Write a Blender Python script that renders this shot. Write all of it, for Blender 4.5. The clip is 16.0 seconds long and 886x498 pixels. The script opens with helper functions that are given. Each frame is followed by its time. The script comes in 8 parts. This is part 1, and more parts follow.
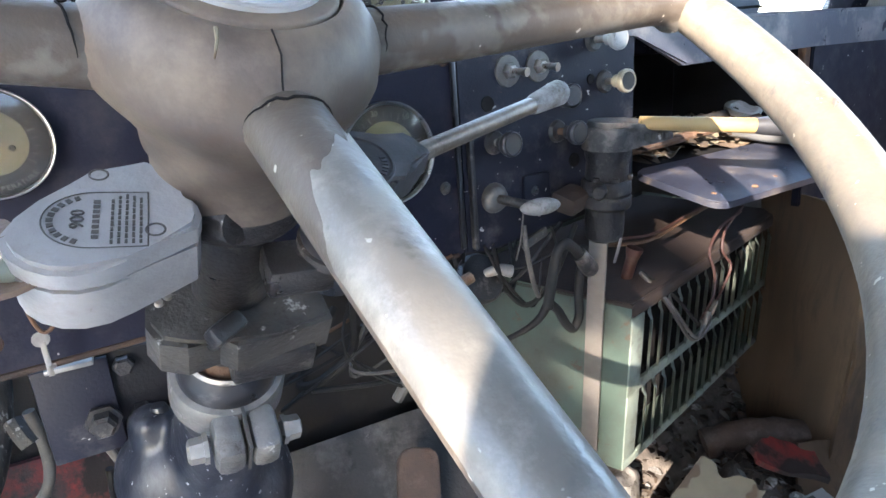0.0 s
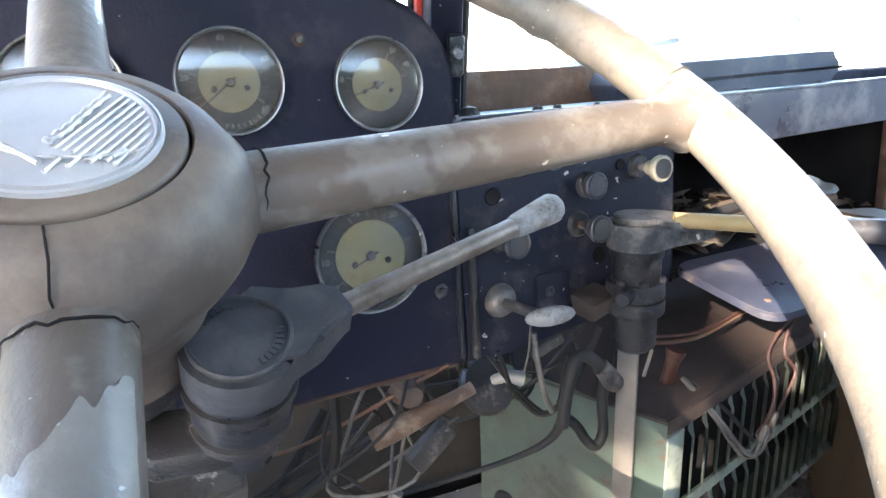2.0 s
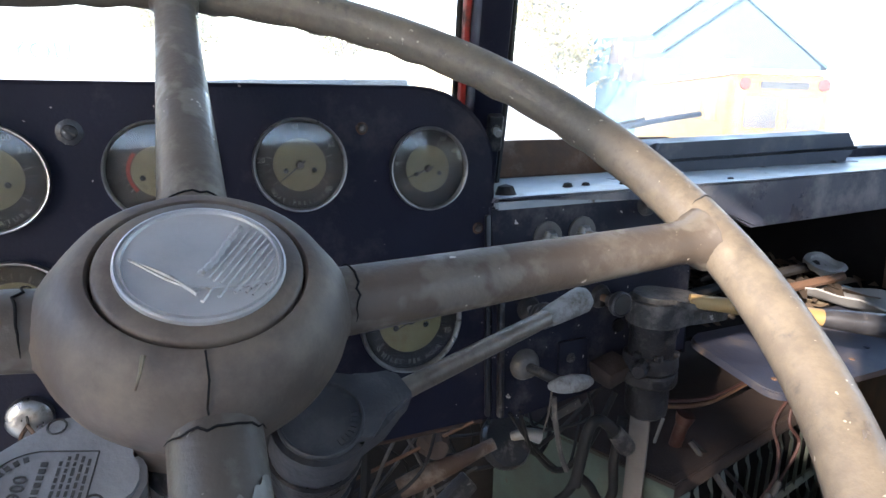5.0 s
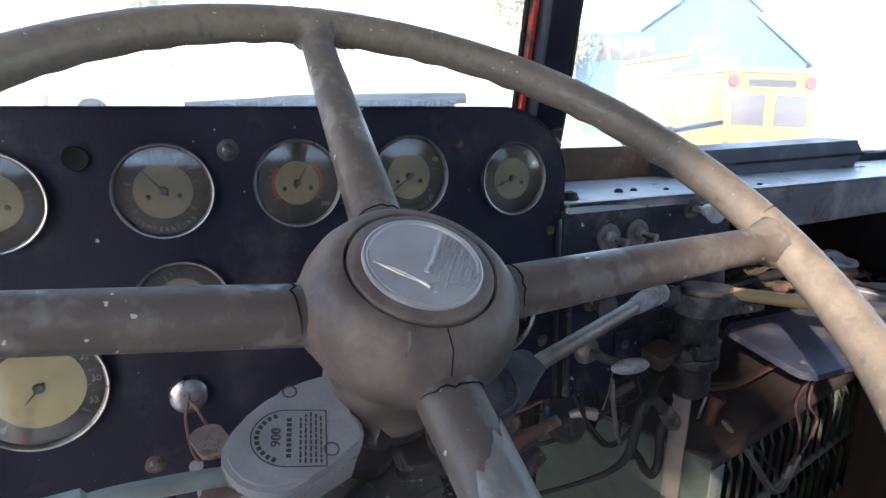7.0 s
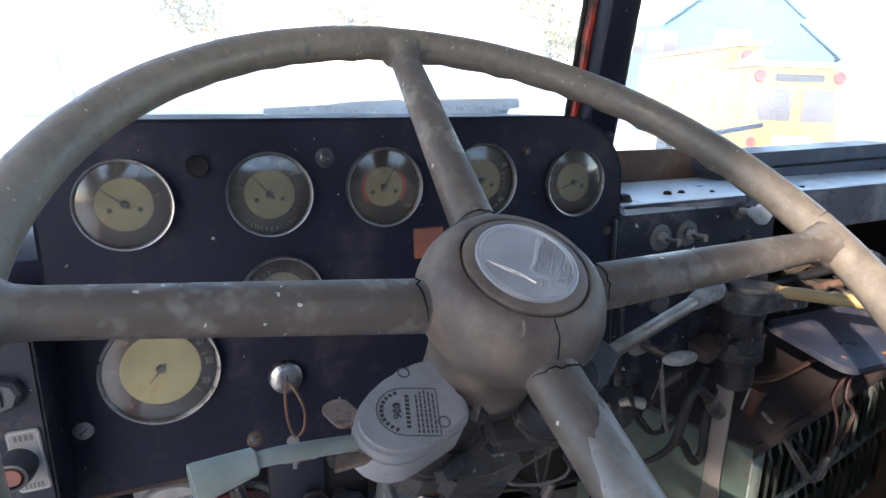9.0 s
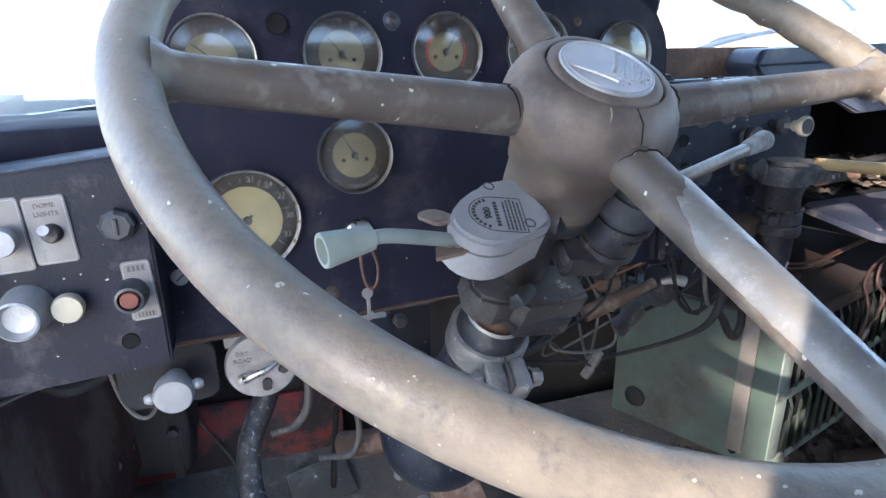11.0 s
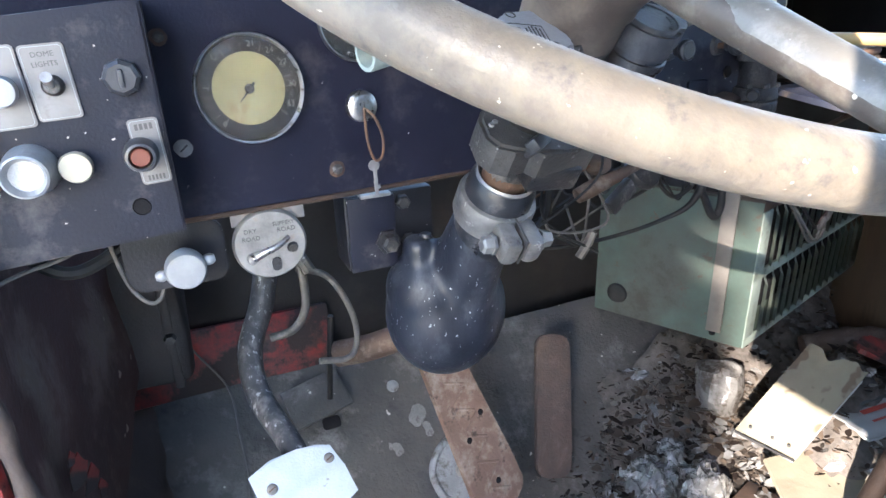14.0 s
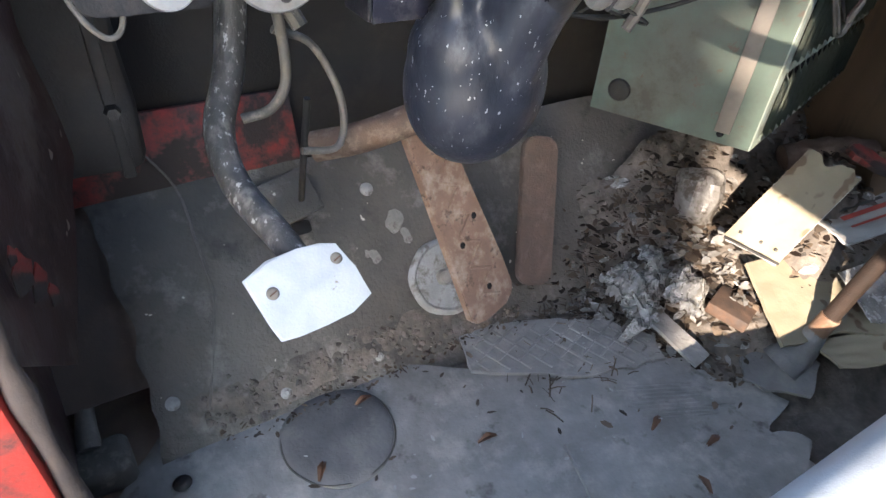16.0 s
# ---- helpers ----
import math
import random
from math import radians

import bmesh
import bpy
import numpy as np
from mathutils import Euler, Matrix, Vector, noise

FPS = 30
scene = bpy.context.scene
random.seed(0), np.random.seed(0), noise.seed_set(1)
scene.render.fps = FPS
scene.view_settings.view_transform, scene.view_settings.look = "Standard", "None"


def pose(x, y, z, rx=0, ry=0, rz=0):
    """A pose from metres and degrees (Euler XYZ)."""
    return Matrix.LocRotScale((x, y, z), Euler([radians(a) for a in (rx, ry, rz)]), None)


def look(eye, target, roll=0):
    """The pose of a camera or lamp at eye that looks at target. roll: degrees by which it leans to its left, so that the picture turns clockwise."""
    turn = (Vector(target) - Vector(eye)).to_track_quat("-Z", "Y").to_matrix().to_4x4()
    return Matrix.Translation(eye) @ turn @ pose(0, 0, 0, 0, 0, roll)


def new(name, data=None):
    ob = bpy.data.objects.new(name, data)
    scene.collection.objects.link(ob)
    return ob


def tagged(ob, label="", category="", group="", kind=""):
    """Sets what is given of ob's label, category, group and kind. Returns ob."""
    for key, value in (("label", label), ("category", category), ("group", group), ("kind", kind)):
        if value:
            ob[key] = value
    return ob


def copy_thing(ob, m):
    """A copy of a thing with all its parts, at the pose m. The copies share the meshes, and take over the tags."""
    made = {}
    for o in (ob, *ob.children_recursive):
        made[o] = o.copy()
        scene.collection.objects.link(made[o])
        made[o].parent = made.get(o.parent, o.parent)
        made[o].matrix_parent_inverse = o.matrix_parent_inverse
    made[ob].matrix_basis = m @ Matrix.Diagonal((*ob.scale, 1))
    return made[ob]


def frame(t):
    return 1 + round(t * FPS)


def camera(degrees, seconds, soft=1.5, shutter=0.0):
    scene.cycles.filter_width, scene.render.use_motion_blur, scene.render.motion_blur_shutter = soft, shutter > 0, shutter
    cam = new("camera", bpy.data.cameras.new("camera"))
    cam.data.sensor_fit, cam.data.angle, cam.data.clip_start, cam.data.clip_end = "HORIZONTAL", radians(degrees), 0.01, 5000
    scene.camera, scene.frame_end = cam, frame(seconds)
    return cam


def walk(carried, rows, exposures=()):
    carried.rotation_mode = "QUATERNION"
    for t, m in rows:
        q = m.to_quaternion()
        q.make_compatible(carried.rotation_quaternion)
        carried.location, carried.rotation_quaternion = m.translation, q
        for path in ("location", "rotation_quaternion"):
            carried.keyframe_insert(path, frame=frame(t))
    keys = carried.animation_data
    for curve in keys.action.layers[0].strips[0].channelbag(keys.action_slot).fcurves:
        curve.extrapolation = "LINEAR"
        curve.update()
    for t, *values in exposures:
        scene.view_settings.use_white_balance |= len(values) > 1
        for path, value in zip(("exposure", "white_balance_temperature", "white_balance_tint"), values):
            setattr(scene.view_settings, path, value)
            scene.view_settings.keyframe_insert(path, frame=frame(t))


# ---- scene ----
cam = camera(72.1, 16.0)
PATH = [
    (0, (-0.019, 0.096, 0.882), (0.844, 1.769, 0.208), -2.6),
    (0.5, (0.024, 0.103, 0.888), (0.826, 1.812, 0.226), -3.6),
    (1, (0.051, 0.11, 0.889), (0.845, 1.826, 0.237), -3.8),
    (1.5, (0.058, 0.132, 0.912), (0.78, 1.891, 0.29), -3.3),
    (2, (0.082, 0.145, 0.921), (0.749, 1.943, 0.352), -2.6),
    (2.5, (0.107, 0.153, 0.922), (0.816, 1.935, 0.357), -0.9),
    (3, (0.129, 0.165, 0.931), (0.883, 1.93, 0.368), 0.4),
    (3.5, (0.118, 0.156, 0.951), (0.869, 1.931, 0.415), 1.1),
    (4, (0.102, 0.135, 0.953), (0.85, 1.919, 0.447), 0.9),
    (4.5, (0.076, 0.12, 0.962), (0.794, 1.918, 0.461), 0.8),
    (5, (0.05, 0.119, 0.973), (0.691, 1.948, 0.477), 0.6),
    (7.5, (-0.085, 0.072, 1.005), (0.594, 1.881, 0.489), 0.9),
    (8, (-0.107, 0.065, 1.015), (0.557, 1.878, 0.494), 1.1),
    (10.5, (-0.15, 0.027, 0.955), (0.415, 1.861, 0.391), -0.1),
    (11, (-0.19, 0.012, 0.922), (0.39, 1.819, 0.291), -0.7),
    (11.5, (-0.219, 0.003, 0.904), (0.361, 1.804, 0.255), -1.1),
    (12, (-0.229, -0.007, 0.881), (0.37, 1.79, 0.238), -1.6),
    (12.5, (-0.234, -0.013, 0.86), (0.371, 1.772, 0.193), -2.6),
    (13, (-0.23, -0.019, 0.86), (0.387, 1.756, 0.175), -3.0),
    (13.5, (-0.229, -0.017, 0.855), (0.405, 1.745, 0.152), -3.1),
    (14, (-0.256, 0.001, 0.836), (0.46, 1.715, 0.095), -2.2),
    (14.5, (-0.305, 0.028, 0.816), (0.469, 1.678, -0.008), -0.3),
    (15, (-0.305, 0.07, 0.792), (0.568, 1.593, -0.167), 2.3),
    (15.5, (-0.312, 0.106, 0.774), (0.547, 1.523, -0.347), 3.6),
    (16, (-0.332, 0.135, 0.735), (0.537, 1.455, -0.491), 4.3),
]
walk(cam, [(t, look(eye, target, roll)) for t, eye, target, roll in PATH], [(0.0, 4.04, 6550, 12), (1.5, 4.44, 6900, 13), (2.5, 4.30, 6750, 13), (3.5, 3.62, 6650, 15), (5.0, 3.02, 6600, 15), (8.0, 2.77, 6500, 17), (10.5, 3.27, 6200, 15), (11.5, 3.56, 6050, 14), (12.5, 3.79, 6050, 13), (14.0, 3.94, 6150, 12), (15.0, 4.33, 6650, 13), (16.0, 3.93, 6950, 13)])

# ---- light, sky, exposure ----
SUN_TO = Vector((0.79, 0.615, -0.45)).normalized()
world = bpy.data.worlds.new("daylight")
scene.world = world
world.use_nodes = True
wn = world.node_tree
sky = wn.nodes.new("ShaderNodeTexSky")
sky.sky_type = "NISHITA"
sky.sun_disc = False
sky.dust_density = 0.4
sky.sun_elevation = math.asin(-SUN_TO.z)
sky.sun_rotation = math.atan2(-SUN_TO.x, -SUN_TO.y)
wn.links.new(sky.outputs[0], wn.nodes["Background"].inputs[0])
wn.nodes["Background"].inputs[1].default_value = 0.15
sun_data = bpy.data.lights.new("sun", "SUN")
sun_data.energy, sun_data.angle, sun_data.color = 2.15, radians(0.5), (1.0, 0.89, 0.76)
sun = new("sun", sun_data)
sun.matrix_basis = look((-8, -8, 8), Vector((-8, -8, 8)) + SUN_TO)


# ---- materials ----
def surface(name, c1, c2, scale=30.0, rough=(0.4, 0.7), metal=0.0, bump=0.15, grain=350.0, dust=None, dust_at=(0.5, 0.65),
            dust_scale=18.0, spots=None, spots_at=(0.62, 0.66), spots_scale=60.0, per_piece=0.0, coat=0.0, spec=0.5, flecks=None, flecks_at=0.76, flecks_scale=80.0, stretch=None, mottle=3.0, gloss=None):
    """Two-scale colour, dust film, chips or stains of their own shape (glossier if asked), and fine relief."""
    m = bpy.data.materials.new(name)
    m.use_nodes = True
    t = m.node_tree
    b = t.nodes["Principled BSDF"]
    co = t.nodes.new("ShaderNodeTexCoord")
    vec = co.outputs["Object"]
    if stretch:
        mp = t.nodes.new("ShaderNodeMapping")
        mp.inputs["Scale"].default_value = stretch
        t.links.new(vec, mp.inputs["Vector"])
        vec = mp.outputs[0]

    def tex(s, detail=6.0, rough_=0.6):
        n = t.nodes.new("ShaderNodeTexNoise")
        n.inputs["Scale"].default_value, n.inputs["Detail"].default_value, n.inputs["Roughness"].default_value = s, detail, rough_
        t.links.new(vec, n.inputs["Vector"])
        return n.outputs["Fac"]

    def ramp(src, lo, hi, a=0.0, z=1.0):
        r = t.nodes.new("ShaderNodeMapRange")
        r.inputs["From Min"].default_value, r.inputs["From Max"].default_value = lo, hi
        r.inputs["To Min"].default_value, r.inputs["To Max"].default_value = a, z
        t.links.new(src, r.inputs["Value"])
        return r.outputs[0]

    def mix(f, a, c):
        x = t.nodes.new("ShaderNodeMix")
        x.data_type = "RGBA"
        t.links.new(f, x.inputs["Factor"])
        for v, i in ((a, 6), (c, 7)):
            if isinstance(v, tuple):
                x.inputs[i].default_value = (*v, 1)
            else:
                t.links.new(v, x.inputs[i])
        return x.outputs[2]

    fine, broad = tex(scale), tex(scale / mottle, 3.0)
    both = t.nodes.new("ShaderNodeMath")
    both.operation = "ADD"
    t.links.new(fine, both.inputs[0])
    t.links.new(broad, both.inputs[1])
    col = mix(ramp(both.outputs[0], 0.75, 1.25), c1, c2)
    ro = ramp(fine, 0.3, 0.7, rough[0], rough[1])
    if spots:
        f = ramp(tex(spots_scale, 4.0, 0.7), spots_at[0], spots_at[1])
        col = mix(f, col, spots)
        if gloss:
            g = t.nodes.new("ShaderNodeMix")
            t.links.new(f, g.inputs["Factor"])
            t.links.new(ro, g.inputs[2])
            g.inputs[3].default_value = gloss
            ro = g.outputs[0]
    if dust:
        f = ramp(tex(dust_scale, 8.0, 0.7), dust_at[0], dust_at[1])
        col = mix(f, col, dust)
        r2 = t.nodes.new("ShaderNodeMath")
        r2.operation = "MAXIMUM"
        t.links.new(ro, r2.inputs[0])
        t.links.new(ramp(f, 0, 1, 0.0, 0.85), r2.inputs[1])
        ro = r2.outputs[0]
    if flecks:
        col = mix(ramp(tex(flecks_scale, 2.0, 0.5), flecks_at, flecks_at + 0.02), col, flecks)
    if per_piece:
        oi = t.nodes.new("ShaderNodeNewGeometry")
        hs = t.nodes.new("ShaderNodeHueSaturation")
        t.links.new(ramp(oi.outputs["Random Per Island"], 0, 1, 1 - per_piece, 1 + per_piece), hs.inputs["Value"])
        t.links.new(col, hs.inputs["Color"])
        col = hs.outputs[0]
    t.links.new(col, b.inputs["Base Color"])
    t.links.new(ro, b.inputs["Roughness"])
    b.inputs["Metallic"].default_value = metal
    b.inputs["Coat Weight"].default_value = coat
    b.inputs["Specular IOR Level"].default_value = spec
    if bump:
        bp = t.nodes.new("ShaderNodeBump")
        bp.inputs["Strength"].default_value, bp.inputs["Distance"].default_value = bump, 0.002
        t.links.new(tex(grain, 3.0), bp.inputs["Height"])
        t.links.new(bp.outputs[0], b.inputs["Normal"])
    return m


def clear(name, tint=(1, 1, 1), rough=0.03):
    m = bpy.data.materials.new(name)
    m.use_nodes = True
    b = m.node_tree.nodes["Principled BSDF"]
    b.inputs["Base Color"].default_value = (*tint, 1)
    b.inputs["Transmission Weight"].default_value = 1.0
    b.inputs["Roughness"].default_value = rough
    b.inputs["IOR"].default_value = 1.45
    return m


M_DASH = surface("blue_black_paint", (0.0036, 0.0039, 0.0125), (0.0075, 0.0078, 0.019), 25, (0.5, 0.78), spec=0.24, bump=0.14, dust=(0.046, 0.042, 0.046), dust_at=(0.53, 0.80), dust_scale=13, spots=(0.16, 0.085, 0.05), spots_at=(0.755, 0.77), spots_scale=60, flecks=(0.34, 0.31, 0.29), flecks_at=0.738, flecks_scale=140)
M_PANEL = surface("worn_black_panel", (0.0052, 0.006, 0.014), (0.011, 0.0118, 0.022), 30, (0.42, 0.68), spec=0.3, bump=0.16, dust=(0.085, 0.078, 0.078), dust_at=(0.53, 0.76), dust_scale=17, spots=(0.14, 0.075, 0.045), spots_at=(0.74, 0.76), spots_scale=55, flecks=(0.42, 0.39, 0.36), flecks_at=0.72, flecks_scale=135)
M_SHELF = surface("dusty_blue_metal", (0.030, 0.036, 0.062), (0.085, 0.090, 0.110), 20, (0.22, 0.45), bump=0.15, dust=(0.3, 0.28, 0.26), dust_at=(0.5, 0.75), dust_scale=14)
M_LID = surface("scuffed_dark_blue_lid", (0.018, 0.021, 0.036), (0.045, 0.049, 0.070), 20, (0.24, 0.5), bump=0.2, dust=(0.13, 0.105, 0.085), dust_at=(0.52, 0.72), dust_scale=10, spots=(0.16, 0.12, 0.09), spots_at=(0.66, 0.72), spots_scale=40)
# shelf top: dust, plus the windshield's sky reflection painted in as pale blue
M_SHELFTOP = surface("sky_paled_dusty_shelf", (0.20, 0.25, 0.28), (0.34, 0.38, 0.40), 22, (0.25, 0.5), bump=0.15, dust=(0.42, 0.41, 0.38), dust_at=(0.5, 0.7), dust_scale=12, spots=(0.10, 0.085, 0.07), spots_at=(0.62, 0.68), spots_scale=26)
M_WHEEL = surface("dusty_grey_plastic", (0.114, 0.097, 0.078), (0.170, 0.143, 0.112), 26, (0.36, 0.60), bump=0.3, grain=190, dust=(0.195, 0.165, 0.124), dust_at=(0.42, 0.72), dust_scale=90, spots=(0.086, 0.078, 0.070), spots_at=(0.57, 0.68), spots_scale=60, flecks=(0.44, 0.39, 0.31), flecks_at=0.715, flecks_scale=190)
M_SPOKE = surface("patchy_worn_plastic", (0.066, 0.053, 0.043), (0.112, 0.090, 0.071), 26, (0.42, 0.62), bump=0.25, grain=190, dust=(0.165, 0.145, 0.118), dust_at=(0.50, 0.68), dust_scale=26, spots=(0.128, 0.114, 0.098), spots_at=(0.515, 0.56), spots_scale=13, flecks=(0.48, 0.44, 0.38), flecks_at=0.72, flecks_scale=120, gloss=0.30)
M_WORNCOAT = surface("pale_worn_coat", (0.120, 0.112, 0.100), (0.205, 0.193, 0.172), 22, (0.26, 0.50), bump=0.30, grain=150, dust=(0.250, 0.238, 0.212), dust_at=(0.50, 0.66), dust_scale=30, spots=(0.090, 0.084, 0.075), spots_at=(0.60, 0.68), spots_scale=26, flecks=(0.36, 0.35, 0.32), flecks_at=0.73, flecks_scale=150)
M_HUB = surface("dusty_brown_plastic", (0.058, 0.044, 0.036), (0.096, 0.074, 0.060), 16, (0.4, 0.68), bump=0.10, grain=260, dust=(0.205, 0.160, 0.120), dust_at=(0.44, 0.78), dust_scale=16, flecks=(0.50, 0.44, 0.36), flecks_at=0.77, flecks_scale=90)
M_BADGE = surface("dull_silver_badge", (0.40, 0.40, 0.41), (0.52, 0.52, 0.52), 40, (0.30, 0.48), metal=0.45, bump=0.05)
M_BADGE_INK = surface("badge_relief", (0.42, 0.415, 0.41), (0.52, 0.51, 0.50), 60, (0.32, 0.5), metal=0.6, bump=0.05, dust=(0.24, 0.215, 0.19), dust_at=(0.5, 0.7), dust_scale=200)
M_CHROME = surface("dull_chrome", (0.25, 0.24, 0.23), (0.40, 0.385, 0.365), 90, (0.22, 0.5), metal=1.0, bump=0.15, dust=(0.13, 0.105, 0.085), dust_at=(0.52, 0.7), dust_scale=90)
M_SILVER = surface("cast_silver_cover", (0.25, 0.252, 0.258), (0.37, 0.37, 0.372), 32, (0.28, 0.5), metal=0.35, bump=0.3, grain=260, dust=(0.26, 0.24, 0.22), dust_at=(0.54, 0.74), dust_scale=30, spots=(0.15, 0.14, 0.13), spots_at=(0.68, 0.74), spots_scale=60)
M_BLACKMETAL = surface("black_enamel", (0.010, 0.011, 0.014), (0.024, 0.025, 0.030), 30, (0.22, 0.45), bump=0.12, dust=(0.16, 0.15, 0.14), dust_at=(0.58, 0.82), dust_scale=26, spots=(0.55, 0.53, 0.5), spots_at=(0.73, 0.745), spots_scale=95)
M_COLUMN = surface("greasy_black_column", (0.010, 0.0095, 0.011), (0.030, 0.027, 0.026), 30, (0.24, 0.55), bump=0.35, dust=(0.19, 0.17, 0.15), dust_at=(0.54, 0.72), dust_scale=34, spots=(0.30, 0.29, 0.28), spots_at=(0.68, 0.72), spots_scale=70)
M_CLAMP = surface("dusty_cast_clamp", (0.026, 0.024, 0.024), (0.085, 0.078, 0.070), 50, (0.42, 0.75), metal=0.3, bump=0.5, grain=260, spots=(0.34, 0.33, 0.31), spots_at=(0.60, 0.66), spots_scale=70, dust=(0.045, 0.038, 0.033), dust_at=(0.56, 0.66), dust_scale=45)
M_TABRUST = surface("dusty_rusted_tab", (0.10, 0.068, 0.050), (0.20, 0.150, 0.118), 60, (0.55, 0.8), bump=0.4, spots=(0.09, 0.045, 0.028), spots_at=(0.56, 0.64), spots_scale=70)
M_PINCH = surface("pale_cast_metal", (0.085, 0.082, 0.080), (0.21, 0.203, 0.195), 60, (0.35, 0.6), metal=0.3, bump=0.5, grain=220, dust=(0.07, 0.06, 0.052), dust_at=(0.58, 0.70), dust_scale=40, spots=(0.46, 0.45, 0.44), spots_at=(0.60, 0.68), spots_scale=80)
M_DUSTCAP = surface("dusty_blue_black_cap", (0.020, 0.021, 0.026), (0.044, 0.045, 0.052), 40, (0.5, 0.75), bump=0.3, grain=260, dust=(0.085, 0.082, 0.080), dust_at=(0.48, 0.72), dust_scale=34, flecks=(0.3, 0.28, 0.26), flecks_at=0.76, flecks_scale=160)
M_VALVECAP = surface("dusty_valve_cap", (0.018, 0.018, 0.020), (0.045, 0.043, 0.044), 40, (0.5, 0.75), bump=0.4, dust=(0.13, 0.12, 0.11), dust_at=(0.44, 0.66), dust_scale=45, spots=(0.28, 0.26, 0.23), spots_at=(0.68, 0.72), spots_scale=90)
M_STEEL = surface("grey_steel", (0.20, 0.19, 0.18), (0.36, 0.34, 0.32), 70, (0.35, 0.6), metal=0.6, bump=0.2, dust=(0.28, 0.22, 0.17), dust_at=(0.55, 0.75), dust_scale=70)
M_BLACKPLATE = surface("scuffed_black_plate", (0.0055, 0.0058, 0.008), (0.013, 0.013, 0.017), 30, (0.4, 0.65), spec=0.3, bump=0.2, dust=(0.055, 0.05, 0.05), dust_at=(0.58, 0.80), dust_scale=18, flecks=(0.3, 0.28, 0.26), flecks_at=0.745, flecks_scale=130)
M_DULLSTEEL = surface("dull_dark_steel", (0.085, 0.080, 0.076), (0.17, 0.16, 0.15), 70, (0.4, 0.65), metal=0.5, bump=0.25, dust=(0.10, 0.08, 0.065), dust_at=(0.54, 0.72), dust_scale=70)
M_RUST = surface("rust_brown", (0.055, 0.030, 0.019), (0.125, 0.066, 0.037), 35, (0.75, 0.95), bump=0.5, grain=220, dust=(0.16, 0.12, 0.092), dust_at=(0.52, 0.7), dust_scale=25)
M_DARKRUST = surface("dark_brown_rust", (0.026, 0.016, 0.012), (0.070, 0.038, 0.024), 60, (0.75, 0.95), bump=0.5, grain=220)
M_RUSTPIPE = surface("rusty_brown_pipe", (0.050, 0.028, 0.019), (0.105, 0.064, 0.043), 40, (0.6, 0.85), metal=0.1, bump=0.4, dust=(0.17, 0.13, 0.10), dust_at=(0.5, 0.66), dust_scale=50)
M_COPPER = surface("rusty_copper_pipe", (0.085, 0.043, 0.026), (0.15, 0.078, 0.046), 40, (0.5, 0.8), metal=0.4, bump=0.3)
# heater case: mint paint with dirt, darkened to carry the shade on its side
M_GREEN = surface("shade_darkened_mint_enamel", (0.040, 0.061, 0.049), (0.070, 0.100, 0.080), 14, (0.4, 0.65), bump=0.14, dust=(0.046, 0.043, 0.035), dust_at=(0.43, 0.68), dust_scale=9, spots=(0.07, 0.045, 0.03), spots_at=(0.62, 0.68), spots_scale=34)
M_STRIP = surface("dusty_bare_strip", (0.130, 0.112, 0.096), (0.21, 0.186, 0.162), 34, (0.5, 0.75), metal=0.3, bump=0.2)
# near-black without sheen: shade of holes, cracks and recesses put into the colour
M_DARK = surface("recess_shade_black", (0.008, 0.0078, 0.009), (0.017, 0.016, 0.0165), 20, (0.8, 0.95), spec=0.1, bump=0.1)
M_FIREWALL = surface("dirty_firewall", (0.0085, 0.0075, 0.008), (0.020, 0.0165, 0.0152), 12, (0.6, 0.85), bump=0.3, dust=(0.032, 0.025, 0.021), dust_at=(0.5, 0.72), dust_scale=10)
M_KICK = surface("kick_panel_black_over_red", (0.024, 0.0105, 0.0105), (0.058, 0.026, 0.023), 24, (0.5, 0.75), bump=0.35, spots=(0.19, 0.018, 0.014), spots_at=(0.66, 0.685), spots_scale=9, dust=(0.090, 0.067, 0.054), dust_at=(0.50, 0.62), dust_scale=15, flecks=(0.25, 0.21, 0.18), flecks_at=0.72, flecks_scale=70, stretch=(1, 1, 0.4))
M_RED = surface("faded_red_paint", (0.38, 0.028, 0.020), (0.52, 0.050, 0.032), 18, (0.4, 0.6), bump=0.1, dust=(0.055, 0.035, 0.030), dust_at=(0.50, 0.62), dust_scale=11)
M_REDGRIME = surface("red_paint_under_grime", (0.20, 0.016, 0.013), (0.30, 0.026, 0.019), 18, (0.5, 0.7), bump=0.25, dust=(0.032, 0.022, 0.019), dust_at=(0.42, 0.54), dust_scale=7, spots=(0.08, 0.018, 0.014), spots_at=(0.5, 0.6), spots_scale=24)
M_PIT = surface("brown_grime", (0.040, 0.027, 0.021), (0.078, 0.053, 0.042), 20, (0.75, 0.95), bump=0.4, grain=200, dust=(0.11, 0.082, 0.067), dust_at=(0.56, 0.78), dust_scale=16)
M_TOE = surface("grimy_toe_board", (0.036, 0.032, 0.028), (0.088, 0.078, 0.068), 11, (0.65, 0.9), bump=0.9, grain=150, dust=(0.20, 0.182, 0.160), dust_at=(0.54, 0.74), dust_scale=10, spots=(0.026, 0.022, 0.020), spots_at=(0.56, 0.68), spots_scale=9, flecks=(0.40, 0.36, 0.31), flecks_at=0.74, flecks_scale=60)
M_FLOOR = surface("dirt_covered_floor", (0.040, 0.033, 0.028), (0.118, 0.100, 0.086), 55, (0.8, 0.95), bump=0.8, grain=160, dust=(0.145, 0.128, 0.110), dust_at=(0.56, 0.72), dust_scale=40)
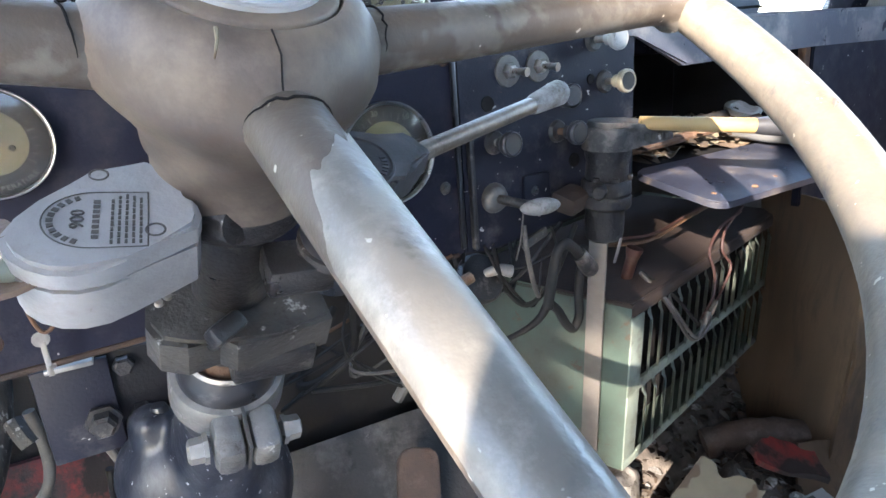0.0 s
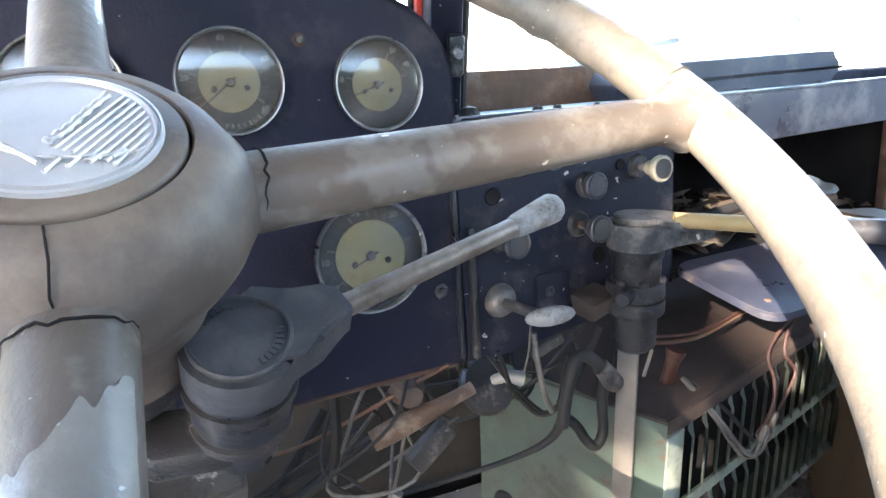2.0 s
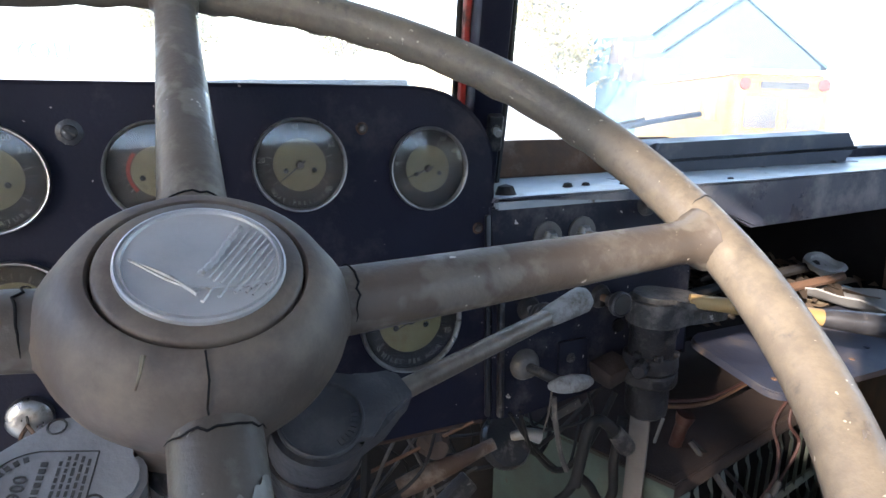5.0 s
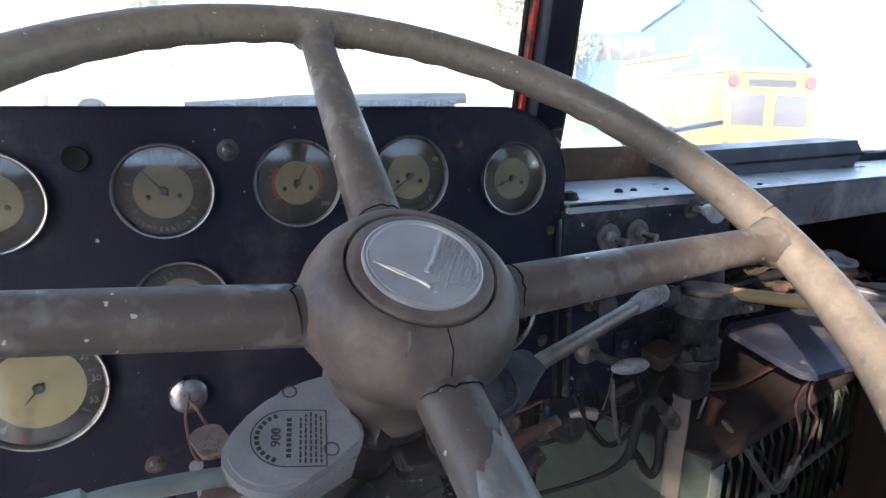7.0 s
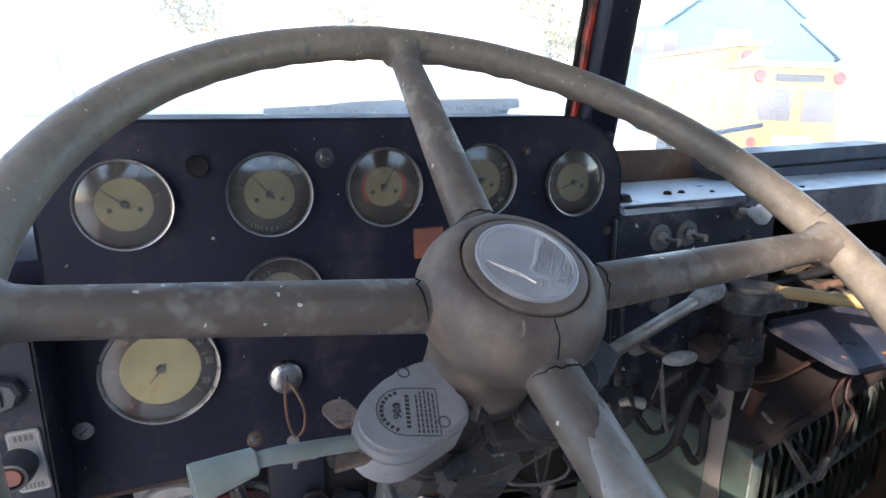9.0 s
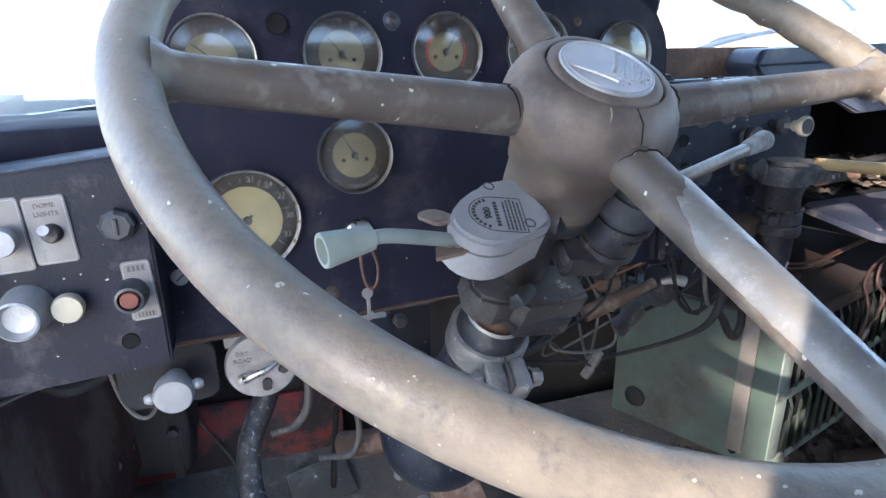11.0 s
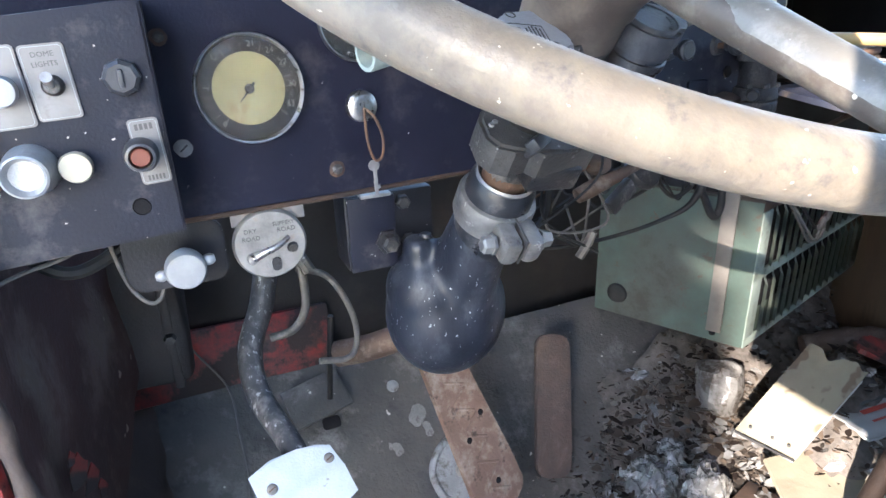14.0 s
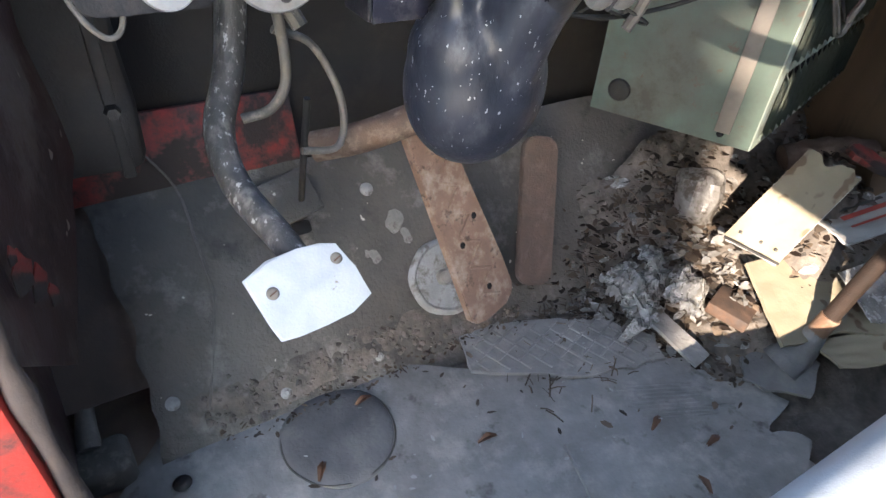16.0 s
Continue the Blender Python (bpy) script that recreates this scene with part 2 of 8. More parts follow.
M_RUBBER = surface("grey_rubber_mat", (0.135, 0.130, 0.125), (0.235, 0.226, 0.216), 26, (0.6, 0.85), bump=0.6, grain=110, dust=(0.30, 0.28, 0.255), dust_at=(0.53, 0.76), dust_scale=13, spots=(0.08, 0.074, 0.069), spots_at=(0.60, 0.70), spots_scale=15)
M_WHITEPAD = surface("worn_pale_pedal_pad", (0.37, 0.395, 0.42), (0.47, 0.495, 0.52), 45, (0.3, 0.5), metal=0.3, bump=0.2, dust=(0.40, 0.385, 0.36), dust_at=(0.58, 0.8), dust_scale=25, spots=(0.24, 0.19, 0.15), spots_at=(0.68, 0.73), spots_scale=60)
M_OLDRUBBER = surface("dark_old_rubber", (0.060, 0.060, 0.063), (0.115, 0.113, 0.114), 24, (0.6, 0.85), bump=0.5, grain=120, dust=(0.16, 0.148, 0.135), dust_at=(0.55, 0.75), dust_scale=16)
M_ARM = surface("chipped_pedal_arm", (0.030, 0.029, 0.031), (0.075, 0.071, 0.069), 60, (0.4, 0.6), metal=0.2, bump=0.4, spots=(0.34, 0.335, 0.33), spots_at=(0.585, 0.64), spots_scale=120, dust=(0.17, 0.16, 0.15), dust_at=(0.5, 0.7), dust_scale=50, stretch=(1, 1, 0.45))
M_GREY = surface("grey_cast_disc", (0.18, 0.178, 0.172), (0.30, 0.297, 0.288), 40, (0.5, 0.75), metal=0.2, bump=0.4, dust=(0.13, 0.115, 0.10), dust_at=(0.48, 0.62), dust_scale=45)
M_PLATE = surface("legend_plate", (0.15, 0.14, 0.135), (0.25, 0.236, 0.226), 40, (0.45, 0.7), metal=0.4, bump=0.1, dust=(0.16, 0.13, 0.11), dust_at=(0.58, 0.75), dust_scale=45)
M_INK = surface("dark_print", (0.03, 0.03, 0.03), (0.06, 0.055, 0.05), 60, (0.6, 0.8), bump=0)
M_FADEDINK = surface("faded_plate_print", (0.062, 0.058, 0.055), (0.10, 0.094, 0.09), 60, (0.5, 0.7), bump=0)
M_WHITEINK = surface("pale_print", (0.24, 0.225, 0.20), (0.36, 0.34, 0.30), 60, (0.5, 0.7), bump=0)
M_FACE = surface("gauge_face_black", (0.018, 0.016, 0.016), (0.050, 0.042, 0.038), 60, (0.6, 0.8), bump=0, dust=(0.075, 0.058, 0.046), dust_at=(0.5, 0.75), dust_scale=45)
M_CREAM = surface("yellowed_gauge_centre", (0.33, 0.285, 0.14), (0.45, 0.395, 0.21), 30, (0.5, 0.7), bump=0, dust=(0.32, 0.20, 0.07), dust_at=(0.54, 0.72), dust_scale=26)
M_REDINK = surface("red_gauge_arc", (0.24, 0.030, 0.022), (0.34, 0.045, 0.03), 60, (0.5, 0.7), bump=0)
M_GLASS = clear("gauge_glass", (0.97, 0.97, 0.95), 0.09)
# greyish film on the gauge glasses
gt = M_GLASS.node_tree
g_film = gt.nodes.new("ShaderNodeBsdfDiffuse")
g_film.inputs["Color"].default_value = (0.22, 0.19, 0.17, 1)
g_co, g_no, g_mr, g_mx = gt.nodes.new("ShaderNodeTexCoord"), gt.nodes.new("ShaderNodeTexNoise"), gt.nodes.new("ShaderNodeMapRange"), gt.nodes.new("ShaderNodeMixShader")
g_no.inputs["Scale"].default_value, g_no.inputs["Detail"].default_value, g_no.inputs["Roughness"].default_value = 35.0, 8.0, 0.7
g_mr.inputs["From Min"].default_value, g_mr.inputs["From Max"].default_value = 0.38, 0.68
g_mr.inputs["To Min"].default_value, g_mr.inputs["To Max"].default_value = 0.0, 0.045
gt.links.new(g_co.outputs["Object"], g_no.inputs["Vector"])
gt.links.new(g_no.outputs["Fac"], g_mr.inputs["Value"])
gt.links.new(g_mr.outputs[0], g_mx.inputs[0])
gt.links.new(gt.nodes["Principled BSDF"].outputs[0], g_mx.inputs[1])
gt.links.new(g_film.outputs[0], g_mx.inputs[2])
gt.links.new(g_mx.outputs[0], gt.nodes["Material Output"].inputs["Surface"])
M_WINDSHIELD = clear("windshield_glass", (0.98, 0.99, 0.98), 0.0)
# a pale translucent film on the windshield, added as glare to wash out the view
wt = M_WINDSHIELD.node_tree
film_veil = wt.nodes.new("ShaderNodeBsdfTranslucent")
film_veil.inputs["Color"].default_value = (0.86, 0.85, 0.82, 1)
w_co, w_no, w_mr, w_mx = wt.nodes.new("ShaderNodeTexCoord"), wt.nodes.new("ShaderNodeTexNoise"), wt.nodes.new("ShaderNodeMapRange"), wt.nodes.new("ShaderNodeMixShader")
w_no.inputs["Scale"].default_value, w_no.inputs["Detail"].default_value = 7.0, 6.0
w_mr.inputs["From Min"].default_value, w_mr.inputs["From Max"].default_value = 0.3, 0.7
w_mr.inputs["To Min"].default_value, w_mr.inputs["To Max"].default_value = 0.085, 0.17
wt.links.new(w_co.outputs["Object"], w_no.inputs["Vector"])
wt.links.new(w_no.outputs["Fac"], w_mr.inputs["Value"])
wt.links.new(w_mr.outputs[0], w_mx.inputs[0])
wt.links.new(wt.nodes["Principled BSDF"].outputs[0], w_mx.inputs[1])
wt.links.new(film_veil.outputs[0], w_mx.inputs[2])
wt.links.new(w_mx.outputs[0], wt.nodes["Material Output"].inputs["Surface"])
M_WHITEKNOB = surface("white_plastic_knob", (0.27, 0.28, 0.28), (0.36, 0.37, 0.365), 40, (0.25, 0.4), bump=0.05, dust=(0.26, 0.24, 0.21), dust_at=(0.56, 0.75), dust_scale=70)
M_CREAMKNOB = surface("ivory_plastic_knob", (0.32, 0.285, 0.205), (0.41, 0.36, 0.27), 40, (0.25, 0.4), bump=0.05, dust=(0.28, 0.23, 0.17), dust_at=(0.56, 0.75), dust_scale=70)
M_BLACKKNOB = surface("black_plastic_knob", (0.02, 0.02, 0.023), (0.045, 0.045, 0.05), 50, (0.3, 0.5), bump=0.05, dust=(0.15, 0.14, 0.13), dust_at=(0.6, 0.8), dust_scale=60)
M_LEVER = surface("grey_green_plastic", (0.20, 0.232, 0.208), (0.28, 0.312, 0.28), 40, (0.35, 0.55), bump=0.1, dust=(0.3, 0.28, 0.23), dust_at=(0.6, 0.8), dust_scale=30)
# same green on the heater front, lightened for grazing sun, with grime
M_LOUVRE = surface("sun_paled_grimy_louvre", (0.15, 0.180, 0.155), (0.24, 0.275, 0.235), 20, (0.45, 0.7), bump=0.15, dust=(0.06, 0.052, 0.043), dust_at=(0.5, 0.7), dust_scale=18, spots=(0.22, 0.24, 0.21), spots_at=(0.66, 0.72), spots_scale=50)
M_ACCEL = surface("worn_rusty_pedal", (0.125, 0.072, 0.049), (0.215, 0.135, 0.096), 30, (0.6, 0.85), bump=0.5, grain=200, dust=(0.29, 0.235, 0.195), dust_at=(0.5, 0.68), dust_scale=30, spots=(0.06, 0.035, 0.025), spots_at=(0.58, 0.66), spots_scale=40)
M_BAR = surface("dark_rusted_bar", (0.050, 0.032, 0.025), (0.105, 0.068, 0.052), 30, (0.6, 0.85), bump=0.5, grain=200, dust=(0.14, 0.105, 0.085), dust_at=(0.52, 0.70), dust_scale=24)
M_HOSE = surface("dusty_dark_hose", (0.045, 0.041, 0.038), (0.105, 0.095, 0.085), 40, (0.6, 0.85), bump=0.3, dust=(0.19, 0.17, 0.15), dust_at=(0.52, 0.72), dust_scale=36)
M_REDBUTTON = surface("dull_red_plastic", (0.105, 0.030, 0.020), (0.155, 0.046, 0.028), 40, (0.35, 0.5), bump=0.05)
M_BLOT = surface("dried_grey_blot", (0.12, 0.112, 0.102), (0.20, 0.19, 0.175), 60, (0.7, 0.9), bump=0.5, dust=(0.10, 0.088, 0.076), dust_at=(0.5, 0.62), dust_scale=50)
M_LEVERROD = surface("dark_rusty_rod", (0.008, 0.005, 0.004), (0.021, 0.013, 0.010), 40, (0.65, 0.9), spec=0.2, bump=0.4)
M_PITFLOOR = surface("brown_grimy_floor", (0.125, 0.091, 0.075), (0.21, 0.155, 0.127), 18, (0.75, 0.95), bump=0.4, grain=200, dust=(0.17, 0.133, 0.112), dust_at=(0.56, 0.78), dust_scale=14)
M_DUCT = surface("dark_blue_duct", (0.022, 0.026, 0.042), (0.050, 0.054, 0.070), 20, (0.3, 0.55), bump=0.15, dust=(0.14, 0.13, 0.12), dust_at=(0.56, 0.8), dust_scale=14)
M_ROD = surface("worn_steel_rod", (0.10, 0.084, 0.068), (0.24, 0.205, 0.17), 70, (0.3, 0.55), metal=0.5, bump=0.25, dust=(0.13, 0.105, 0.085), dust_at=(0.52, 0.7), dust_scale=60)
M_ORANGE = surface("faded_amber_plastic", (0.13, 0.040, 0.022), (0.19, 0.062, 0.032), 40, (0.5, 0.7), bump=0.05)
M_BRASS = surface("tarnished_brass", (0.36, 0.22, 0.08), (0.52, 0.34, 0.14), 60, (0.35, 0.55), metal=0.8, bump=0.2)
M_CABLE = surface("black_cable", (0.008, 0.008, 0.009), (0.026, 0.024, 0.022), 60, (0.55, 0.8), spec=0.3, bump=0.1)
M_GREYCABLE = surface("grey_cable", (0.065, 0.058, 0.052), (0.125, 0.110, 0.097), 60, (0.5, 0.75), bump=0.1)
M_REDCABLE = surface("dull_red_cable", (0.036, 0.015, 0.013), (0.062, 0.026, 0.021), 60, (0.5, 0.75), bump=0.1)
M_WOOD = surface("yellow_wooden_handle", (0.27, 0.170, 0.066), (0.37, 0.250, 0.110), 40, (0.35, 0.5), bump=0.1, stretch=(0.15, 1, 1))
M_PAPER = surface("yellowed_paper", (0.150, 0.128, 0.088), (0.185, 0.160, 0.116), 20, (0.75, 0.9), bump=0.25, grain=120, spots=(0.094, 0.066, 0.042), spots_at=(0.565, 0.585), spots_scale=6)
M_WHITEPAPER = surface("white_paper", (0.21, 0.21, 0.21), (0.27, 0.27, 0.266), 20, (0.7, 0.9), bump=0.2)
M_CARD = surface("brown_cardboard", (0.080, 0.050, 0.029), (0.145, 0.092, 0.053), 9, (0.8, 0.95), bump=0.25, dust=(0.055, 0.036, 0.024), dust_at=(0.52, 0.66), dust_scale=12, stretch=(1, 1, 0.2))
M_PLASTIC = surface("crinkled_clear_plastic", (0.1950, 0.1875, 0.1800), (0.3750, 0.3675, 0.3525), 40, (0.05, 0.2), bump=0.6, grain=90, spots=(0.62, 0.61, 0.60), spots_at=(0.58, 0.64), spots_scale=45, dust=(0.095, 0.078, 0.064), dust_at=(0.54, 0.66), dust_scale=18)
M_PLASTIC.node_tree.nodes["Principled BSDF"].inputs["Transmission Weight"].default_value = 0.25
M_BAG = surface("crinkled_clear_film", (0.22, 0.215, 0.205), (0.46, 0.45, 0.435), 60, (0.06, 0.22), bump=0.5, grain=120, dust=(0.075, 0.060, 0.048), dust_at=(0.50, 0.60), dust_scale=26, spots=(0.60, 0.59, 0.58), spots_at=(0.58, 0.63), spots_scale=60)
M_BAG.node_tree.nodes["Principled BSDF"].inputs["Transmission Weight"].default_value = 0.45
M_GREYWRAP = surface("dirty_wrapped_can", (0.13, 0.12, 0.11), (0.27, 0.26, 0.245), 40, (0.2, 0.5), bump=0.8, grain=80, dust=(0.075, 0.060, 0.048), dust_at=(0.46, 0.58), dust_scale=22, spots=(0.40, 0.39, 0.38), spots_at=(0.62, 0.68), spots_scale=50)
M_LEAF = surface("dry_leaf_litter", (0.0341, 0.0240, 0.0170), (0.0853, 0.0610, 0.0432), 40, (0.75, 0.95), bump=0.3, per_piece=0.65)
M_SEAT = surface("pale_blue_grey_vinyl", (0.24, 0.275, 0.32), (0.31, 0.35, 0.40), 18, (0.4, 0.6), bump=0.2, grain=300, dust=(0.32, 0.335, 0.35), dust_at=(0.6, 0.8), dust_scale=20)
M_ROOF = surface("cab_lining", (0.14, 0.137, 0.13), (0.21, 0.204, 0.195), 15, (0.7, 0.9), bump=0.2)
M_SEAL = surface("rotten_rubber_seal", (0.034, 0.024, 0.020), (0.082, 0.058, 0.047), 30, (0.75, 0.95), bump=0.5, grain=150)
M_TAPE = surface("blue_paper", (0.35, 0.52, 0.72), (0.45, 0.62, 0.80), 20, (0.6, 0.8), bump=0.1)
M_GROUND = surface("dry_gravel_yard", (0.50, 0.47, 0.41), (0.62, 0.59, 0.52), 0.6, (0.85, 0.95), bump=0.3, grain=20)
M_BUSY = surface("school_bus_yellow", (0.30, 0.175, 0.030), (0.36, 0.215, 0.045), 3, (0.35, 0.5), bump=0)
M_BUSW = surface("white_van_body", (0.74, 0.74, 0.72), (0.80, 0.80, 0.79), 2, (0.4, 0.6), bump=0)
M_BLDG = surface("blue_cladding", (0.050, 0.120, 0.165), (0.070, 0.150, 0.195), 1.0, (0.6, 0.8), bump=0)
M_TRAILER = surface("white_trailer_side", (0.76, 0.77, 0.77), (0.82, 0.82, 0.82), 1.0, (0.4, 0.6), bump=0)
M_TEAL = surface("teal_lettering", (0.10, 0.18, 0.20), (0.13, 0.22, 0.24), 5, (0.5, 0.7), bump=0)
M_DARKWIN = surface("sky_lit_window", (0.085, 0.075, 0.075), (0.12, 0.105, 0.10), 2, (0.1, 0.2), bump=0)
M_ORANGEWIN = surface("amber_lit_window", (0.26, 0.14, 0.06), (0.34, 0.19, 0.085), 2, (0.1, 0.25), bump=0)
M_TREE = surface("autumn_foliage", (0.30, 0.27, 0.14), (0.42, 0.37, 0.20), 3, (0.8, 0.95), bump=0, per_piece=0.4)
# boards of the added wall that masks the sun
M_SUNMASK = surface("sun_mask_boards", (0.30, 0.29, 0.27), (0.42, 0.40, 0.37), 3, (0.8, 0.95), bump=0.2, grain=40)
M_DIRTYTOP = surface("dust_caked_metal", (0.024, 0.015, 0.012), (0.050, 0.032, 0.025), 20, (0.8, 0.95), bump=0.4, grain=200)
M_TICK = surface("faded_scale_print", (0.13, 0.12, 0.105), (0.22, 0.205, 0.18), 60, (0.5, 0.7), bump=0)
M_CREAM_DIM = surface("browned_gauge_centre", (0.17, 0.145, 0.085), (0.27, 0.235, 0.14), 30, (0.5, 0.7), bump=0, dust=(0.12, 0.10, 0.06), dust_at=(0.55, 0.75), dust_scale=40)
M_PALEKNOB = surface("pale_worn_metal", (0.21, 0.215, 0.225), (0.30, 0.305, 0.31), 40, (0.3, 0.5), metal=0.3, bump=0.1)
M_BOOT = surface("specked_black_gloss", (0.008, 0.010, 0.017), (0.020, 0.023, 0.034), 30, (0.30, 0.55), bump=0.4, grain=130, spec=0.4, dust=(0.085, 0.088, 0.098), dust_at=(0.50, 0.80), dust_scale=26, flecks=(0.28, 0.29, 0.30), flecks_at=0.69, flecks_scale=260, stretch=(1.0, 1, 0.5))
M_BROWNRUBBER = surface("brown_red_rubber", (0.050, 0.018, 0.012), (0.085, 0.030, 0.020), 40, (0.5, 0.7), bump=0.1, dust=(0.10, 0.075, 0.058), dust_at=(0.5, 0.7), dust_scale=60)
M_FLAKED = surface("flaking_black_paint", (0.0085, 0.0085, 0.011), (0.020, 0.019, 0.021), 30, (0.4, 0.65), spec=0.3, bump=0.6, dust=(0.050, 0.046, 0.044), dust_at=(0.56, 0.61), dust_scale=40, spots=(0.36, 0.34, 0.31), spots_at=(0.69, 0.71), spots_scale=80)
M_BARK = surface("bark", (0.20, 0.17, 0.14), (0.30, 0.26, 0.22), 8, (0.85, 0.95), bump=0.4, grain=40)


# ---- shaping helpers ----
I4 = Matrix.Identity(4)


def mesh_of(bm, name, mat, angle=40):
    me = bpy.data.meshes.new(name)
    bmesh.ops.recalc_face_normals(bm, faces=bm.faces)
    bm.to_mesh(me)
    bm.free()
    for m in (mat if isinstance(mat, (list, tuple)) else (mat,)):
        me.materials.append(m)
    me.shade_smooth()
    me.set_sharp_from_angle(angle=radians(angle))
    return me


def solo(name, bm, mat, label="", category="", m=I4, group="", kind="", angle=40):
    ob = new(name, mesh_of(bm, name, mat, angle))
    ob.matrix_basis = m
    return tagged(ob, label, category, group, kind)


def thing(name, m, label, category, group="", kind=""):
    ob = new(name)
    ob.empty_display_size = 0.02
    ob.matrix_basis = m
    return tagged(ob, label, category, group, kind)


def part(name, bm, mat, parent, label="", angle=40, m=I4, kind=""):
    ob = new(name, mesh_of(bm, name, mat, angle))
    ob.parent = parent
    ob.matrix_basis = m
    return tagged(ob, label, kind=kind)


def add_box(bm, size, at=(0, 0, 0), bevel=0.0, turn=None, seg=2):
    m = Matrix.Translation(at) @ (turn or I4) @ Matrix.Diagonal((*size, 1))
    g = bmesh.ops.create_cube(bm, size=1.0, matrix=m)
    if bevel:
        es = list({e for v in g["verts"] for e in v.link_edges})
        bmesh.ops.bevel(bm, geom=es, offset=bevel, segments=seg, affect="EDGES", profile=0.5)


def box(size, at=(0, 0, 0), bevel=0.0, turn=None):
    bm = bmesh.new()
    add_box(bm, size, at, bevel, turn)
    return bm


def add_lathe(bm, profile, m=I4, seg=32, wave=None):
    """Turns (radius, height) round z."""
    rings = []
    for r, z in profile:
        if r < 1e-6:
            rings.append([bm.verts.new(m @ Vector((0, 0, z)))])
        else:
            ring = []
            for i in range(seg):
                a = 2 * math.pi * i / seg
                k = r * (wave(a, z) if wave else 1.0)
                ring.append(bm.verts.new(m @ Vector((k * math.cos(a), k * math.sin(a), z))))
            rings.append(ring)
    for a, b in zip(rings, rings[1:]):
        for i in range(seg):
            j = (i + 1) % seg
            vs = [a[i % len(a)], a[j % len(a)], b[j % len(b)], b[i % len(b)]]
            vs = list(dict.fromkeys(vs))
            if len(vs) > 2:
                bm.faces.new(vs)


def lathe(profile, m=I4, seg=32, wave=None):
    bm = bmesh.new()
    add_lathe(bm, profile, m, seg, wave)
    return bm


def smooth_path(pts, n=8):
    """Catmull-Rom through the points."""
    p = [Vector(q) for q in pts]
    if len(p) < 3:
        return [p[0].lerp(p[-1], i / n) for i in range(n + 1)]
    p = [2 * p[0] - p[1]] + p + [2 * p[-1] - p[-2]]
    out = []
    for i in range(1, len(p) - 2):
        for k in range(n):
            t = k / n
            out.append(0.5 * (2 * p[i] + (p[i + 1] - p[i - 1]) * t + (2 * p[i - 1] - 5 * p[i] + 4 * p[i + 1] - p[i + 2]) * t * t
                              + (3 * p[i] - p[i - 1] - 3 * p[i + 1] + p[i + 2]) * t ** 3))
    out.append(p[-2])
    return out


def add_tube(bm, path, radius, seg=10, closed=False, flat=1.0, up=None, caps=True):
    """Sweeps a round or flattened section along a path; radius is a number or a function of 0..1."""
    path = [Vector(q) for q in path]
    n = len(path)
    rings, side = [], None
    for i, q in enumerate(path):
        a, b = path[(i - 1) % n if closed else max(i - 1, 0)], path[(i + 1) % n if closed else min(i + 1, n - 1)]
        tan = (b - a).normalized()
        if side is None:
            ref = Vector(up) if up else (Vector((0, 0, 1)) if abs(tan.z) < 0.9 else Vector((1, 0, 0)))
            side = ref.cross(tan).normalized()
        side = (side - tan * side.dot(tan)).normalized()
        top = tan.cross(side)
        r = radius(i / (n - 1)) if callable(radius) else radius
        rings.append([bm.verts.new(q + r * (math.cos(2 * math.pi * k / seg) * side + flat * math.sin(2 * math.pi * k / seg) * top)) for k in range(seg)])
    pairs = list(zip(rings, rings[1:])) + ([(rings[-1], rings[0])] if closed else [])
    for a, b in pairs:
        for k in range(seg):
            bm.faces.new((a[k], a[(k + 1) % seg], b[(k + 1) % seg], b[k]))
    if caps and not closed:
        bm.faces.new(rings[0][::-1])
        bm.faces.new(rings[-1])


def tube(pts, radius, seg=10, n=8, **kw):
    bm = bmesh.new()
    add_tube(bm, smooth_path(pts, n), radius, seg, **kw)
    return bm


def add_prism(bm, pts, y0, y1, m=I4, bevel=0.0):
    """A polygon (x, z) given depth along y."""
    a = [bm.verts.new(m @ Vector((x, y0, z))) for x, z in pts]
    b = [bm.verts.new(m @ Vector((x, y1, z))) for x, z in pts]
    fs = [bm.faces.new(a), bm.faces.new(b[::-1])]
    for i in range(len(pts)):
        j = (i + 1) % len(pts)
        fs.append(bm.faces.new((a[i], b[i], b[j], a[j])))
    if bevel:
        es = list(fs[0].edges)
        bmesh.ops.bevel(bm, geom=es, offset=bevel, segments=2, affect="EDGES")


def prism(pts, y0, y1, m=I4, bevel=0.0):
    bm = bmesh.new()
    add_prism(bm, pts, y0, y1, m, bevel)
    return bm


def rounded(w, h, r, n=5, cx=0.0, cz=0.0):
    out = []
    for sx, sz, a0 in ((1, 1, 0), (-1, 1, 90), (-1, -1, 180), (1, -1, 270)):
        for k in range(n + 1):
            a = radians(a0 + 90 * k / n)
            out.append((cx + sx * (w / 2 - r) + r * math.cos(a), cz + sz * (h / 2 - r) + r * math.sin(a)))
    return out


def disc(r, n=24, cx=0.0, cz=0.0):
    return [(cx + r * math.cos(2 * math.pi * k / n), cz + r * math.sin(2 * math.pi * k / n)) for k in range(n)]


def lettering(text, size, mat, parent, m, name="lettering", thick=0.0003):
    cu = bpy.data.curves.new("lettering", "FONT")
    cu.body, cu.size, cu.align_x, cu.align_y, cu.extrude, cu.resolution_u = text, size, "CENTER", "CENTER", thick, 2
    tmp = bpy.data.objects.new("lettering", cu)
    scene.collection.objects.link(tmp)
    me = bpy.data.meshes.new_from_object(tmp.evaluated_get(bpy.context.evaluated_depsgraph_get()))
    bpy.data.objects.remove(tmp)
    me.materials.clear()
    me.materials.append(mat)
    ob = new(name, me)
    ob.parent, ob.matrix_basis = parent, m
    return ob


